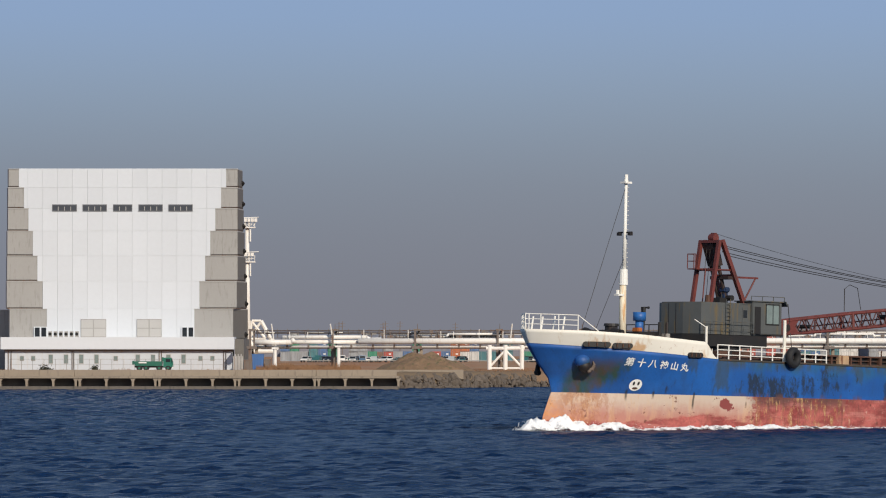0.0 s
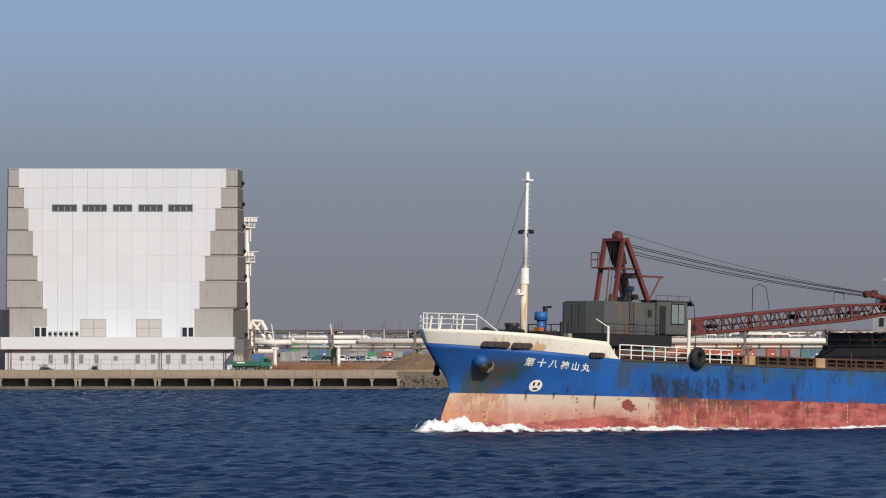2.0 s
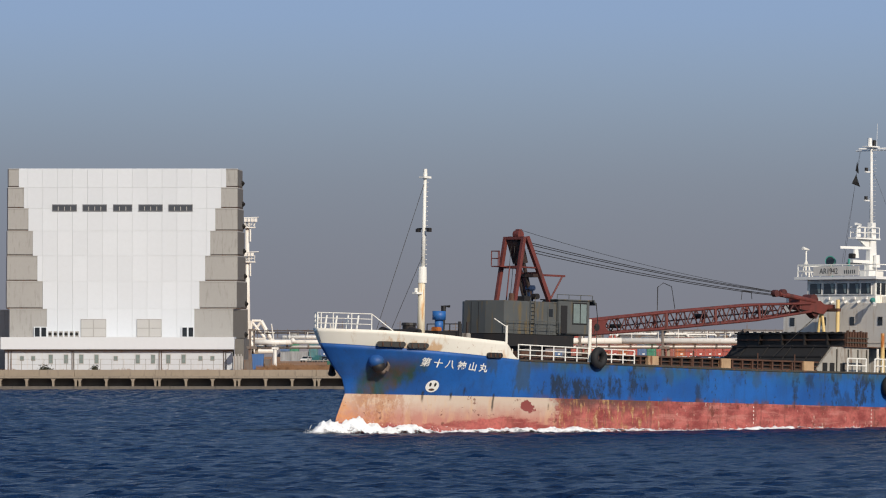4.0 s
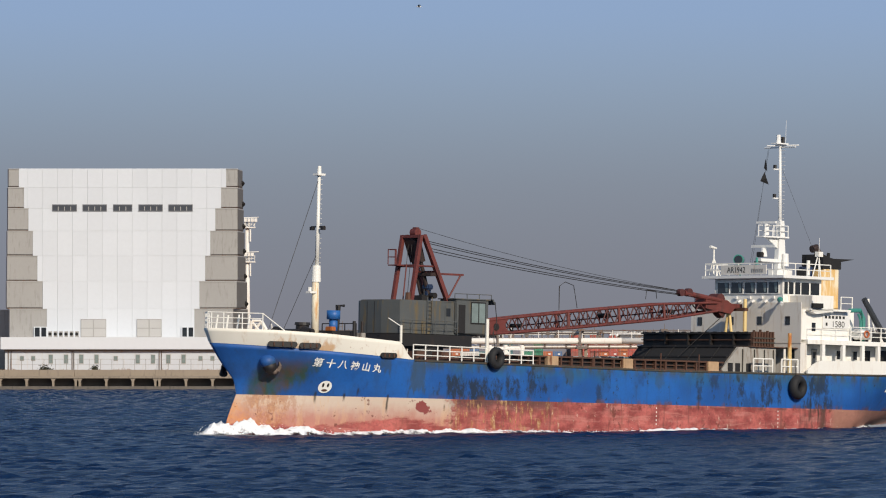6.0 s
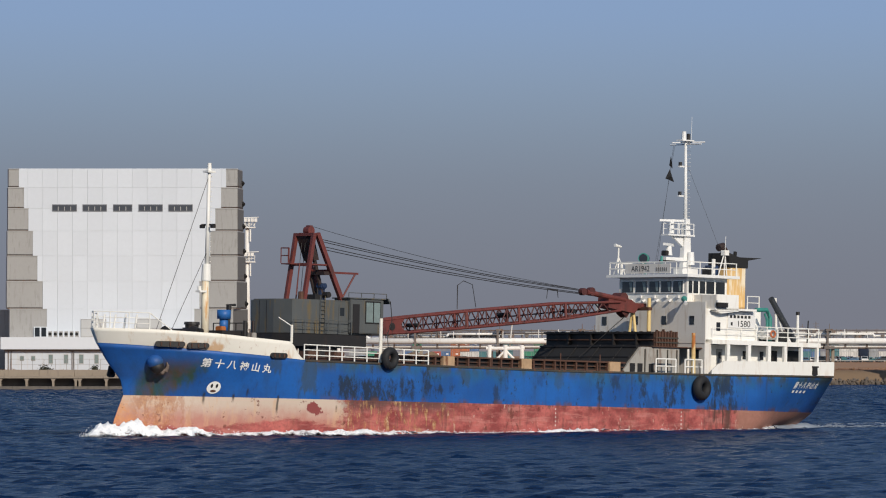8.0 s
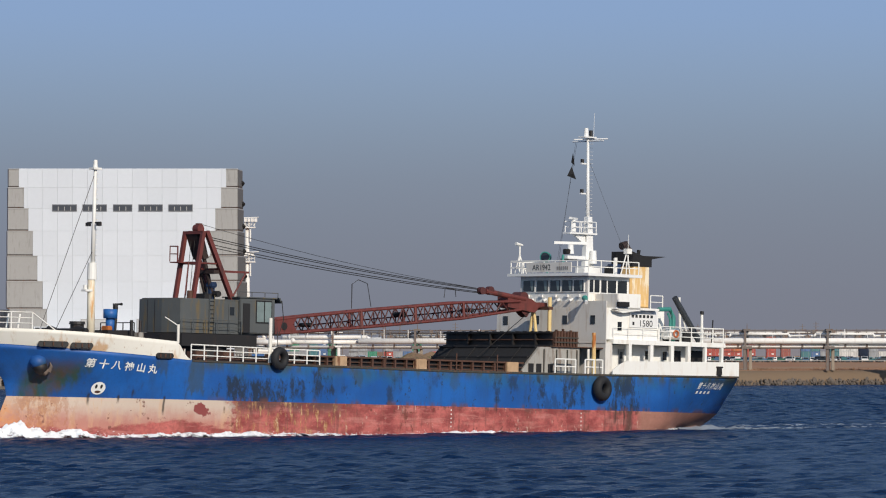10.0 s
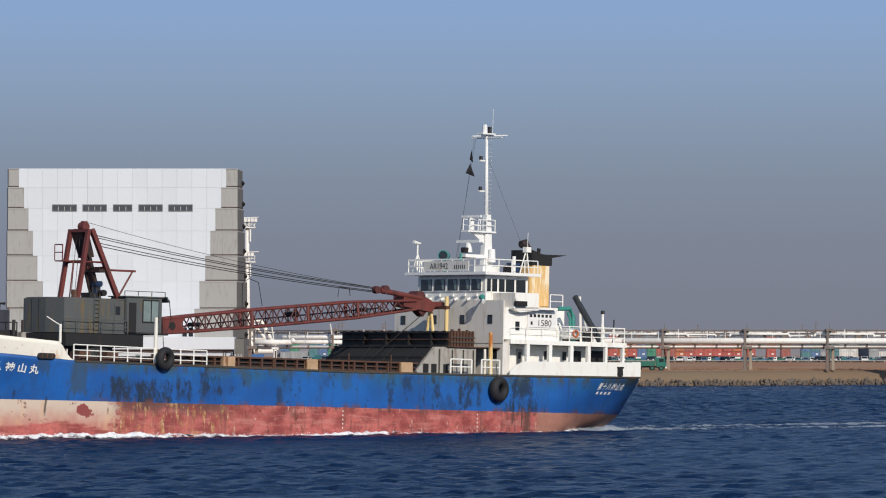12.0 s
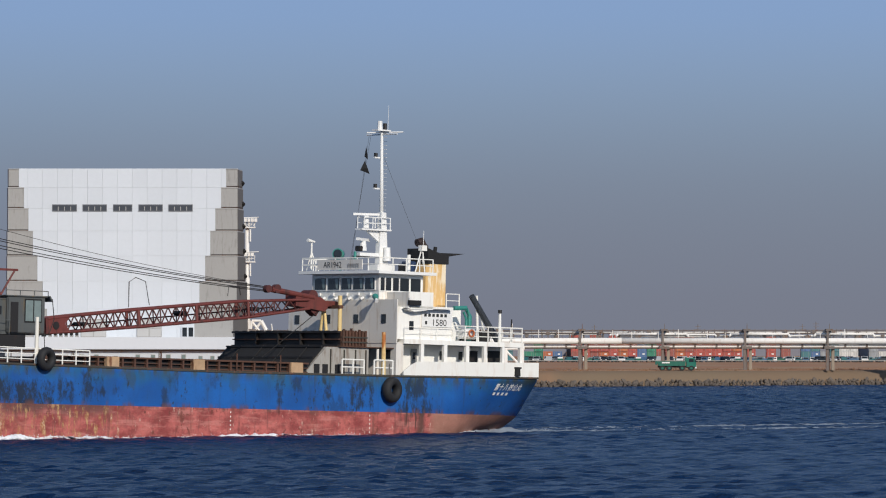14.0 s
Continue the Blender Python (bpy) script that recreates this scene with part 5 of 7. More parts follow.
    railing(ship, [(-24.2, 3.3, 9.95), (-25.5, 3.3, 9.95)], 1.0, 2, 0.9, 0.04)
    bm = bmesh.new()
    tube(bm, (-21.9, 2.3, 12.4), (-22.6, 2.3, 14.4), 0.05)
    tube(bm, (-22.9, 2.3, 12.4), (-22.6, 2.3, 14.4), 0.05)
    box(bm, -22.9, -22.4, 2.1, 2.5, 14.1, 14.5)
    part("antenna_tripod", bm, WHITE, ship, "white aerial tripod")
    part("roof_locker", bx(-22.3, -21.7, 1.0, 2.0, 12.42, 13.3, bevel=0.05), NAVY, ship)
    part("roof_locker", bx(-21.5, -21.0, 1.4, 2.3, 12.42, 13.1, bevel=0.05), SOOT, ship)
    part("aerial", tb((-22.9, 2.0, 13.0), (-23.0, 2.0, 15.6), 0.02, None, 5), CLEAN_WHITE, ship)
    part("vent_post", tb((-20.1, 3.6, 12.4), (-20.1, 3.6, 13.7), 0.14), WHITE, ship)

    # boat deck gear aft
    railing(ship, [(-22.5, 6.05, 7.42), (-29.4, 6.05, 7.42), (-29.4, -6.1, 7.42)], 1.1, 3, 1.15, 0.04)
    dv = part("provision_crane", path_tube([(-25.0, 5.0, 7.4), (-25.0, 5.0, 9.3), (-24.6, 5.0, 9.9), (-23.4, 5.0, 9.85)], 0.17, 10), TEAL, ship, "teal provision crane")
    part("crane_arm", path_tube([(-24.65, 5.0, 8.0), (-24.7, 5.0, 9.0), (-24.4, 5.0, 9.6)], 0.1, 8), TEAL, dv)
    sp = part("stern_boom", tb((-28.8, 4.0, 7.6), (-26.1, 4.0, 10.85), 0.25, 0.23, 10), DERRICK, ship, "black stern derrick")
    part("derrick_post", tb((-27.0, 3.8, 7.4), (-26.8, 3.8, 10.9), 0.1), WHITE, ship)
    part("derrick_stay", tb((-28.0, 3.8, 7.4), (-26.8, 3.8, 10.3), 0.06), WHITE, ship)
    part("stern_light_post", tb((-27.9, 5.2, 7.4), (-27.9, 5.2, 9.6), 0.13, 0.1), WHITE, ship)
    part("stern_lamp", tb((-27.9, 5.2, 9.6), (-27.9, 5.2, 9.85), 0.15), DARK_STEEL, ship)
    part("ensign_staff", tb((-29.2, 5.0, 7.4), (-29.3, 5.0, 9.2), 0.05), SOOT, ship)
    smooth(part("life_raft", tb((-23.6, 5.5, 8.0), (-25.1, 5.5, 8.0), 0.42, 0.42, 16), CLEAN_WHITE, ship, "white life raft canister"))
    bm = bmesh.new()
    torus(bm, Matrix.Translation((-24.2, 6.15, 8.0)) @ Matrix.Rotation(math.radians(90), 4, "X"), 0.24, 0.07, 20, 8)
    smooth(part("lifebuoy", bm, ORANGE, ship, "orange lifebuoy on the rail"))
    for x in (-26.0, -27.6):
        part("mooring_winch", bx(x - 0.5, x + 0.5, 2.6, 4.0, 7.42, 8.3, bevel=0.08), SOOT, ship)
    part("stern_roller", tb((-28.7, 6.3, 4.95), (-28.7, 6.3, 5.55), 0.3, 0.26, 12), SOOT, ship, "black stern roller")
    part("stern_roller_plate", bx(-29.0, -28.4, 6.1, 6.5, 5.5, 5.62), SOOT, ship)


superstructure()

# ---------------------------------------------------------------- the shore
CONCRETE = paint("quay_concrete", (0.3, 0.245, 0.185), 0.85, var=0.2, scale=0.3, dirt=(0.17, 0.14, 0.11), amount=0.35)
ROCK = paint("grey_brown_rock", (0.15, 0.12, 0.095), 0.9, var=0.35, scale=0.8, dirt=(0.09, 0.08, 0.07), amount=0.4, streak=False, tint=0.5)
PANEL = paint("white_wall_panel", (0.66, 0.69, 0.72), 0.5, var=0.03, scale=0.1, tint=0.12)
PANEL_GAP = paint("panel_joint", (0.66, 0.67, 0.68), 0.7)
BAY = paint("grey_ribbed_cladding", (0.36, 0.35, 0.33), 0.7, var=0.1, scale=0.15, dirt=(0.27, 0.26, 0.24), amount=0.4)
PIPE = paint("white_pipe_lagging", (0.84, 0.81, 0.75), 0.5, var=0.06, scale=0.3, dirt=(0.55, 0.42, 0.33), amount=0.14)
# weathered steel, also used for the painted shade strips on the building
PIER_STEEL_AND_SHADE = paint("weathered_steel_and_shade", (0.17, 0.14, 0.12), 0.8, var=0.25, dirt=RUST, amount=0.4)
STEEL_ROD = paint("galvanised_rod", (0.3, 0.29, 0.27), 0.5, 0.5)
EARTH = paint("earth_heap", (0.21, 0.135, 0.08), 0.95, var=0.4, scale=0.7, dirt=(0.1, 0.095, 0.045), amount=0.5, streak=False)
TRUCK_GREEN = paint("green_truck_paint", (0.015, 0.13, 0.085), 0.45, var=0.15)
TRUCK_CAB = paint("green_cab_paint", (0.012, 0.15, 0.1), 0.4, var=0.1)


def ground_material():
    n = Nodes("dry_harbour_ground")
    x, y, z = n.axes()
    patch = n.noise(0.05, 5, 0.6, n.scaled((1, 0.25, 1)))
    fine = n.noise(0.8, 5, 0.7)
    c = n.mix(n.step(patch, 0.4, 0.62), (0.4, 0.19, 0.095), (0.4, 0.25, 0.145))
    c = n.mix(n.math("MULTIPLY", fine, 0.4), c, (0.25, 0.16, 0.1))
    # pale bare strip behind the revetment
    inland = n.math("SUBTRACT", y, n.math("MULTIPLY_ADD", x, 0.931, 869.1))
    near = n.math("MAXIMUM", n.math("MULTIPLY", n.step(y, 925, 912), n.step(x, 30, 10)), n.math("MULTIPLY", n.step(inland, 9, 6), n.step(x, 12, 20)))
    c = n.mix(n.math("MULTIPLY", near, 0.85), c, (0.16, 0.125, 0.085))
    n.bump(fine, 0.4, 0.1)
    return n.done(c, 0.95, 0.0, 0.2)


# shoreline: the straight quay, then the revetment bending away
SHORE = ((-4500.0, 836.0), (-7.0, 836.0), (-6.0, 848.0), (16.0, 884.0), (74.0, 938.0), (4500.0, 4400.0))


def shore_y(x):
    return float(np.interp(x, [p[0] for p in SHORE], [p[1] for p in SHORE]))


def make_ground():
    bm = bmesh.new()
    xs = [-4500, -1500, -500, -200] + [-100 + 2 * i for i in range(120)] + [180, 400, 1000, 2500, 4500]
    rows = []
    for d, z in ((1.6, -1.5), (1.9, 0.6), (3.0, 1.9), (4.6, 2.5), (12.0, 2.6), (30, 2.6), (60, 2.62), (140, 2.65), (300, 2.7), (700, 2.8)):
        rows.append([bm.verts.new((x, shore_y(x) + d + 1.5, (z if x > -7 else (min(z, 2.55) if d > 3.5 else min(z, 1.5))) + (0.05 * noise.noise(Vector((x * 0.2, d, 0))) if 1 < d < 100 else 0))) for x in xs])
    rows.append([bm.verts.new((x, 4890, 2.9)) for x in xs])
    for a, b in zip(rows, rows[1:]):
        for i in range(len(xs) - 1):
            bm.faces.new((a[i], a[i + 1], b[i + 1], b[i]))
    ob = part("ground", bm, ground_material())
    smooth(ob)
    tagged(ob, "dry reddish-brown harbour ground behind the shore", "ground", kind="structure")


make_ground()


def quay():
    q = tagged(new("quay"), "weathered concrete quay on square piers", "quay", kind="structure")
    part("deck_slab", bx(-120, -6.6, 834.0, 840, 1.72, 2.02), CONCRETE, q)
    part("back_wall", bx(-120, -6.6, 836.6, 840, -1.0, 1.72), DARKWALL, q, "dark recessed back wall")
    part("foot_ledge", bx(-120, -6.6, 833.7, 836.6, -1.0, 0.52), WET, q)
    pier, twin = None, None
    x = -6.72
    i = 0
    bm = bmesh.new()
    prism(bm, [(-0.14, 0.3), (0.14, 0.3), (0.17, 1.25), (0.42, 1.72), (-0.42, 1.72), (-0.17, 1.25)], "y", 0, 2.4)
    pier = part("pier", bm, CONCRETE, q)
    pier.matrix_basis = Matrix.Translation((x, 834.15, 0))
    while x > -116:
        i += 1
        x -= 4.0
        share(pier, "pier", q, Matrix.Translation((x, 834.15, 0)))
        if i % 3 == 0:
            share(pier, "pier", q, Matrix.Translation((x - 0.6, 834.15, 0)))
    # parapet in lengths, with open joints; the last length steps out over the rocks
    par = None
    for k in range(9):
        x1 = -7.0 - k * 12.2
        bm = bx(x1 - 12.17, x1, 838.6, 839.1, 2.02, 2.98, bevel=0.03)
        part("parapet", bm, CONCRETE, q)
    part("parapet", bx(-7.7, 3.2, 866.0, 866.5, 1.4, 2.87, bevel=0.03), CONCRETE, q)


WET = paint("wet_quay_foot", (0.13, 0.11, 0.09), 0.6, var=0.3, scale=0.5, dirt=(0.05, 0.05, 0.04), amount=0.4)
# back wall behind the piers, darker than the quay concrete
DARKWALL = paint("dark_back_concrete", (0.15, 0.125, 0.105), 0.8, var=0.3)
quay()


def rocks():
    """Armour stones of the revetment."""
    r = tagged(new("revetment"), "rough grey-brown armour stones along the waterline", "rocks", kind="structure")
    rng = random.Random(3)
    meshes = []
    for k in range(10):
        bm = bmesh.new()
        bmesh.ops.create_icosphere(bm, subdivisions=2, radius=0.5)
        for v in bm.verts:
            d = 0.75 + 0.5 * noise.noise(v.co * 1.8 + Vector((k * 7.1, 0, 0)))
            v.co = Vector((v.co.x * d * 1.25, v.co.y * d, v.co.z * d * 0.85))
        o = part("stone", bm, ROCK, r)
        o.matrix_basis = Matrix.Translation((-5 + k * 0.9, shore_y(-5 + k * 0.9) + 0.5, 0.2))
        meshes.append(o)
    def place(row, x):
        s = rng.choice((0.5, 0.7, 0.8, 1.0, 1.0, 1.3, 1.7) if x < 15 else (0.4, 0.5, 0.6, 0.7, 0.85, 1.0, 1.2))
        y = shore_y(x) + 0.4 + row * 0.75 + rng.uniform(-0.25, 0.25)
        z = (0.0 if x < 15 else -0.12) + row * 0.3 + rng.uniform(-0.15, 0.15)
        return Matrix.Translation((x, y, z)) @ Euler((rng.uniform(0, 6), rng.uniform(0, 6), rng.uniform(0, 6))).to_matrix().to_4x4() @ Matrix.Diagonal((s, s, s * 0.9, 1))
    count = 0
    rest = bmesh.new()
    stones = []
    for row in range(7):
        x = -6.5
        while x < (85 if row < 4 else 15):
            stones.append((row, x))
            x += rng.uniform(0.45, 0.95)
    for row, x in stones:
        m = place(row, x)
        if count < 285 and x < 75 and row > (1 if x > 15 else 3):
            share(rng.choice(meshes), "stone", r, m)
            count += 1
        else:
            src = rng.choice(meshes).data
            vs = [rest.verts.new(m @ v.co) for v in src.vertices]
            for p in src.polygons:
                rest.faces.new([vs[i] for i in p.vertices])
    o = part("stones", rest, ROCK, r)
    tagged(o, "smaller armour stones at the waterline", kind="stuff")


def building():
    Y = 950.0
    k = Y / 9800

    def X(p):
        return (p - 784) * k

    def Z(p):
        return 6.3 - (p - 616) * k

    b = tagged(new("terminal_building"), "tall white panelled harbour building with stepped grey side bays", "building")
    tiers = ((299, 332, 33, 400, 15, 420), (332, 369, 42, 391, 14, 420), (369, 409, 50, 381, 14, 420), (409, 453, 58, 372, 13, 420), (453, 498, 66, 363, 12.5, 420), (498, 547, 75, 353, 12, 418.5), (547, 602, 83, 344, 17, 412))
    core = part("wall", bx(X(84), X(344), Y + 0.5, Y + 33, 2.6, Z(301)), PANEL_GAP, b, "light joints between the panels")
    part("wall", bx(X(34), X(399), Y + 0.6, Y + 33, Z(480), Z(301)), PANEL_GAP, b)
    part("roof", bx(X(33), X(400), Y + 0.2, Y + 33, Z(301), Z(298.5)), PANEL, b)
    cols = [33] + [49 + 26.4 * i for i in range(14)] + [400]
    for t0, t1, wl, wr, ol, orr in tiers:
        for c0, c1 in zip(cols, cols[1:]):
            a, e = max(c0, wl), min(c1, wr)
            if e - a > 2:
                part("panel", bx(X(a) + 0.01, X(e) - 0.01, Y, Y + 0.52, Z(t1) + 0.01, Z(t0) - 0.01), PANEL, b)
        for a, e, side in ((ol, wl, -1), (wr, orr, 1)):
            grow = {299: 0, 332: 0.1, 369: 0.2, 409: 0.35, 453: 0.55, 498: 0.95, 547: 1.7}[t0]
            pts = [(X(a), Y + 0.15), (X(e), Y + 0.15)] if side < 0 else [(X(a), Y + 0.15), (X(e), Y + 0.15)]
            if side > 0:
                poly = [(X(a), Y + 0.1), (X(e), Y + 0.1), (X(e) + 0.5 + grow, Y + 9), (X(e) + 0.45 + grow, Y + 12), (X(a), Y + 12)]
            else:
                poly = [(X(e), Y + 0.1), (X(a), Y + 0.1), (X(a) - 0.35, Y + 2.2), (X(a) - 0.35, Y + 12), (X(e), Y + 12)]
            bay = part("side_bay", pr(poly, "z", Z(t1) + 0.25, Z(t0)), BAY, b, "grey ribbed side bay")
            # dark band along the bay's foot, shade put into its colour
            part("bay_shade_band", pr([((p[0] - X((a + e) / 2)) * 0.97 + X((a + e) / 2), p[1] + 0.2) for p in poly], "z", Z(t1), Z(t1) + 0.25), PIER_STEEL_AND_SHADE, bay)
            bm = bmesh.new()
            x = X(a) + 0.3
            while x < X(e) - 0.3:
                box(bm, x, x + 0.2, Y + 0.072, Y + 0.1, Z(t1) + 0.3, Z(t0) - 0.12)
                x += 0.46
            tagged(part("ribbing", bm, BAY, bay), "vertical ribs of the cladding", kind="stuff")
            part("coping", bx(X(a) - 0.05, X(e) + 0.05, Y - 0.02, Y + 0.4, Z(t0) - 0.11, Z(t0) + 0.03), BAY_TRIM, bay)
            if side > 0:
                # plain facing sheet that carries the side's shade as a darker colour
                part("shaded_return", pr([(X(e) + 0.08, Y + 0.35), (X(e) + 0.56 + grow, Y + 8.9), (X(e) + 0.45 + grow, Y + 8.9), (X(e) - 0.1, Y + 0.35)], "z", Z(t1) + 0.3, Z(t0) - 0.15), SHADED_SIDE, bay, "bay return face, its shade put into a darker grey")
                part("duct", tb((X(e) + 0.35 + grow * 0.8, Y + 7.5, Z(t1) + 1.0), (X(e) + 0.6 + grow * 0.85, Y + 7.3, Z(t1) + 0.7), 0.5, None, 14), SOOT, bay)
    # louvred windows high in the wall
    for a, e in ((92, 136), (146, 189), (200, 234), (245, 288), (298, 341)):
        w = part("window", bx(X(a), X(e), Y - 0.1, Y + 0.02, Z(374.5), Z(362)), WINDOW_GREY, b, "dark louvred strip window")
        part("pane", bx(X(a) + 0.12, X(e) - 0.12, Y - 0.13, Y - 0.09, Z(373), Z(363.5)), STRIP_GLASS, w)
        nm = round((e - a) / 10)
        for i in range(1, nm):
            x = X(a) + (X(e) - X(a)) * i / nm
            part("mullion", bx(x - 0.07, x + 0.07, Y - 0.17, Y - 0.1, Z(373), Z(366)), BAY, w)
    # loading doors above the annex roof
    for a, e in ((143, 188), (242, 286)):
        d = part("loading_door", bx(X(a), X(e), Y - 0.12, Y + 0.02, Z(597), Z(565)), BAY, b, "pale grey four-leaf loading door")
        for i in range(2):
            for j in range(2):
                x0, x1 = X(a + 1 + i * (e - a) / 2), X(a + (i + 1) * (e - a) / 2 - 1)
                part("leaf", bx(x0, x1, Y - 0.17, Y - 0.1, Z(596 - j * 15.5), Z(582 - j * 15.5)), LEAF, d)
    for a, e in ((60, 83), (321, 343)):
        part("doorway", bx(X(a), X(e), Y - 0.3, Y + 0.1, Z(597), Z(578.5)), PANEL, b)
        for i in range(2):
            part("pane", bx(X(a + 2 + i * (e - a) / 2), X(a + (i + 1) * (e - a) / 2 - 1), Y - 0.36, Y - 0.28, Z(596), Z(580)), GLASS, b)
    # low annex with a deep fascia
    A = 944.0
    ka = A / 9800

    def XA(p):
        return (p - 784) * ka

    def ZA(p):
        return 6.3 - (p - 616) * ka
    an = part("annex", bx(XA(9), XA(411), A, A + 8, 2.5, ZA(619)), ANNEX, b, "white low annex")
    part("fascia", bx(XA(2), XA(415), A - 1.2, A + 8, ZA(618.5), ZA(597)), PANEL, b)
    # dark strip drawn as the shade below the fascia
    part("fascia_shade_strip", bx(XA(8), XA(412), A - 0.3, A, ZA(622), ZA(618.6)), PIER_STEEL_AND_SHADE, an)
    part("annex_side", bx(XA(415), XA(431), A + 2, A + 30, 2.5, ZA(600)), SHADED_SIDE, b)
    for p, tall in ((39, 0), (59, 0), (90, 1), (117, 1), (144, 1), (171, 1), (205, 0), (244, 1), (271, 1), (298, 1), (325, 1), (355, 0), (376, 0)):
        w, z0 = (4.0, 644) if tall else (3.8, 639)
        f = part("window_frame", bx(XA(p - w), XA(p + w), A - 0.06, A + 0.02, ZA(z0), ZA(627.5 if tall else 630)), BAY, an)
        part("pane", bx(XA(p - w + 0.8), XA(p + w - 0.8), A - 0.09, A - 0.05, ZA(z0 - 1), ZA(628.5 if tall else 631)), CABGLASS, an)
    for p in (15, 20, 128, 131, 282, 286, 396, 400):
        part("downpipe", tb((XA(p), A - 0.15, 2.5), (XA(p), A - 0.15, ZA(620)), 0.07), PIER_STEEL_AND_SHADE, an)
    for i in range(6):
        p = 85 + i * 9.5
        part("cooler", bx(XA(p), XA(p + 6), A + 0.5, A + 1.6, ZA(597), ZA(586.5), bevel=0.05), BAY, b)
        part("fan", tb((XA(p + 3), A + 0.5, ZA(591.5)), (XA(p + 3), A + 0.45, ZA(591.5)), 0.28, None, 12), SOOT, b)
    part("neighbour_wing", bx(X(-60), X(12.5), Y + 6, Y + 25, 2.6, Z(548)), BAY, b)


WINDOW_GREY = paint("blue_grey_window_metal", (0.15, 0.155, 0.165), 0.6, var=0.1)
STRIP_GLASS = paint("dusty_strip_glass", (0.07, 0.075, 0.085), 0.2, var=0.3, scale=0.6)
BAY_TRIM = paint("pale_coping_metal", (0.42, 0.41, 0.39), 0.6, var=0.1)
# dark version of the bay cladding, shade of right-hand sides in its colour
SHADED_SIDE = paint("shade_toned_side_cladding", (0.14, 0.132, 0.12), 0.7, var=0.15, scale=0.2, dirt=(0.12, 0.11, 0.1), amount=0.4)
LEAF = paint("pale_grey_door_leaf", (0.47, 0.46, 0.44), 0.6, var=0.06, scale=0.3)
ANNEX = paint("annex_wall_paint", (0.55, 0.59, 0.63), 0.6, var=0.06, scale=0.2, dirt=(0.5, 0.48, 0.44), amount=0.2)
building()


def mesh_fence():
    """Low wire fence along the annex and the open ground."""
    Y = 935.0
    f = tagged(new("wire_fence"), "thin grey wire fence along the low annex", "fence")
    x0, x1 = (18 - 784) / 9800 * Y, (418 - 784) / 9800 * Y
    part("top_wire", tb((x0, Y, 4.39), (x1, Y, 4.39), 0.03, None, 6), STEEL_ROD, f)
    part("middle_wire", tb((x0, Y, 3.5), (x1, Y, 3.5), 0.02, None, 6), STEEL_ROD, f)
    n = 20
    first = part("post", tb((0, 0, 0), (0, 0, 1.9), 0.035, None, 6), STEEL_ROD, f)
    first.matrix_basis = Matrix.Translation((x0, Y, 2.5))
    for i in range(1, n + 1):
        share(first, "post", f, Matrix.Translation((x0 + (x1 - x0) * i / n, Y, 2.5)))
    # pale boarded screen at the corner of the building
    s = tagged(new("screen_fence"), "pale upright boards at the corner of the annex", "fence")
    for i in range(7):
        x = (414 + i * 2.6 - 784) / 9800 * Y
        part("board", bx(x - 0.09, x + 0.09, Y - 0.5, Y - 0.44, 2.5, 4.9 + 0.35 * (i % 2)), BAY_TRIM, s)


mesh_fence()


def light_tower():
    Y = 1000.0
    k = Y / 9800

    def P(px, py, d=0):
        return Vector(((px - 784) * k, Y + d, 6.3 - (py - 616) * k))
    t = tagged(new("light_tower"), "white tubular floodlight tower on the shore", "light tower")
    smooth(part("mast", tb(P(439, 652), P(437, 388), 0.52, 0.36, 14), PIPE, t))
    for y0, n in ((402, 4), (463, 3)):
        pl = part("platform", bx(P(432, 0).x, P(452, 0).x, Y - 1, Y + 1, P(0, y0 + 2).z, P(0, y0).z), PIPE, t)
        railing(pl, [tuple(P(433, y0, -0.9)), tuple(P(451, y0, -0.9))], 1.0, 2, 0.8, 0.05, PIPE)
        for i in range(n):
            part("floodlight", bx(P(435 + i * 6, 0).x - 0.25, P(435 + i * 6, 0).x + 0.25, Y - 1.3, Y - 0.9, P(0, y0 - 15).z, P(0, y0 - 9).z), PIPE, t)
            part("lamp_arm", tb(P(435 + i * 6, y0 - 9, -1), P(434 + i * 5, y0 - 2, -0.9), 0.07, None, 5), PIPE, t)
        part("ladder_cage", tb(P(443, y0 + 4, -0.6), P(443, y0 + 26, -0.6), 0.16, None, 6), PIPE, t)
        part("lamp_bar", tb(P(432, y0 - 16, -1), P(458, y0 - 17, -1), 0.08), PIPE, t)
    # braced white frame beside it
    f = tagged(new("loading_frame"), "white braced steel loading frame", "steel frame")
    for a, b in (((434, 625), (446, 568)), ((446, 568), (462, 568)), ((462, 568), (490, 620)), ((434, 622), (490, 622)), ((440, 600), (470, 600)), ((446, 570), (470, 600)), ((440, 600), (452, 620)), ((470, 600), (456, 620)), ((462, 570), (440, 600))):
        part("member", tb(P(*a), P(*b), 0.36 if a[1] > 600 or b[1] > 610 else 0.24, None, 8), PIPE, f)
    part("leg", tb(P(440, 622), P(440, 655), 0.4), PIPE, f)
    part("leg", tb(P(486, 622), P(486, 655), 0.4), PIPE, f)


light_tower()


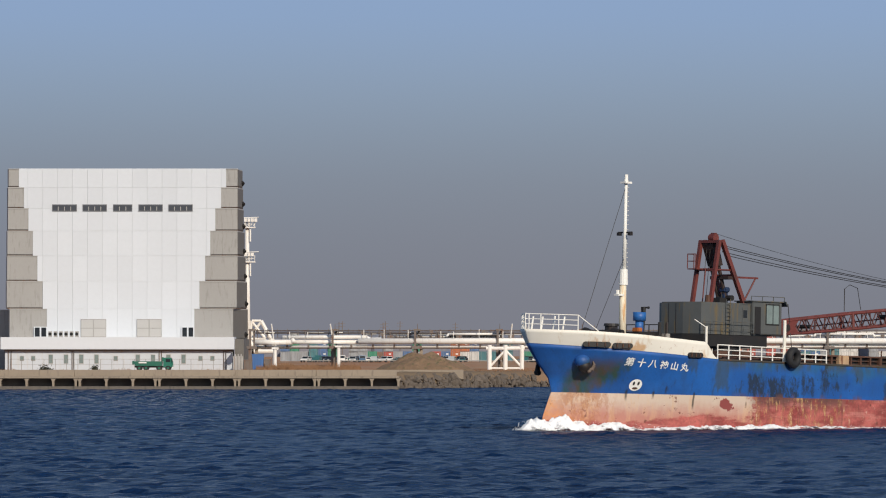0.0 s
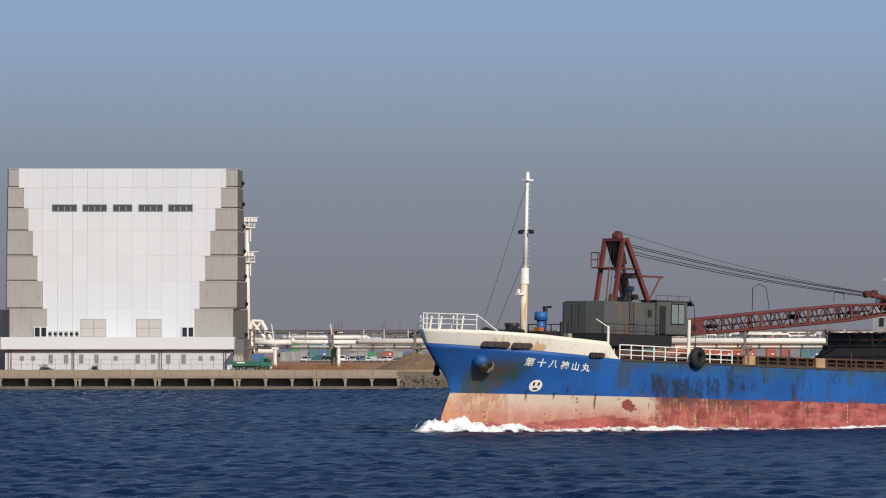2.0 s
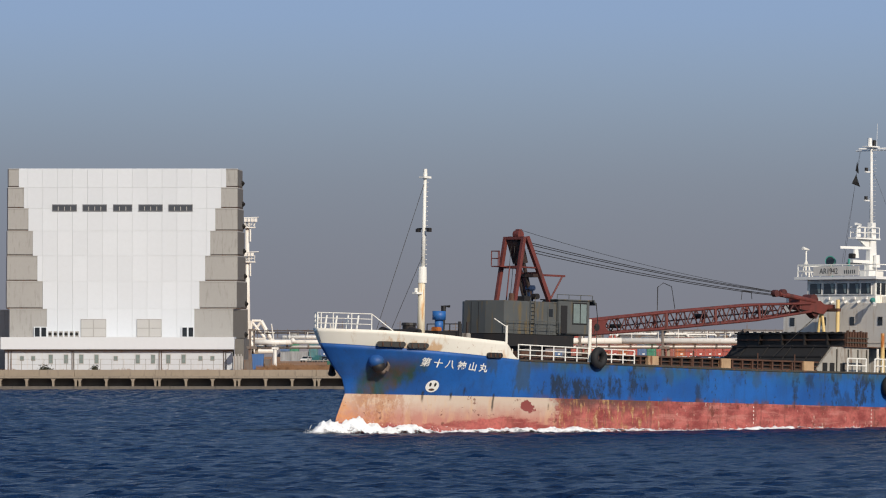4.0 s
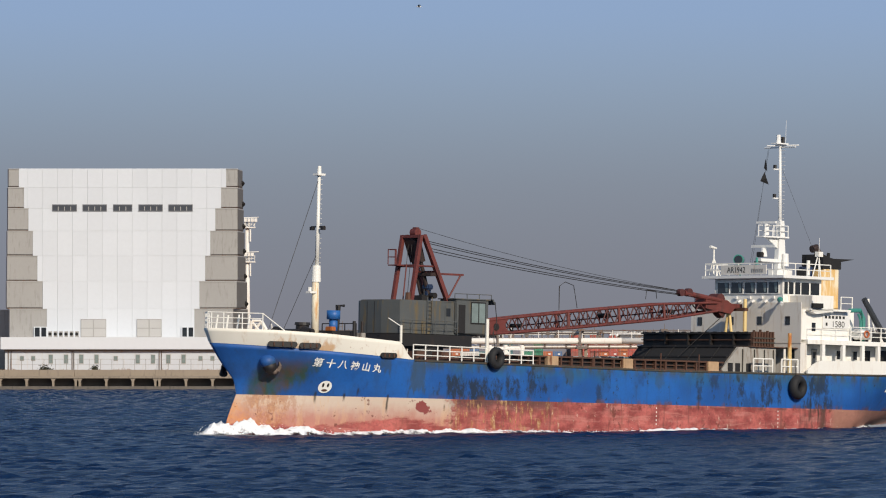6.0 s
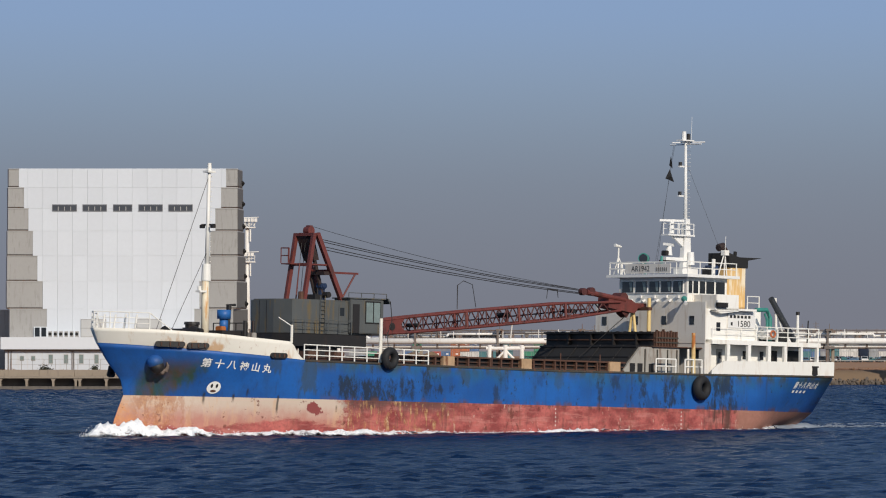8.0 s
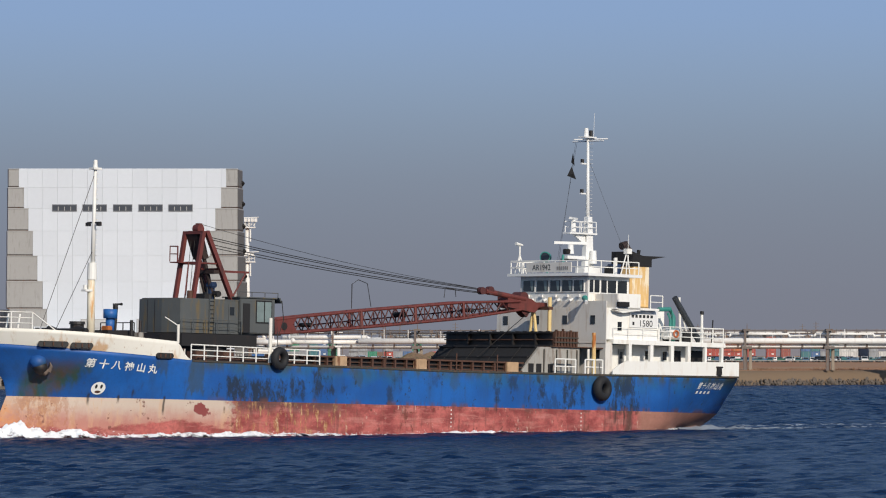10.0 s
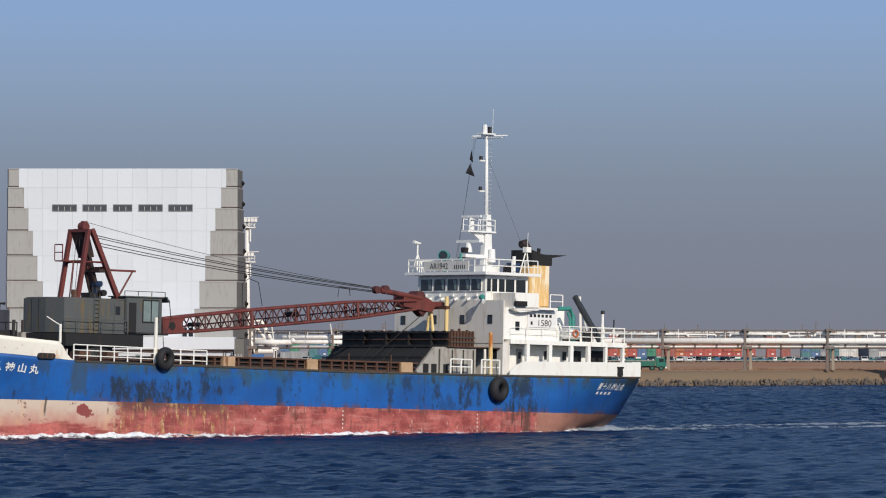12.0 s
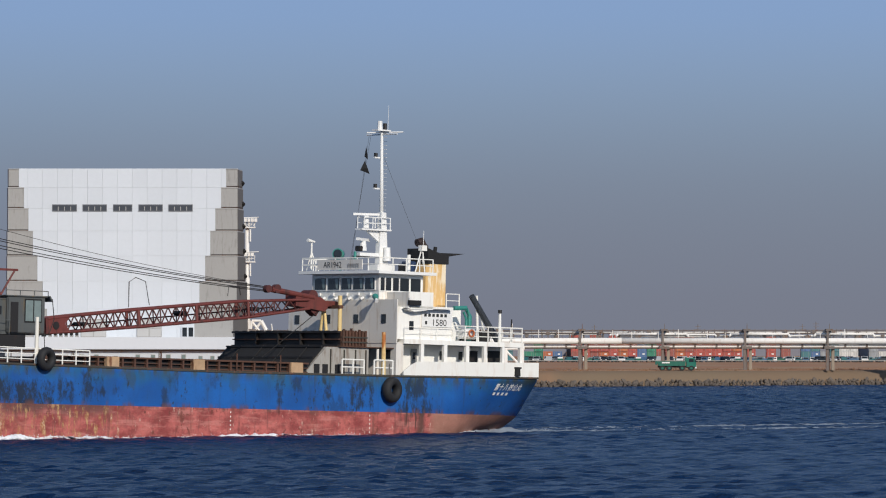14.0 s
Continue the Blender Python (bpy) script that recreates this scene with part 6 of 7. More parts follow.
def pipe_rack():
    Y = 935.0
    k = Y / 9800

    def P(px, py, d=0):
        return Vector(((px - 784) * k, Y + d, 6.3 - (py - 616) * k))
    r = tagged(new("pipe_bridge"), "long elevated pipe bridge with white lagged pipes on steel piers", "pipe bridge")

    def run(name, pts, rad, mat=PIPE):
        bm = bmesh.new()
        vs = [P(*p) for p in pts]
        for a, b in zip(vs, vs[1:]):
            tube(bm, a, b, rad, None, 14)
        for v in vs[1:-1]:
            ball(bm, v, rad * 1.0, 2)
        return smooth(part(name, bm, mat, r))
    main = run("pipe", [(634, 604.5, -0.6), (1100, 603.5, -0.6), (1640, 604, -0.6)], 0.52)
    run("pipe", [(474, 605.5, 0.4), (660, 606, 0.4), (1640, 607, 0.6)], 0.36)
    run("pipe", [(500, 597, 0.2), (648, 597, 0.2), (655, 601, 0.2), (675, 601, 0.2)], 0.32)
    run("pipe", [(452, 606, -0.9), (516, 606, -0.9), (522, 601, -0.9)], 0.45)
    run("pipe", [(1078, 594, 0.4), (1082, 592, 0.4), (1110, 592, 0.4), (1265, 592.5, 0.4), (1268, 596, 0.4)], 0.16)
    run("pipe", [(1098, 594, 0.9), (1250, 594, 0.9)], 0.33)
    run("pipe", [(452, 614, 0.0), (1640, 613, 0.0)], 0.2)
    run("pipe", [(452, 590, 0.8), (1640, 590, 0.8)], 0.1, PIER_STEEL_AND_SHADE)
    run("pipe", [(452, 585.5, 1.2), (1640, 584.5, 1.2)], 0.09, PIER_STEEL_AND_SHADE)
    run("pipe", [(690, 596, 1.6), (880, 596, 1.6)], 0.17)
    run("cable_tray", [(452, 588, 1.9), (1640, 587, 1.9)], 0.07, PIER_STEEL_AND_SHADE)
    run("pipe", [(930, 589, 1.4), (1640, 588.5, 1.4)], 0.12)
    run("pipe", [(1268, 594.5, 1.0), (1640, 594.5, 1.0)], 0.16)
    run("pipe", [(690, 592, 1.1), (1060, 592, 1.1), (1064, 596, 1.1)], 0.14)
    rp = part("rail_post", bx(-0.05, 0.05, -0.05, 0.05, 0, 1.5), PIER_STEEL_AND_SHADE, r)
    rp.matrix_basis = Matrix.Translation(P(455, 598, 1.3))
    for i in range(1, 66):
        share(rp, "rail_post", r, Matrix.Translation(P(455 + i * 18, 598, 1.3)))
    part("walkway", bx(P(452, 0).x, P(1640, 0).x, Y + 0.9, Y + 1.9, P(0, 599).z, P(0, 598).z), PIER_STEEL_AND_SHADE, r)
    bm = bmesh.new()
    tube(bm, P(452, 616), P(1640, 616), 0.16, None, 8)
    part("stringer", bm, PIER_STEEL_AND_SHADE, r)
    # piers, evenly spaced
    for i in range(-2, 8):
        px = 592 + i * 145.8
        if px < 430:
            continue
        p = tagged(part("pier", bx(P(px - 6, 0).x, P(px - 6, 0).x + 0.5, Y - 1.2, Y - 0.5, 2.5, P(0, 614).z), PIER_STEEL_AND_SHADE, r), "weathered steel and concrete pier")
        part("column", bx(P(px + 5, 0).x, P(px + 5, 0).x + 0.5, Y + 0.4, Y + 1.2, 2.5, P(0, 614).z), CONCRETE, p)
        part("column", bx(P(px - 1, 0).x, P(px - 1, 0).x + 0.3, Y + 1.2, Y + 1.9, 2.5, P(0, 614).z), PIER_STEEL_AND_SHADE, p)
        part("cap_beam", bx(P(px - 9, 0).x, P(px + 9, 0).x, Y - 1.4, Y + 2.2, P(0, 618).z, P(0, 613).z), PIER_STEEL_AND_SHADE, p)
        part("frame_post", bx(P(px - 3, 0).x - 0.18, P(px - 3, 0).x + 0.18, Y - 1.3, Y - 1.1, P(0, 613).z, P(0, 584).z), PIER_STEEL_AND_SHADE, p)
        part("frame_post", bx(P(px + 3, 0).x - 0.15, P(px + 3, 0).x + 0.15, Y + 1.3, Y + 1.6, P(0, 613).z, P(0, 583).z), PIER_STEEL_AND_SHADE, p)
        part("frame_head", bx(P(px - 6, 0).x, P(px + 6, 0).x, Y - 1.4, Y + 1.7, P(0, 586).z, P(0, 582.5).z), PIER_STEEL_AND_SHADE, p)
        part("lamp_pole", tb(P(px + 1, 584), P(px + 1, 573), 0.07, 0.04), PIER_STEEL_AND_SHADE, p)
    # pipe shoes along the main pipe
    shoe = part("pipe_shoe", bx(-0.15, 0.15, -0.3, 0.3, -0.5, 0.1), PIER_STEEL_AND_SHADE, r)
    shoe.matrix_basis = Matrix.Translation(P(470, 611))
    for i in range(1, 30):
        share(shoe, "pipe_shoe", r, Matrix.Translation(P(470 + i * 38, 611)))
    wrng = random.Random(9)
    for i in range(26):
        px = 470 + i * 43 + wrng.uniform(-12, 12)
        zt = 588 + wrng.uniform(0, 5)
        run("pipe", [(px, zt, 1.5), (px + wrng.uniform(14, 34), zt, 1.5)], wrng.uniform(0.1, 0.2))
        part("stanchion", bx(P(px, 0).x - 0.05, P(px, 0).x + 0.05, Y - 1.0, Y - 0.9, P(0, 600).z, P(0, wrng.uniform(583, 590)).z), PIPE, r)
    crng = random.Random(5)
    for i in range(70):
        px = 640 + i * 14 + crng.uniform(-6, 6)
        h = crng.uniform(0.3, 1.2)
        part("bracket", bx(P(px, 0).x - 0.08, P(px, 0).x + 0.08, Y + 0.9, Y + 1.1, P(0, 599).z, P(0, 599).z + h), PIER_STEEL_AND_SHADE, r)
        if i % 3 == 0:
            part("junction_box", bx(P(px, 0).x - 0.3, P(px, 0).x + 0.3, Y + 0.7, Y + 0.9, P(0, 599).z + h - 0.3, P(0, 599).z + h + 0.25), PIER_STEEL_AND_SHADE, r)
    for a, b in ((1090, 1215), (1290, 1395), (1440, 1545), (790, 880)):
        part("cable_tray", bx(P(a, 0).x, P(b, 0).x, Y + 1.2, Y + 1.5, P(0, 595).z, P(0, 593.6).z), PIER_STEEL_AND_SHADE, r)
        run("pipe", [(a, 596, 0.3), (a + 4, 591.5, 0.3), (b, 591.5, 0.3), (b + 4, 597, 0.3)], 0.2)
    for px in (540, 690, 775, 812, 905, 985, 1060, 1130, 1285, 1390, 1430, 1520):
        bm = bmesh.new()
        box(bm, -0.5, 0.5, -0.3, 0.3, 0, 0.5)
        tube(bm, (0, 0, 0.4), (0, 0, 1.1), 0.1)
        tube(bm, (-0.4, 0, 1.1), (0.4, 0, 1.1), 0.07)
        o = part("valve", bm, PIER_STEEL_AND_SHADE, r)
        o.matrix_basis = Matrix.Translation(P(px, 599, 0.6))
    # white portal carrying a crossing of the rack
    f = tagged(new("portal_frame"), "white braced portal under the pipe bridge", "steel frame")
    for px in (866, 894, 923):
        part("leg", tb(P(px, 656, -3), P(px, 611, -3), 0.38, None, 12), PIPE, f)
    part("head_beam", tb(P(860, 617, -3), P(928, 617, -3), 0.3, None, 10), PIPE, f)
    part("foot_beam", tb(P(866, 652, -3), P(923, 652, -3), 0.18, None, 10), PIPE, f)
    for a, b in (((868, 648), (892, 622)), ((896, 622), (921, 648))):
        part("brace", tb(P(*a, -3), P(*b, -3), 0.2, None, 8), PIPE, f)
    for px, y1 in ((488, 618), (600, 615)):
        s = tagged(new("pipe_support"), "white tubular pipe support", "support")
        part("leg", tb(P(px, 652, -4), P(px, y1, -4), 0.3, None, 12), PIPE, s)
        part("saddle", bx(P(px - 6, 0).x, P(px + 6, 0).x, Y - 4.4, Y - 0.3, P(0, y1).z, P(0, y1 - 3).z), PIPE, s)
    for px in (482, 586, 898):
        part("vent_stack", tb(P(px + 4, 612, -0.3), P(px - 1 if px < 800 else px + 8, 574, -2), 0.13, None, 8), PIPE, r, "slanted white vent pipe")


pipe_rack()
rocks()


def heap():
    bm = bmesh.new()
    n = 60
    rows = []
    for j in range(25):
        row = []
        for i in range(n + 1):
            x, y = -12.0 + 18 * i / n, 893 + 12 * j / 24
            u, v = (x + 3.0) / 8.6, (y - 899) / 6.0
            d = math.sqrt(u * u + v * v)
            z = 2.45 + 3.15 * min(0.92, max(0, 1 - d ** 1.35)) * (1 + 0.25 * noise.noise(Vector((x * 0.5, y * 0.5, 3)))) + 0.15 * noise.noise(Vector((x * 1.7, y * 1.7, 0)))
            row.append(bm.verts.new((x, y, z if d < 1 else 2.3)))
        rows.append(row)
    for a, b in zip(rows, rows[1:]):
        for i in range(n):
            bm.faces.new((a[i], a[i + 1], b[i + 1], b[i]))
    tagged(part("earth_heap", bm, EARTH), "heap of brown earth with weeds on the shore", "earth heap")


heap()


def containers():
    cols = {"red": (0.45, 0.09, 0.065), "brown": (0.33, 0.1, 0.075), "green": (0.045, 0.25, 0.15), "blue": (0.09, 0.17, 0.33), "teal": (0.07, 0.2, 0.22), "white": (0.66, 0.64, 0.6), "orange": (0.5, 0.15, 0.06), "grey": (0.34, 0.35, 0.36)}
    proto = {}
    for c, v in cols.items():
        m = paint("container_" + c, v, 0.6, var=0.2, scale=0.3, dirt=shade(v, 0.5), amount=0.3, tint=0.45)
        ob = tagged(new("shipping_container"), c + " steel shipping container stacked with its doors to the water", "container", "stacked containers")
        part("body", bx(-1.12, 1.12, -2.9, 3.0, 0.08, 2.5), m, ob)
        for x in (-1.14, 1.14):
            part("corner_post", bx(x - 0.08, x + 0.08, -3.03, -2.85, 0.0, 2.59), m, ob)
        part("door_header", bx(-1.06, 1.06, -3.02, -2.88, 2.42, 2.58), m, ob)
        part("door_sill", bx(-1.06, 1.06, -3.02, -2.88, 0.0, 0.14), m, ob)
        for k, x in enumerate((-0.53, 0.53)):
            leaf = part("door_leaf", bx(x - 0.5, x + 0.5, -2.97, -2.91, 0.16, 2.4), m, ob)
            part("lock_rod", tb((x + (0.2 if k else -0.2), -3.0, 0.12), (x + (0.2 if k else -0.2), -3.0, 2.45), 0.045, None, 6), STEEL_ROD, leaf)
        if c in ("red", "blue", "orange"):
            part("mark", bx(0.1, 0.75, -2.99, -2.968, 1.75, 2.05), CLEAN_WHITE, ob, "pale bar of writing")
        proto[c] = ob
    # runs of colour along the stack
    runs = ((505, ("grey", "blue", "red", "grey", "teal", "green")), (620, ("green", "grey", "white", "blue", "red", "orange", "teal", "white", "green")), (925, ("green", "green", "green", "teal")), (968, ("orange",)), (984, ("blue",)), (999, ("red", "brown", "red", "red", "orange", "red")), (1124, ("blue", "grey")), (1140, ("green", "green", "teal")), (1166, ("red", "red", "brown", "red", "red", "red", "brown", "orange", "red")), (1416, ("blue", "teal", "blue")), (1452, ("green", "teal", "grey")), (1485, ("white", "blue", "blue", "white")), (1532, ("white", "white", "grey")))
    rng = random.Random(11)
    used = set()
    Y = 1460.0
    k = Y / 9800
    x = (505 - 784) * k
    while x < (1600 - 784) * k:
        px = 784 + x / k
        pool = [r[1] for r in runs if r[0] <= px][-1]
        c = rng.choice(pool)
        for lev in range(rng.choice((2, 2, 3)) if 995 < px < 1420 else rng.choice((1, 2, 2))):
            cc = c if rng.random() < 0.55 else rng.choice(pool)
            m = Matrix.Translation((x, Y + rng.uniform(-0.3, 0.3), 2.78 + lev * 2.6))
            if cc not in used:
                used.add(cc)
                proto[cc].matrix_basis = m
            else:
                copy_thing(proto[cc], m)
        x += 2.5 if rng.random() < 0.9 else rng.uniform(3.4, 5.5)


containers()


def vehicles():
    cols = {"white": (0.75, 0.75, 0.73), "teal": (0.03, 0.13, 0.14), "dark": (0.03, 0.04, 0.05), "green": (0.015, 0.11, 0.07), "silver": (0.4, 0.42, 0.42), "blue": (0.06, 0.13, 0.22)}
    proto = []
    for i, (c, v) in enumerate(cols.items()):
        m = paint("vehicle_" + c, v, 0.35, var=0.08)
        truck = i % 2 == 1
        ob = tagged(new("parked_truck" if truck else "parked_car"), c + (" parked lorry on the harbour ground" if truck else " parked car on the harbour ground"), "truck" if truck else "car", "parked vehicles")
        if truck:
            part("cab", pr([(-3.0, 0.5), (-3.0, 1.4), (-2.75, 2.3), (-1.4, 2.35), (-1.4, 0.5)], "y", -1.0, 1.0), CLEAN_WHITE if i == 3 else m, ob)
            part("windscreen", pr([(-3.02, 1.4), (-2.78, 2.2), (-2.72, 2.2), (-2.96, 1.4)], "y", -0.85, 0.85), GLASS, ob)
            part("side_window", bx(-2.7, -1.8, -1.03, -0.99, 1.45, 2.1), GLASS, ob)
            part("bed", bx(-1.3, 3.0, -1.05, 1.05, 0.8, 1.75, bevel=0.04), m, ob)
            wheels = (-2.3, 1.5, 2.4)
        else:
            part("body", pr([(-2.2, 0.35), (-2.2, 0.8), (-1.2, 0.95), (2.1, 0.95), (2.2, 0.4)], "y", -0.85, 0.85), m, ob)
            part("cabin", pr([(-1.2, 0.94), (-0.6, 1.5), (1.4, 1.5), (2.0, 0.94)], "y", -0.78, 0.78), m, ob)
            for y in (-0.81, 0.77):
                part("side_window", pr([(-0.95, 1.0), (-0.5, 1.42), (1.3, 1.42), (1.7, 1.0)], "y", y, y + 0.04), GLASS, ob)
            part("windscreen", pr([(-1.2, 0.98), (-0.68, 1.46), (-0.64, 1.44), (-1.12, 0.98)], "y", -0.7, 0.7), GLASS, ob)
            for y in (-0.62, 0.62):
                part("headlight", bx(-2.23, -2.18, y - 0.16, y + 0.16, 0.6, 0.75), CLEAN_WHITE, ob)
            part("bumper", bx(-2.26, -2.18, -0.84, 0.84, 0.34, 0.5), SOOT, ob)
            wheels = (-1.4, 1.35)
        for x in wheels:
            for y in (-0.95, 0.75):
                part("wheel", tb((x, y, 0.38), (x, y + 0.2, 0.38), 0.38, None, 12), RUBBER, ob)
        proto.append(ob)
    rng = random.Random(21)
    placed = 0
    for Y, x0, x1, gap in ((1372.0, 540, 790, 20), (1372.0, 920, 1590, 19), (1382.0, 560, 830, 22), (1382.0, 925, 1590, 18), (1393.0, 545, 830, 24), (1393.0, 920, 1590, 19)):
        k = Y / 9800
        x = x0 + rng.uniform(0, 10)
        while x < x1:
            j = placed if placed < len(proto) else rng.choice((0, 1, 1, 2, 2, 3, 4, 5, 5))
            m = pose((x - 784) * k, Y + rng.uniform(-1.5, 1.5), 2.72, 0, 0, rng.choice((90, 90, 84, 97, 76, 108, 270, 262, 60, 10)))
            if j % 2:
                m = m @ Matrix.Diagonal((0.72, 0.8, 0.74, 1))
            if placed < len(proto):
                proto[j].matrix_basis = m
            else:
                copy_thing(proto[j], m)
            placed += 1
            x += gap * rng.uniform(0.7, 1.3)


vehicles()


def guard_rail():
    g = tagged(new("guard_rail"), "low grey steel guard rail before the parked vehicles", "guard rail")
    Y = 1362.0
    part("beam", bx(-34, 112, Y, Y + 0.08, 3.05, 3.25), STEEL_ROD, g)
    first = part("post", bx(-0.06, 0.06, 0.08, 0.2, 0, 0.65), PIER_STEEL_AND_SHADE, g)
    first.matrix_basis = Matrix.Translation((-33, Y, 2.65))
    for i in range(1, 73):
        share(first, "post", g, Matrix.Translation((-33 + 2 * i, Y, 2.65)))


guard_rail()


def distance():
    """Low hazy works and sheds far behind the harbour."""
    haze = paint("hazy_far_works", (0.2, 0.2, 0.23), 0.9, var=0.15, scale=0.02)
    rng = random.Random(8)
    far = tagged(new("far_works"), "low grey works and sheds on the hazy skyline", "buildings", kind="structure")
    x = -140.0
    while x < 420:
        w, h = rng.uniform(14, 46), rng.uniform(4, 8.5)
        part("shed", pr([(x, 2.6), (x, 2.6 + h * 0.85), (x + w / 2, 2.6 + h), (x + w, 2.6 + h * 0.85), (x + w, 2.6)], "y", 2300 + rng.uniform(-60, 60), 2420), haze, far)
        x += w + rng.uniform(-3, 6)
    rng = random.Random(4)
    for px in (600, 606, 678, 682, 708, 806, 1052, 1235, 1420, 1444):
        Y = 1700.0
        k = Y / 9800
        t = tagged(new("utility_pole"), "thin grey utility pole with cross arms", "utility pole", "utility poles")
        x = (px - 784) * k
        zt = 6.3 + (616 - rng.uniform(568, 576)) * k
        part("pole", tb((x, Y, 2.7), (x, Y, zt), 0.16, 0.1), PIER_STEEL_AND_SHADE, t)
        for d in (0.6, 1.5):
            part("cross_arm", bx(x - 0.9, x + 0.9, Y - 0.08, Y + 0.08, zt - d - 0.1, zt - d), PIER_STEEL_AND_SHADE, t)


distance()


def shore_grass():
    """Dry tufts behind the parapet and on the ground by the road."""
    straw = paint("dry_grass", (0.25, 0.135, 0.07), 0.9, var=0.4, scale=0.8)
    rng = random.Random(17)
    bm = bmesh.new()
    spots = [(rng.uniform(-32.5, -8), rng.uniform(868, 911), rng.uniform(0.1, 0.35)) for _ in range(3000)]
    spots += [(-31 + 17 * rng.random() ** 1.5, rng.uniform(920, 945), rng.uniform(0.35, 1.15)) for _ in range(3200)]
    spots += [(rng.uniform(-74, -34), rng.uniform(840.5, 846), rng.uniform(0.35, 0.62)) for _ in range(900)]
    spots += [(x, shore_y(x) + rng.uniform(7, 40), rng.uniform(0.15, 0.4)) for x in (rng.uniform(5, 80) for _ in range(1800))]
    for x, y, h in spots:
        h *= max(0.2, 0.75 + 1.3 * noise.noise(Vector((x * 0.25, y * 0.3, 2))))
        for _ in range(3):
            a = rng.uniform(0, 6.28)
            dx, dy, w = 0.25 * math.cos(a), 0.25 * math.sin(a), 0.06
            bm.faces.new([bm.verts.new(v) for v in ((x - w, y, 2.4), (x + w, y, 2.4), (x + dx, y + dy, 2.5 + h))])
    tagged(part("dry_grass", bm, straw), "tufts of dry straw-coloured grass", "grass", kind="stuff")
    bush = paint("dark_shrub", (0.05, 0.05, 0.03), 0.9)
    for px, w in ((80, 0.9), (168, 0.5)):
        bm = bmesh.new()
        cx = (px - 784) / 9800 * 841
        for _ in range(160):
            c = Vector((cx + rng.gauss(0, w * 0.5), 841 + rng.gauss(0, 0.3), 2.95 + abs(rng.gauss(0, 0.3))))
            d = Vector((rng.uniform(-1, 1), rng.uniform(-1, 1), rng.uniform(-1, 1))) * 0.28
            e = Vector((rng.uniform(-1, 1), rng.uniform(-1, 1), rng.uniform(-1, 1))) * 0.28
            bm.faces.new([bm.verts.new(v) for v in (c, c + d, c + e)])
        tagged(part("shrub", bm, bush), "small dark bare shrub on the quay", "shrub")


shore_grass()


def bins():
    blue = paint("blue_tarpaulin", (0.05, 0.14, 0.34), 0.6, var=0.25)
    for px0, px1, y0, mat, lab in ((446, 467, 627, blue, "blue tarpaulin-covered skip beside the building"), (431, 447, 637, PIER_STEEL_AND_SHADE, "dark steel skip beside the building"), (468, 480, 636, PIER_STEEL_AND_SHADE, "dark steel skip beside the building")):
        Y = 925.0
        k = Y / 9800
        x0, x1, zt = (px0 - 784) * k, (px1 - 784) * k, 6.3 - (y0 - 616) * k
        b = tagged(new("skip"), lab, "skip")
        part("body", pr([(x0 + 0.15, 2.5), (x0, zt), (x1, zt), (x1 - 0.15, 2.5)], "y", Y, Y + 2), mat, b)
        part("rim", bx(x0 - 0.04, x1 + 0.04, Y - 0.05, Y + 2.05, zt - 0.12, zt + 0.01), mat, b)
        for i in range(3):
            x = x0 + (x1 - x0) * (i + 1) / 4
            part("rib", bx(x - 0.05, x + 0.05, Y - 0.06, Y, 2.55, zt - 0.12), mat, b)


bins()


# ---------------------------------------------------------------- green dump truck
def dump_truck():
    t = tagged(new("dump_truck"), "green dump truck driving along the shore road", "truck")
    L = 7.0
    part("cab", pr([(1.75, 0.75), (1.75, 2.65), (3.15, 2.65), (3.45, 1.75), (3.45, 0.75)], "y", -1.15, 1.15), TRUCK_CAB, t)
    part("windscreen", pr([(3.18, 2.55), (3.22, 2.55), (3.47, 1.8), (3.42, 1.8)], "y", -1.0, 1.0), GLASS, t)
    part("side_window", bx(2.2, 3.0, -1.18, -1.13, 1.75, 2.4), GLASS, t)
    part("bumper", bx(3.3, 3.55, -1.15, 1.15, 0.45, 0.8), CLEAN_WHITE, t)
    part("mirror", bx(3.3, 3.4, -1.45, -1.2, 1.8, 2.3), SOOT, t)
    part("headlight", tb((3.44, -0.85, 1.0), (3.48, -0.85, 1.0), 0.14), CLEAN_WHITE, t)
    b = part("tipper_body", pr([(-3.5, 1.75), (-3.2, 0.95), (1.5, 0.95), (1.6, 1.9), (-3.5, 1.9)], "y", -1.2, 1.2), TRUCK_GREEN, t, "green tipper body")
    for i in range(6):
        x = -3.0 + i * 0.85
        part("rib", bx(x - 0.06, x + 0.06, -1.28, -1.19, 1.0, 1.85), TRUCK_GREEN, b)
    part("side_mark", bx(-2.6, -1.2, -1.3, -1.28, 1.5, 1.75), CLEAN_WHITE, b)
    part("tail_gate", bx(-3.75, -3.5, -1.15, 1.15, 1.2, 2.0), TRUCK_GREEN, b)
    part("cab_guard", bx(1.5, 1.75, -1.15, 1.15, 1.9, 2.75), TRUCK_GREEN, b)
    part("chassis", bx(-3.3, 3.2, -0.9, 0.9, 0.6, 1.0), SOOT, t)
    wheels = []
    for x in (-2.5, -1.3, 1.0, 2.6):
        for y in (-1.2, 0.85):
            bm = bmesh.new()
            tube(bm, (0, 0, 0), (0, 0.35, 0), 0.5, None, 18)
            w = part("wheel", bm, RUBBER, t)
            part("rim", tb((0, -0.02, 0), (0, 0.1, 0), 0.24, None, 8), TRUCK_GREEN, w)
            wheels.append((w, x, y))
    t.scale = (0.93, 0.9, 0.8)
    return t, wheels


truck, truck_wheels = dump_truck()


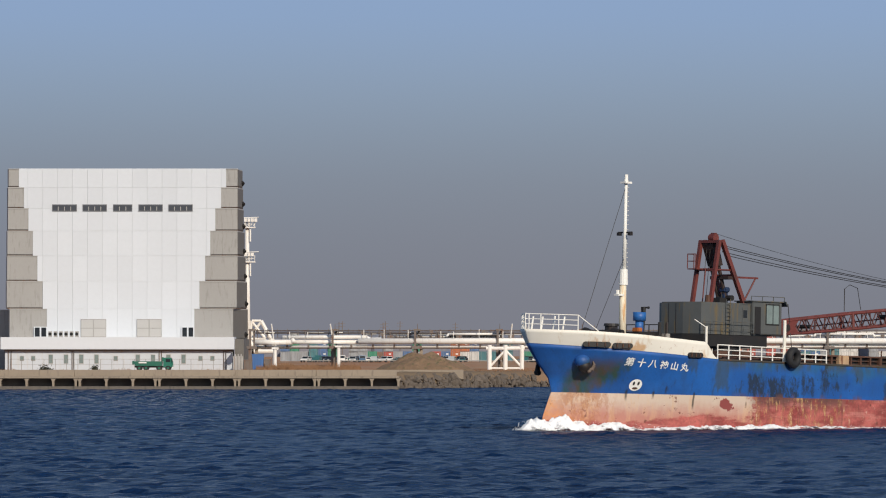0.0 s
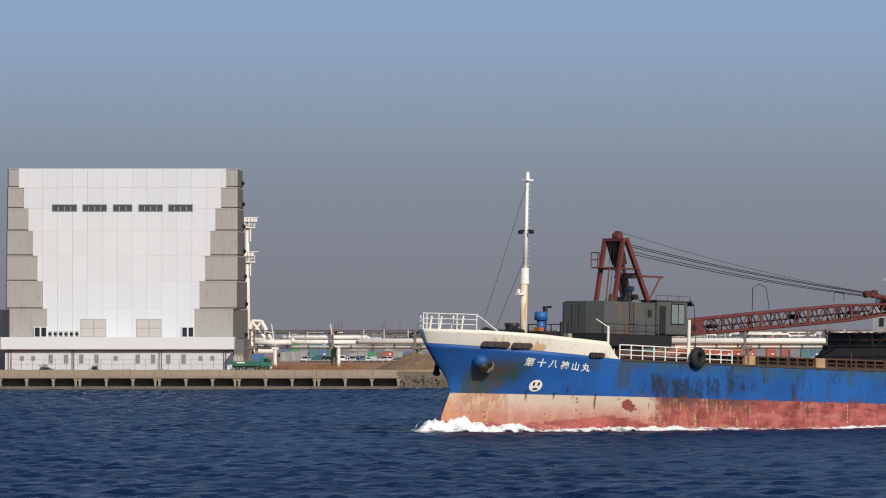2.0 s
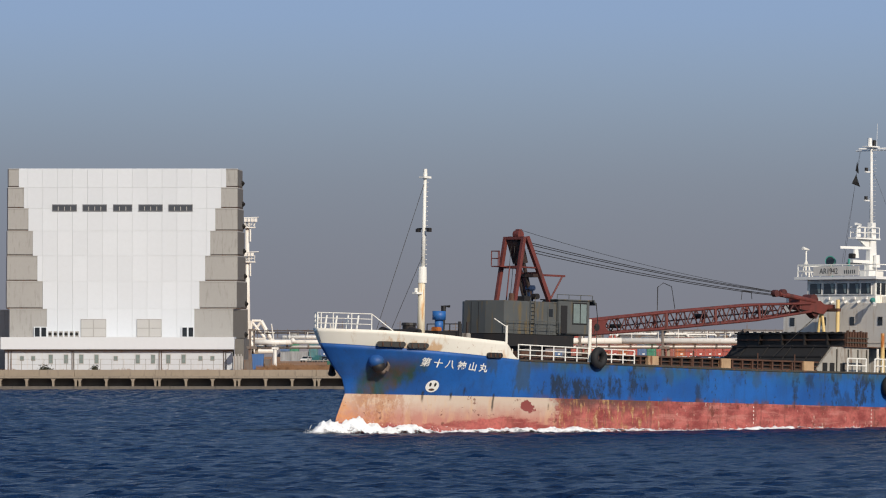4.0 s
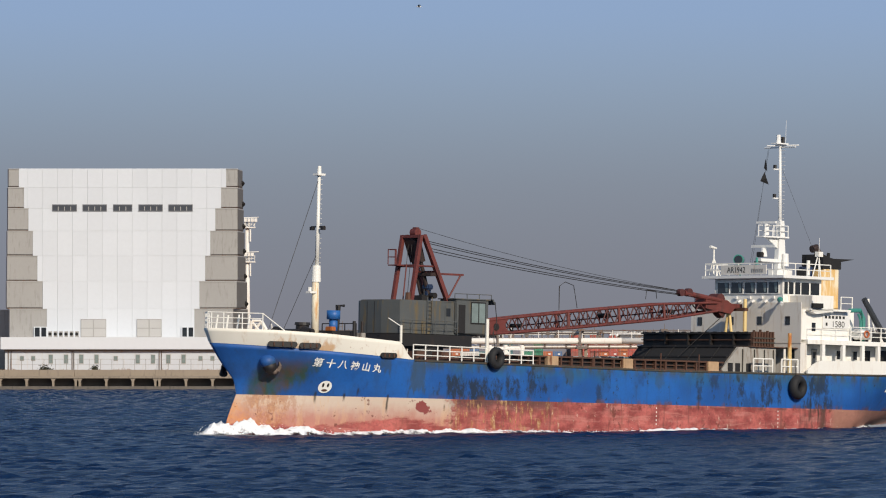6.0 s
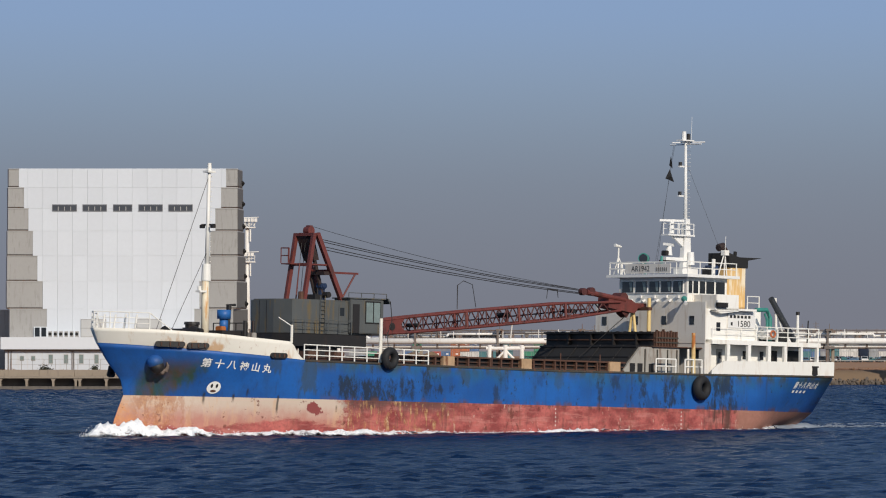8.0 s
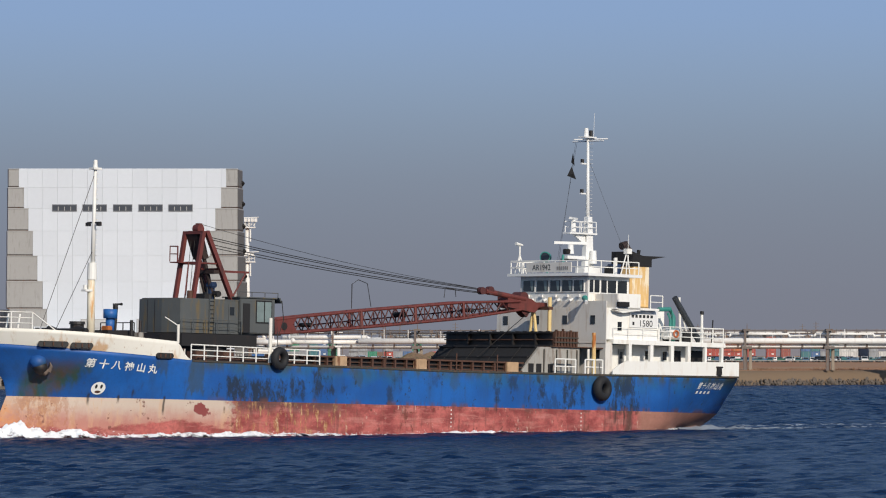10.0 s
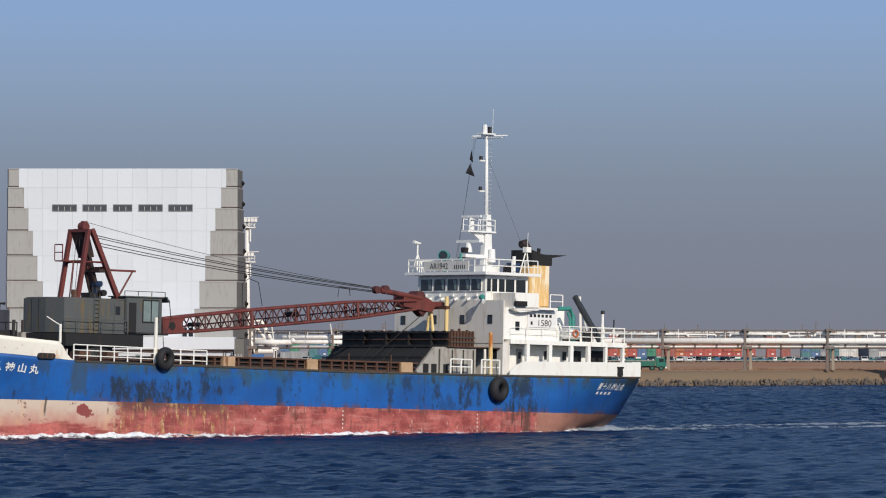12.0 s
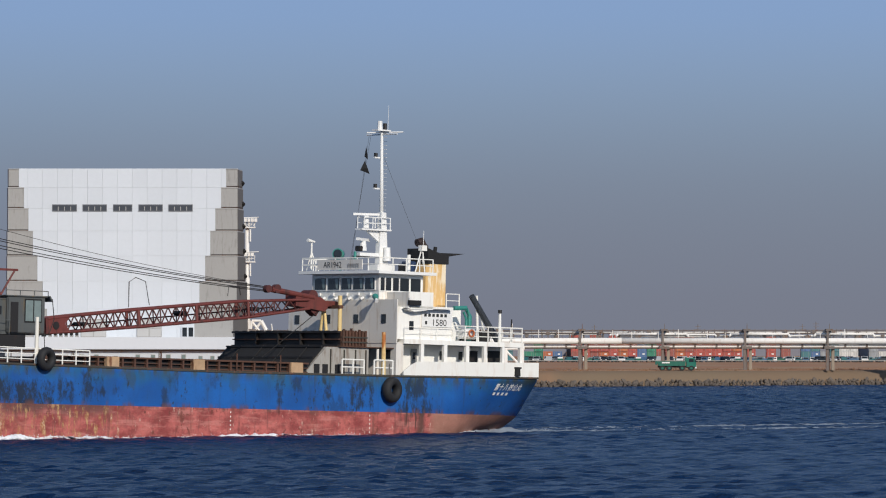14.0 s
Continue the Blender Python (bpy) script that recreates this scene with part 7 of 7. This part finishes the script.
# ---------------------------------------------------------------- gull
def gull():
    g = tagged(new("gull"), "dark-winged pale gull in flight", "bird")
    body = bmesh.new()
    ball(body, (0, 0, 0), 0.09, 2, (2.6, 1, 0.9))
    ball(body, (0.25, 0, 0.04), 0.06, 2)
    smooth(part("body", body, CLEAN_WHITE, g))
    part("tail", pr([(-0.2, -0.03), (-0.42, -0.09), (-0.42, 0.09), (-0.2, 0.03)], "z", -0.01, 0.01), CLEAN_WHITE, g)
    part("beak", tb((0.3, 0, 0.035), (0.37, 0, 0.03), 0.02, 0.005), ORANGE, g)
    wings = []
    for s in (1, -1):
        bm = bmesh.new()
        prism(bm, [(0.12, 0.0), (0.16, s * 0.3), (-0.02, s * 0.68), (-0.1, s * 0.66), (-0.04, s * 0.3), (-0.12, 0.0)], "z", -0.008, 0.012)
        wings.append((part("wing", bm, GREY_HOUSE, g), s))
    return g, wings


bird, bird_wings = gull()


# ---------------------------------------------------------------- bow wave and wake
def foam_material():
    n = Nodes("sea_foam")
    f = n.noise(2.2, 6, 0.7)
    c = n.mix(n.step(f, 0.38, 0.56), (0.78, 0.81, 0.83), (0.94, 0.94, 0.93))
    n.bump(n.noise(3, 6, 0.75), 0.6, 0.12)
    return torn(n, c, 1.0)


def torn(n, color, most):
    """Foam with holes: thick where the strip's own density is high, broken towards its edges."""
    d = n.add("ShaderNodeAttribute")
    d.attribute_name = "foam_cover"
    lace = n.noise(1.0, 8, 0.72, n.scaled((1.5, 1.0, 2.0)))
    v = n.math("MULTIPLY_ADD", n.math("ADD", d.outputs["Fac"], -0.5), 0.62, lace)
    n.plug(n.bsdf.inputs["Alpha"], n.math("MULTIPLY", n.step(v, 0.47, 0.62), most))
    return n.done(color, 0.7, 0.0, 0.3)


def wake_material():
    n = Nodes("thin_wake_foam")
    return torn(n, n.mix(n.noise(1.5, 5), (0.4, 0.47, 0.54), (0.6, 0.65, 0.69)), 0.42)


FOAM, WAKE = foam_material(), wake_material()


def foam_strip(name, line, label, nu, nv, seed, spray=0):
    """A torn crest of foam: line(u) gives its middle, half width and height; its edges dip under the water."""
    bm = bmesh.new()
    density = bm.verts.layers.float.new("foam_cover")
    rows = []
    for i in range(nu + 1):
        u = i / nu
        c, side, w, h, thick = line(u)
        row = []
        for j in range(nv + 1):
            v = -1 + 2 * j / nv
            p = c + side * (w * v)
            a = noise.noise(Vector((p.x * 0.55, p.y * 0.55, seed)))
            b = noise.noise(Vector((p.x * 2.3, p.y * 1.2, seed + 5)))
            d = noise.noise(Vector((p.x * 7.3, p.y * 3.5, seed + 9)))
            prof = max(0.0, 1 - v * v)
            z = h * prof * (0.74 + 0.45 * a + 0.3 * b + 0.2 * d) - 0.16 + c.z
            row.append(bm.verts.new((p.x, p.y, z)))
            row[-1][density] = thick * prof ** 0.6
        rows.append(row)
    for a, b in zip(rows, rows[1:]):
        for j in range(nv):
            bm.faces.new((a[j], a[j + 1], b[j + 1], b[j]))
    rng = random.Random(int(seed * 10))
    for _ in range(spray):
        u = rng.random() ** 1.8
        c, side, w, h, _ = line(u)
        p = c + side * (w * rng.gauss(0, 0.55)) + Vector((rng.gauss(0, 0.25), 0, 0))
        p.z = c.z + abs(rng.gauss(0.2, 0.25)) * h
        r = rng.uniform(0.012, 0.04)
        tip = [bm.verts.new(p + Vector(d) * r) for d in ((1.4, 0, 0), (-1.4, 0, 0), (0, 1, 0), (0, -1, 0), (0, 0, 1), (0, 0, -1))]
        for v in tip:
            v[density] = 1.0
        for a, b, d in ((0, 2, 4), (2, 1, 4), (1, 3, 4), (3, 0, 4), (2, 0, 5), (1, 2, 5), (3, 1, 5), (0, 3, 5)):
            bm.faces.new((tip[a], tip[b], tip[d]))
    ob = smooth(part(name, bm, WAKE if name == "wake" else FOAM))
    return tagged(ob, label, "foam")


def waterline(u, x0, x1, s, off):
    x = x0 + (x1 - x0) * u
    z = -x * math.sin(radians(TRIM))
    return Vector((x, s * (half(min(x, stem_x(z) - 0.01), z) + off), 0.0))


def bow_line(s):
    def line(u):
        c = waterline(u, 38.6, 4.0, s, 0.1 + 1.1 * u)
        h = float(np.interp(u, (0, 0.03, 0.08, 0.16, 0.3, 0.5, 0.75, 1), (0.45, 1.0, 1.3, 0.85, 0.5, 0.62, 0.42, 0.15)))
        w = float(np.interp(u, (0, 0.05, 0.3, 1), (0.7, 1.4, 1.2, 1.0)))
        d = float(np.interp(u, (0, 0.04, 0.12, 0.2, 0.3, 0.42, 0.55, 0.65, 0.85, 1), (0.65, 1.0, 0.95, 0.78, 0.72, 0.78, 1.0, 0.65, 0.7, 0.4)))
        return c, Vector((0, 1, 0)), w, h, d
    return line


def aft_line(u):
    c = waterline(u, 4.0, -27.0, 1, 0.4)
    return c, Vector((0, 1, 0)), 0.7, float(np.interp(u, (0, 0.15, 0.3, 0.6, 0.85, 1), (0.24, 0.5, 0.4, 0.24, 0.28, 0.45))), float(np.interp(u, (0, 0.1, 0.2, 0.32, 0.5, 0.7, 0.9, 1), (0.7, 1.05, 0.9, 0.5, 0.6, 0.45, 0.6, 1.0)))


def wake_line(s):
    def line(u):
        x = -26.0 - 110 * u
        return Vector((x, s * (4.3 + 6 * u), 0.0)), Vector((0, 1, 0)), 1.2 + 2.2 * u, float(np.interp(u, (0, 0.03, 0.08, 0.3, 1), (0.5, 0.55, 0.36, 0.33, 0.31))), float(np.interp(u, (0, 0.02, 0.06, 0.14, 0.3, 0.42, 0.6, 1), (1.2, 1.15, 0.75, 0.5, 0.6, 0.75, 0.6, 0.55)))
    return line


def stern_line(u):
    return Vector((-27.5 - 9 * u, 0.0, 0.0)), Vector((0, 1, 0)), 4.0, float(np.interp(u, (0, 0.3, 1), (0.2, 0.45, 0.1))), float(np.interp(u, (0, 0.3, 1), (0.8, 0.9, 0.4)))


foam = [
    foam_strip("bow_wave", bow_line(1), "white breaking bow wave along the hull", 420, 34, 1.0, 1500),
    foam_strip("bow_wave", bow_line(-1), "white breaking bow wave along the hull", 160, 16, 2.0, 300),
    foam_strip("side_foam", aft_line, "thin broken foam along the waterline", 320, 8, 3.0, 250),
    foam_strip("wake", wake_line(1), "broken white streak of the wake", 520, 14, 4.0, 200),
    foam_strip("wake", wake_line(-1), "broken white streak of the wake", 520, 14, 5.0, 100),
    foam_strip("stern_wash", stern_line, "churned white water under the stern", 60, 40, 6.0, 200),
]


# ---------------------------------------------------------------- all that moves
def motions():
    a = radians(COURSE)
    times = (0, 2, 4, 6, 8, 10, 12, 14)

    def at(t):
        d = SPEED * t + 0.00445 * (t - 7) ** 2
        return 34.5 + d * math.cos(a), 444.1 + d * math.sin(a)
    walk(ship, [(t, pose(*at(t), 0, 0, -TRIM, HEADING)) for t in times])
    for o in foam:
        walk(o, [(t, pose(*at(t), 0.03 * math.sin(t * 1.7), 0, 0, HEADING)) for t in times])
    for (o, (x, y, z)), rate, when in zip(scanners, (150, 120), (11.1, 10.85)):
        walk(o, [(i * 0.2, pose(x, y, z, 0, 0, 47.65 - rate * (i * 0.2 - when))) for i in range(71)])
    # the sea drifts with the breeze
    walk(water, [(t, pose(-0.25 * t, -0.55 * t, 0)) for t in times])
    # the truck drives to the right and slows down
    rows = ((0, 272), (1.5, 402), (3, 532), (5, 698), (7, 847), (9, 982), (10.5, 1070), (11.5, 1124), (12, 1144), (12.6, 1168), (13, 1178), (13.5, 1189), (14, 1197))
    Y = 914.0
    walk(truck, [(t, pose((p - 784) / 9800 * Y, Y, 2.56)) for t, p in rows])
    grid = [i / 15 for i in range(211)]
    ts, xs = [r[0] for r in rows], [(r[1] - 784) / 9800 * Y for r in rows]
    for w, x, y in truck_wheels:
        walk(w, [(t, pose(x, y, 0.5, 0, math.degrees(float(np.interp(t, ts, xs)) / 0.5), 0)) for t in grid])
    # the gull crosses high above the building
    Yb = 640.0
    k = Yb / 9800
    fly = ((0, 3450), (5.5, 965), (6.3, 603), (6.5, 507), (7.0, 268), (7.3, 125), (7.5, 30), (8.2, -305), (14, -3100))
    hts = ((0, 60), (5.5, 11), (6.3, 15), (6.5, 22), (7.0, 15), (7.3, 22), (7.5, 20), (8.2, 24), (14, 60))
    walk(bird, [(t, pose((p - 784) * k, Yb, 6.3 + (616 - h) * k, 0, 0, 172)) for (t, p), (_, h) in zip(fly, hts)])
    for w, s in bird_wings:
        walk(w, [(i * 0.1, pose(0, 0, 0, s * 38 * math.sin(i * 0.1 * 2 * math.pi * 2.5 + 0.6))) for i in range(141)])


motions()
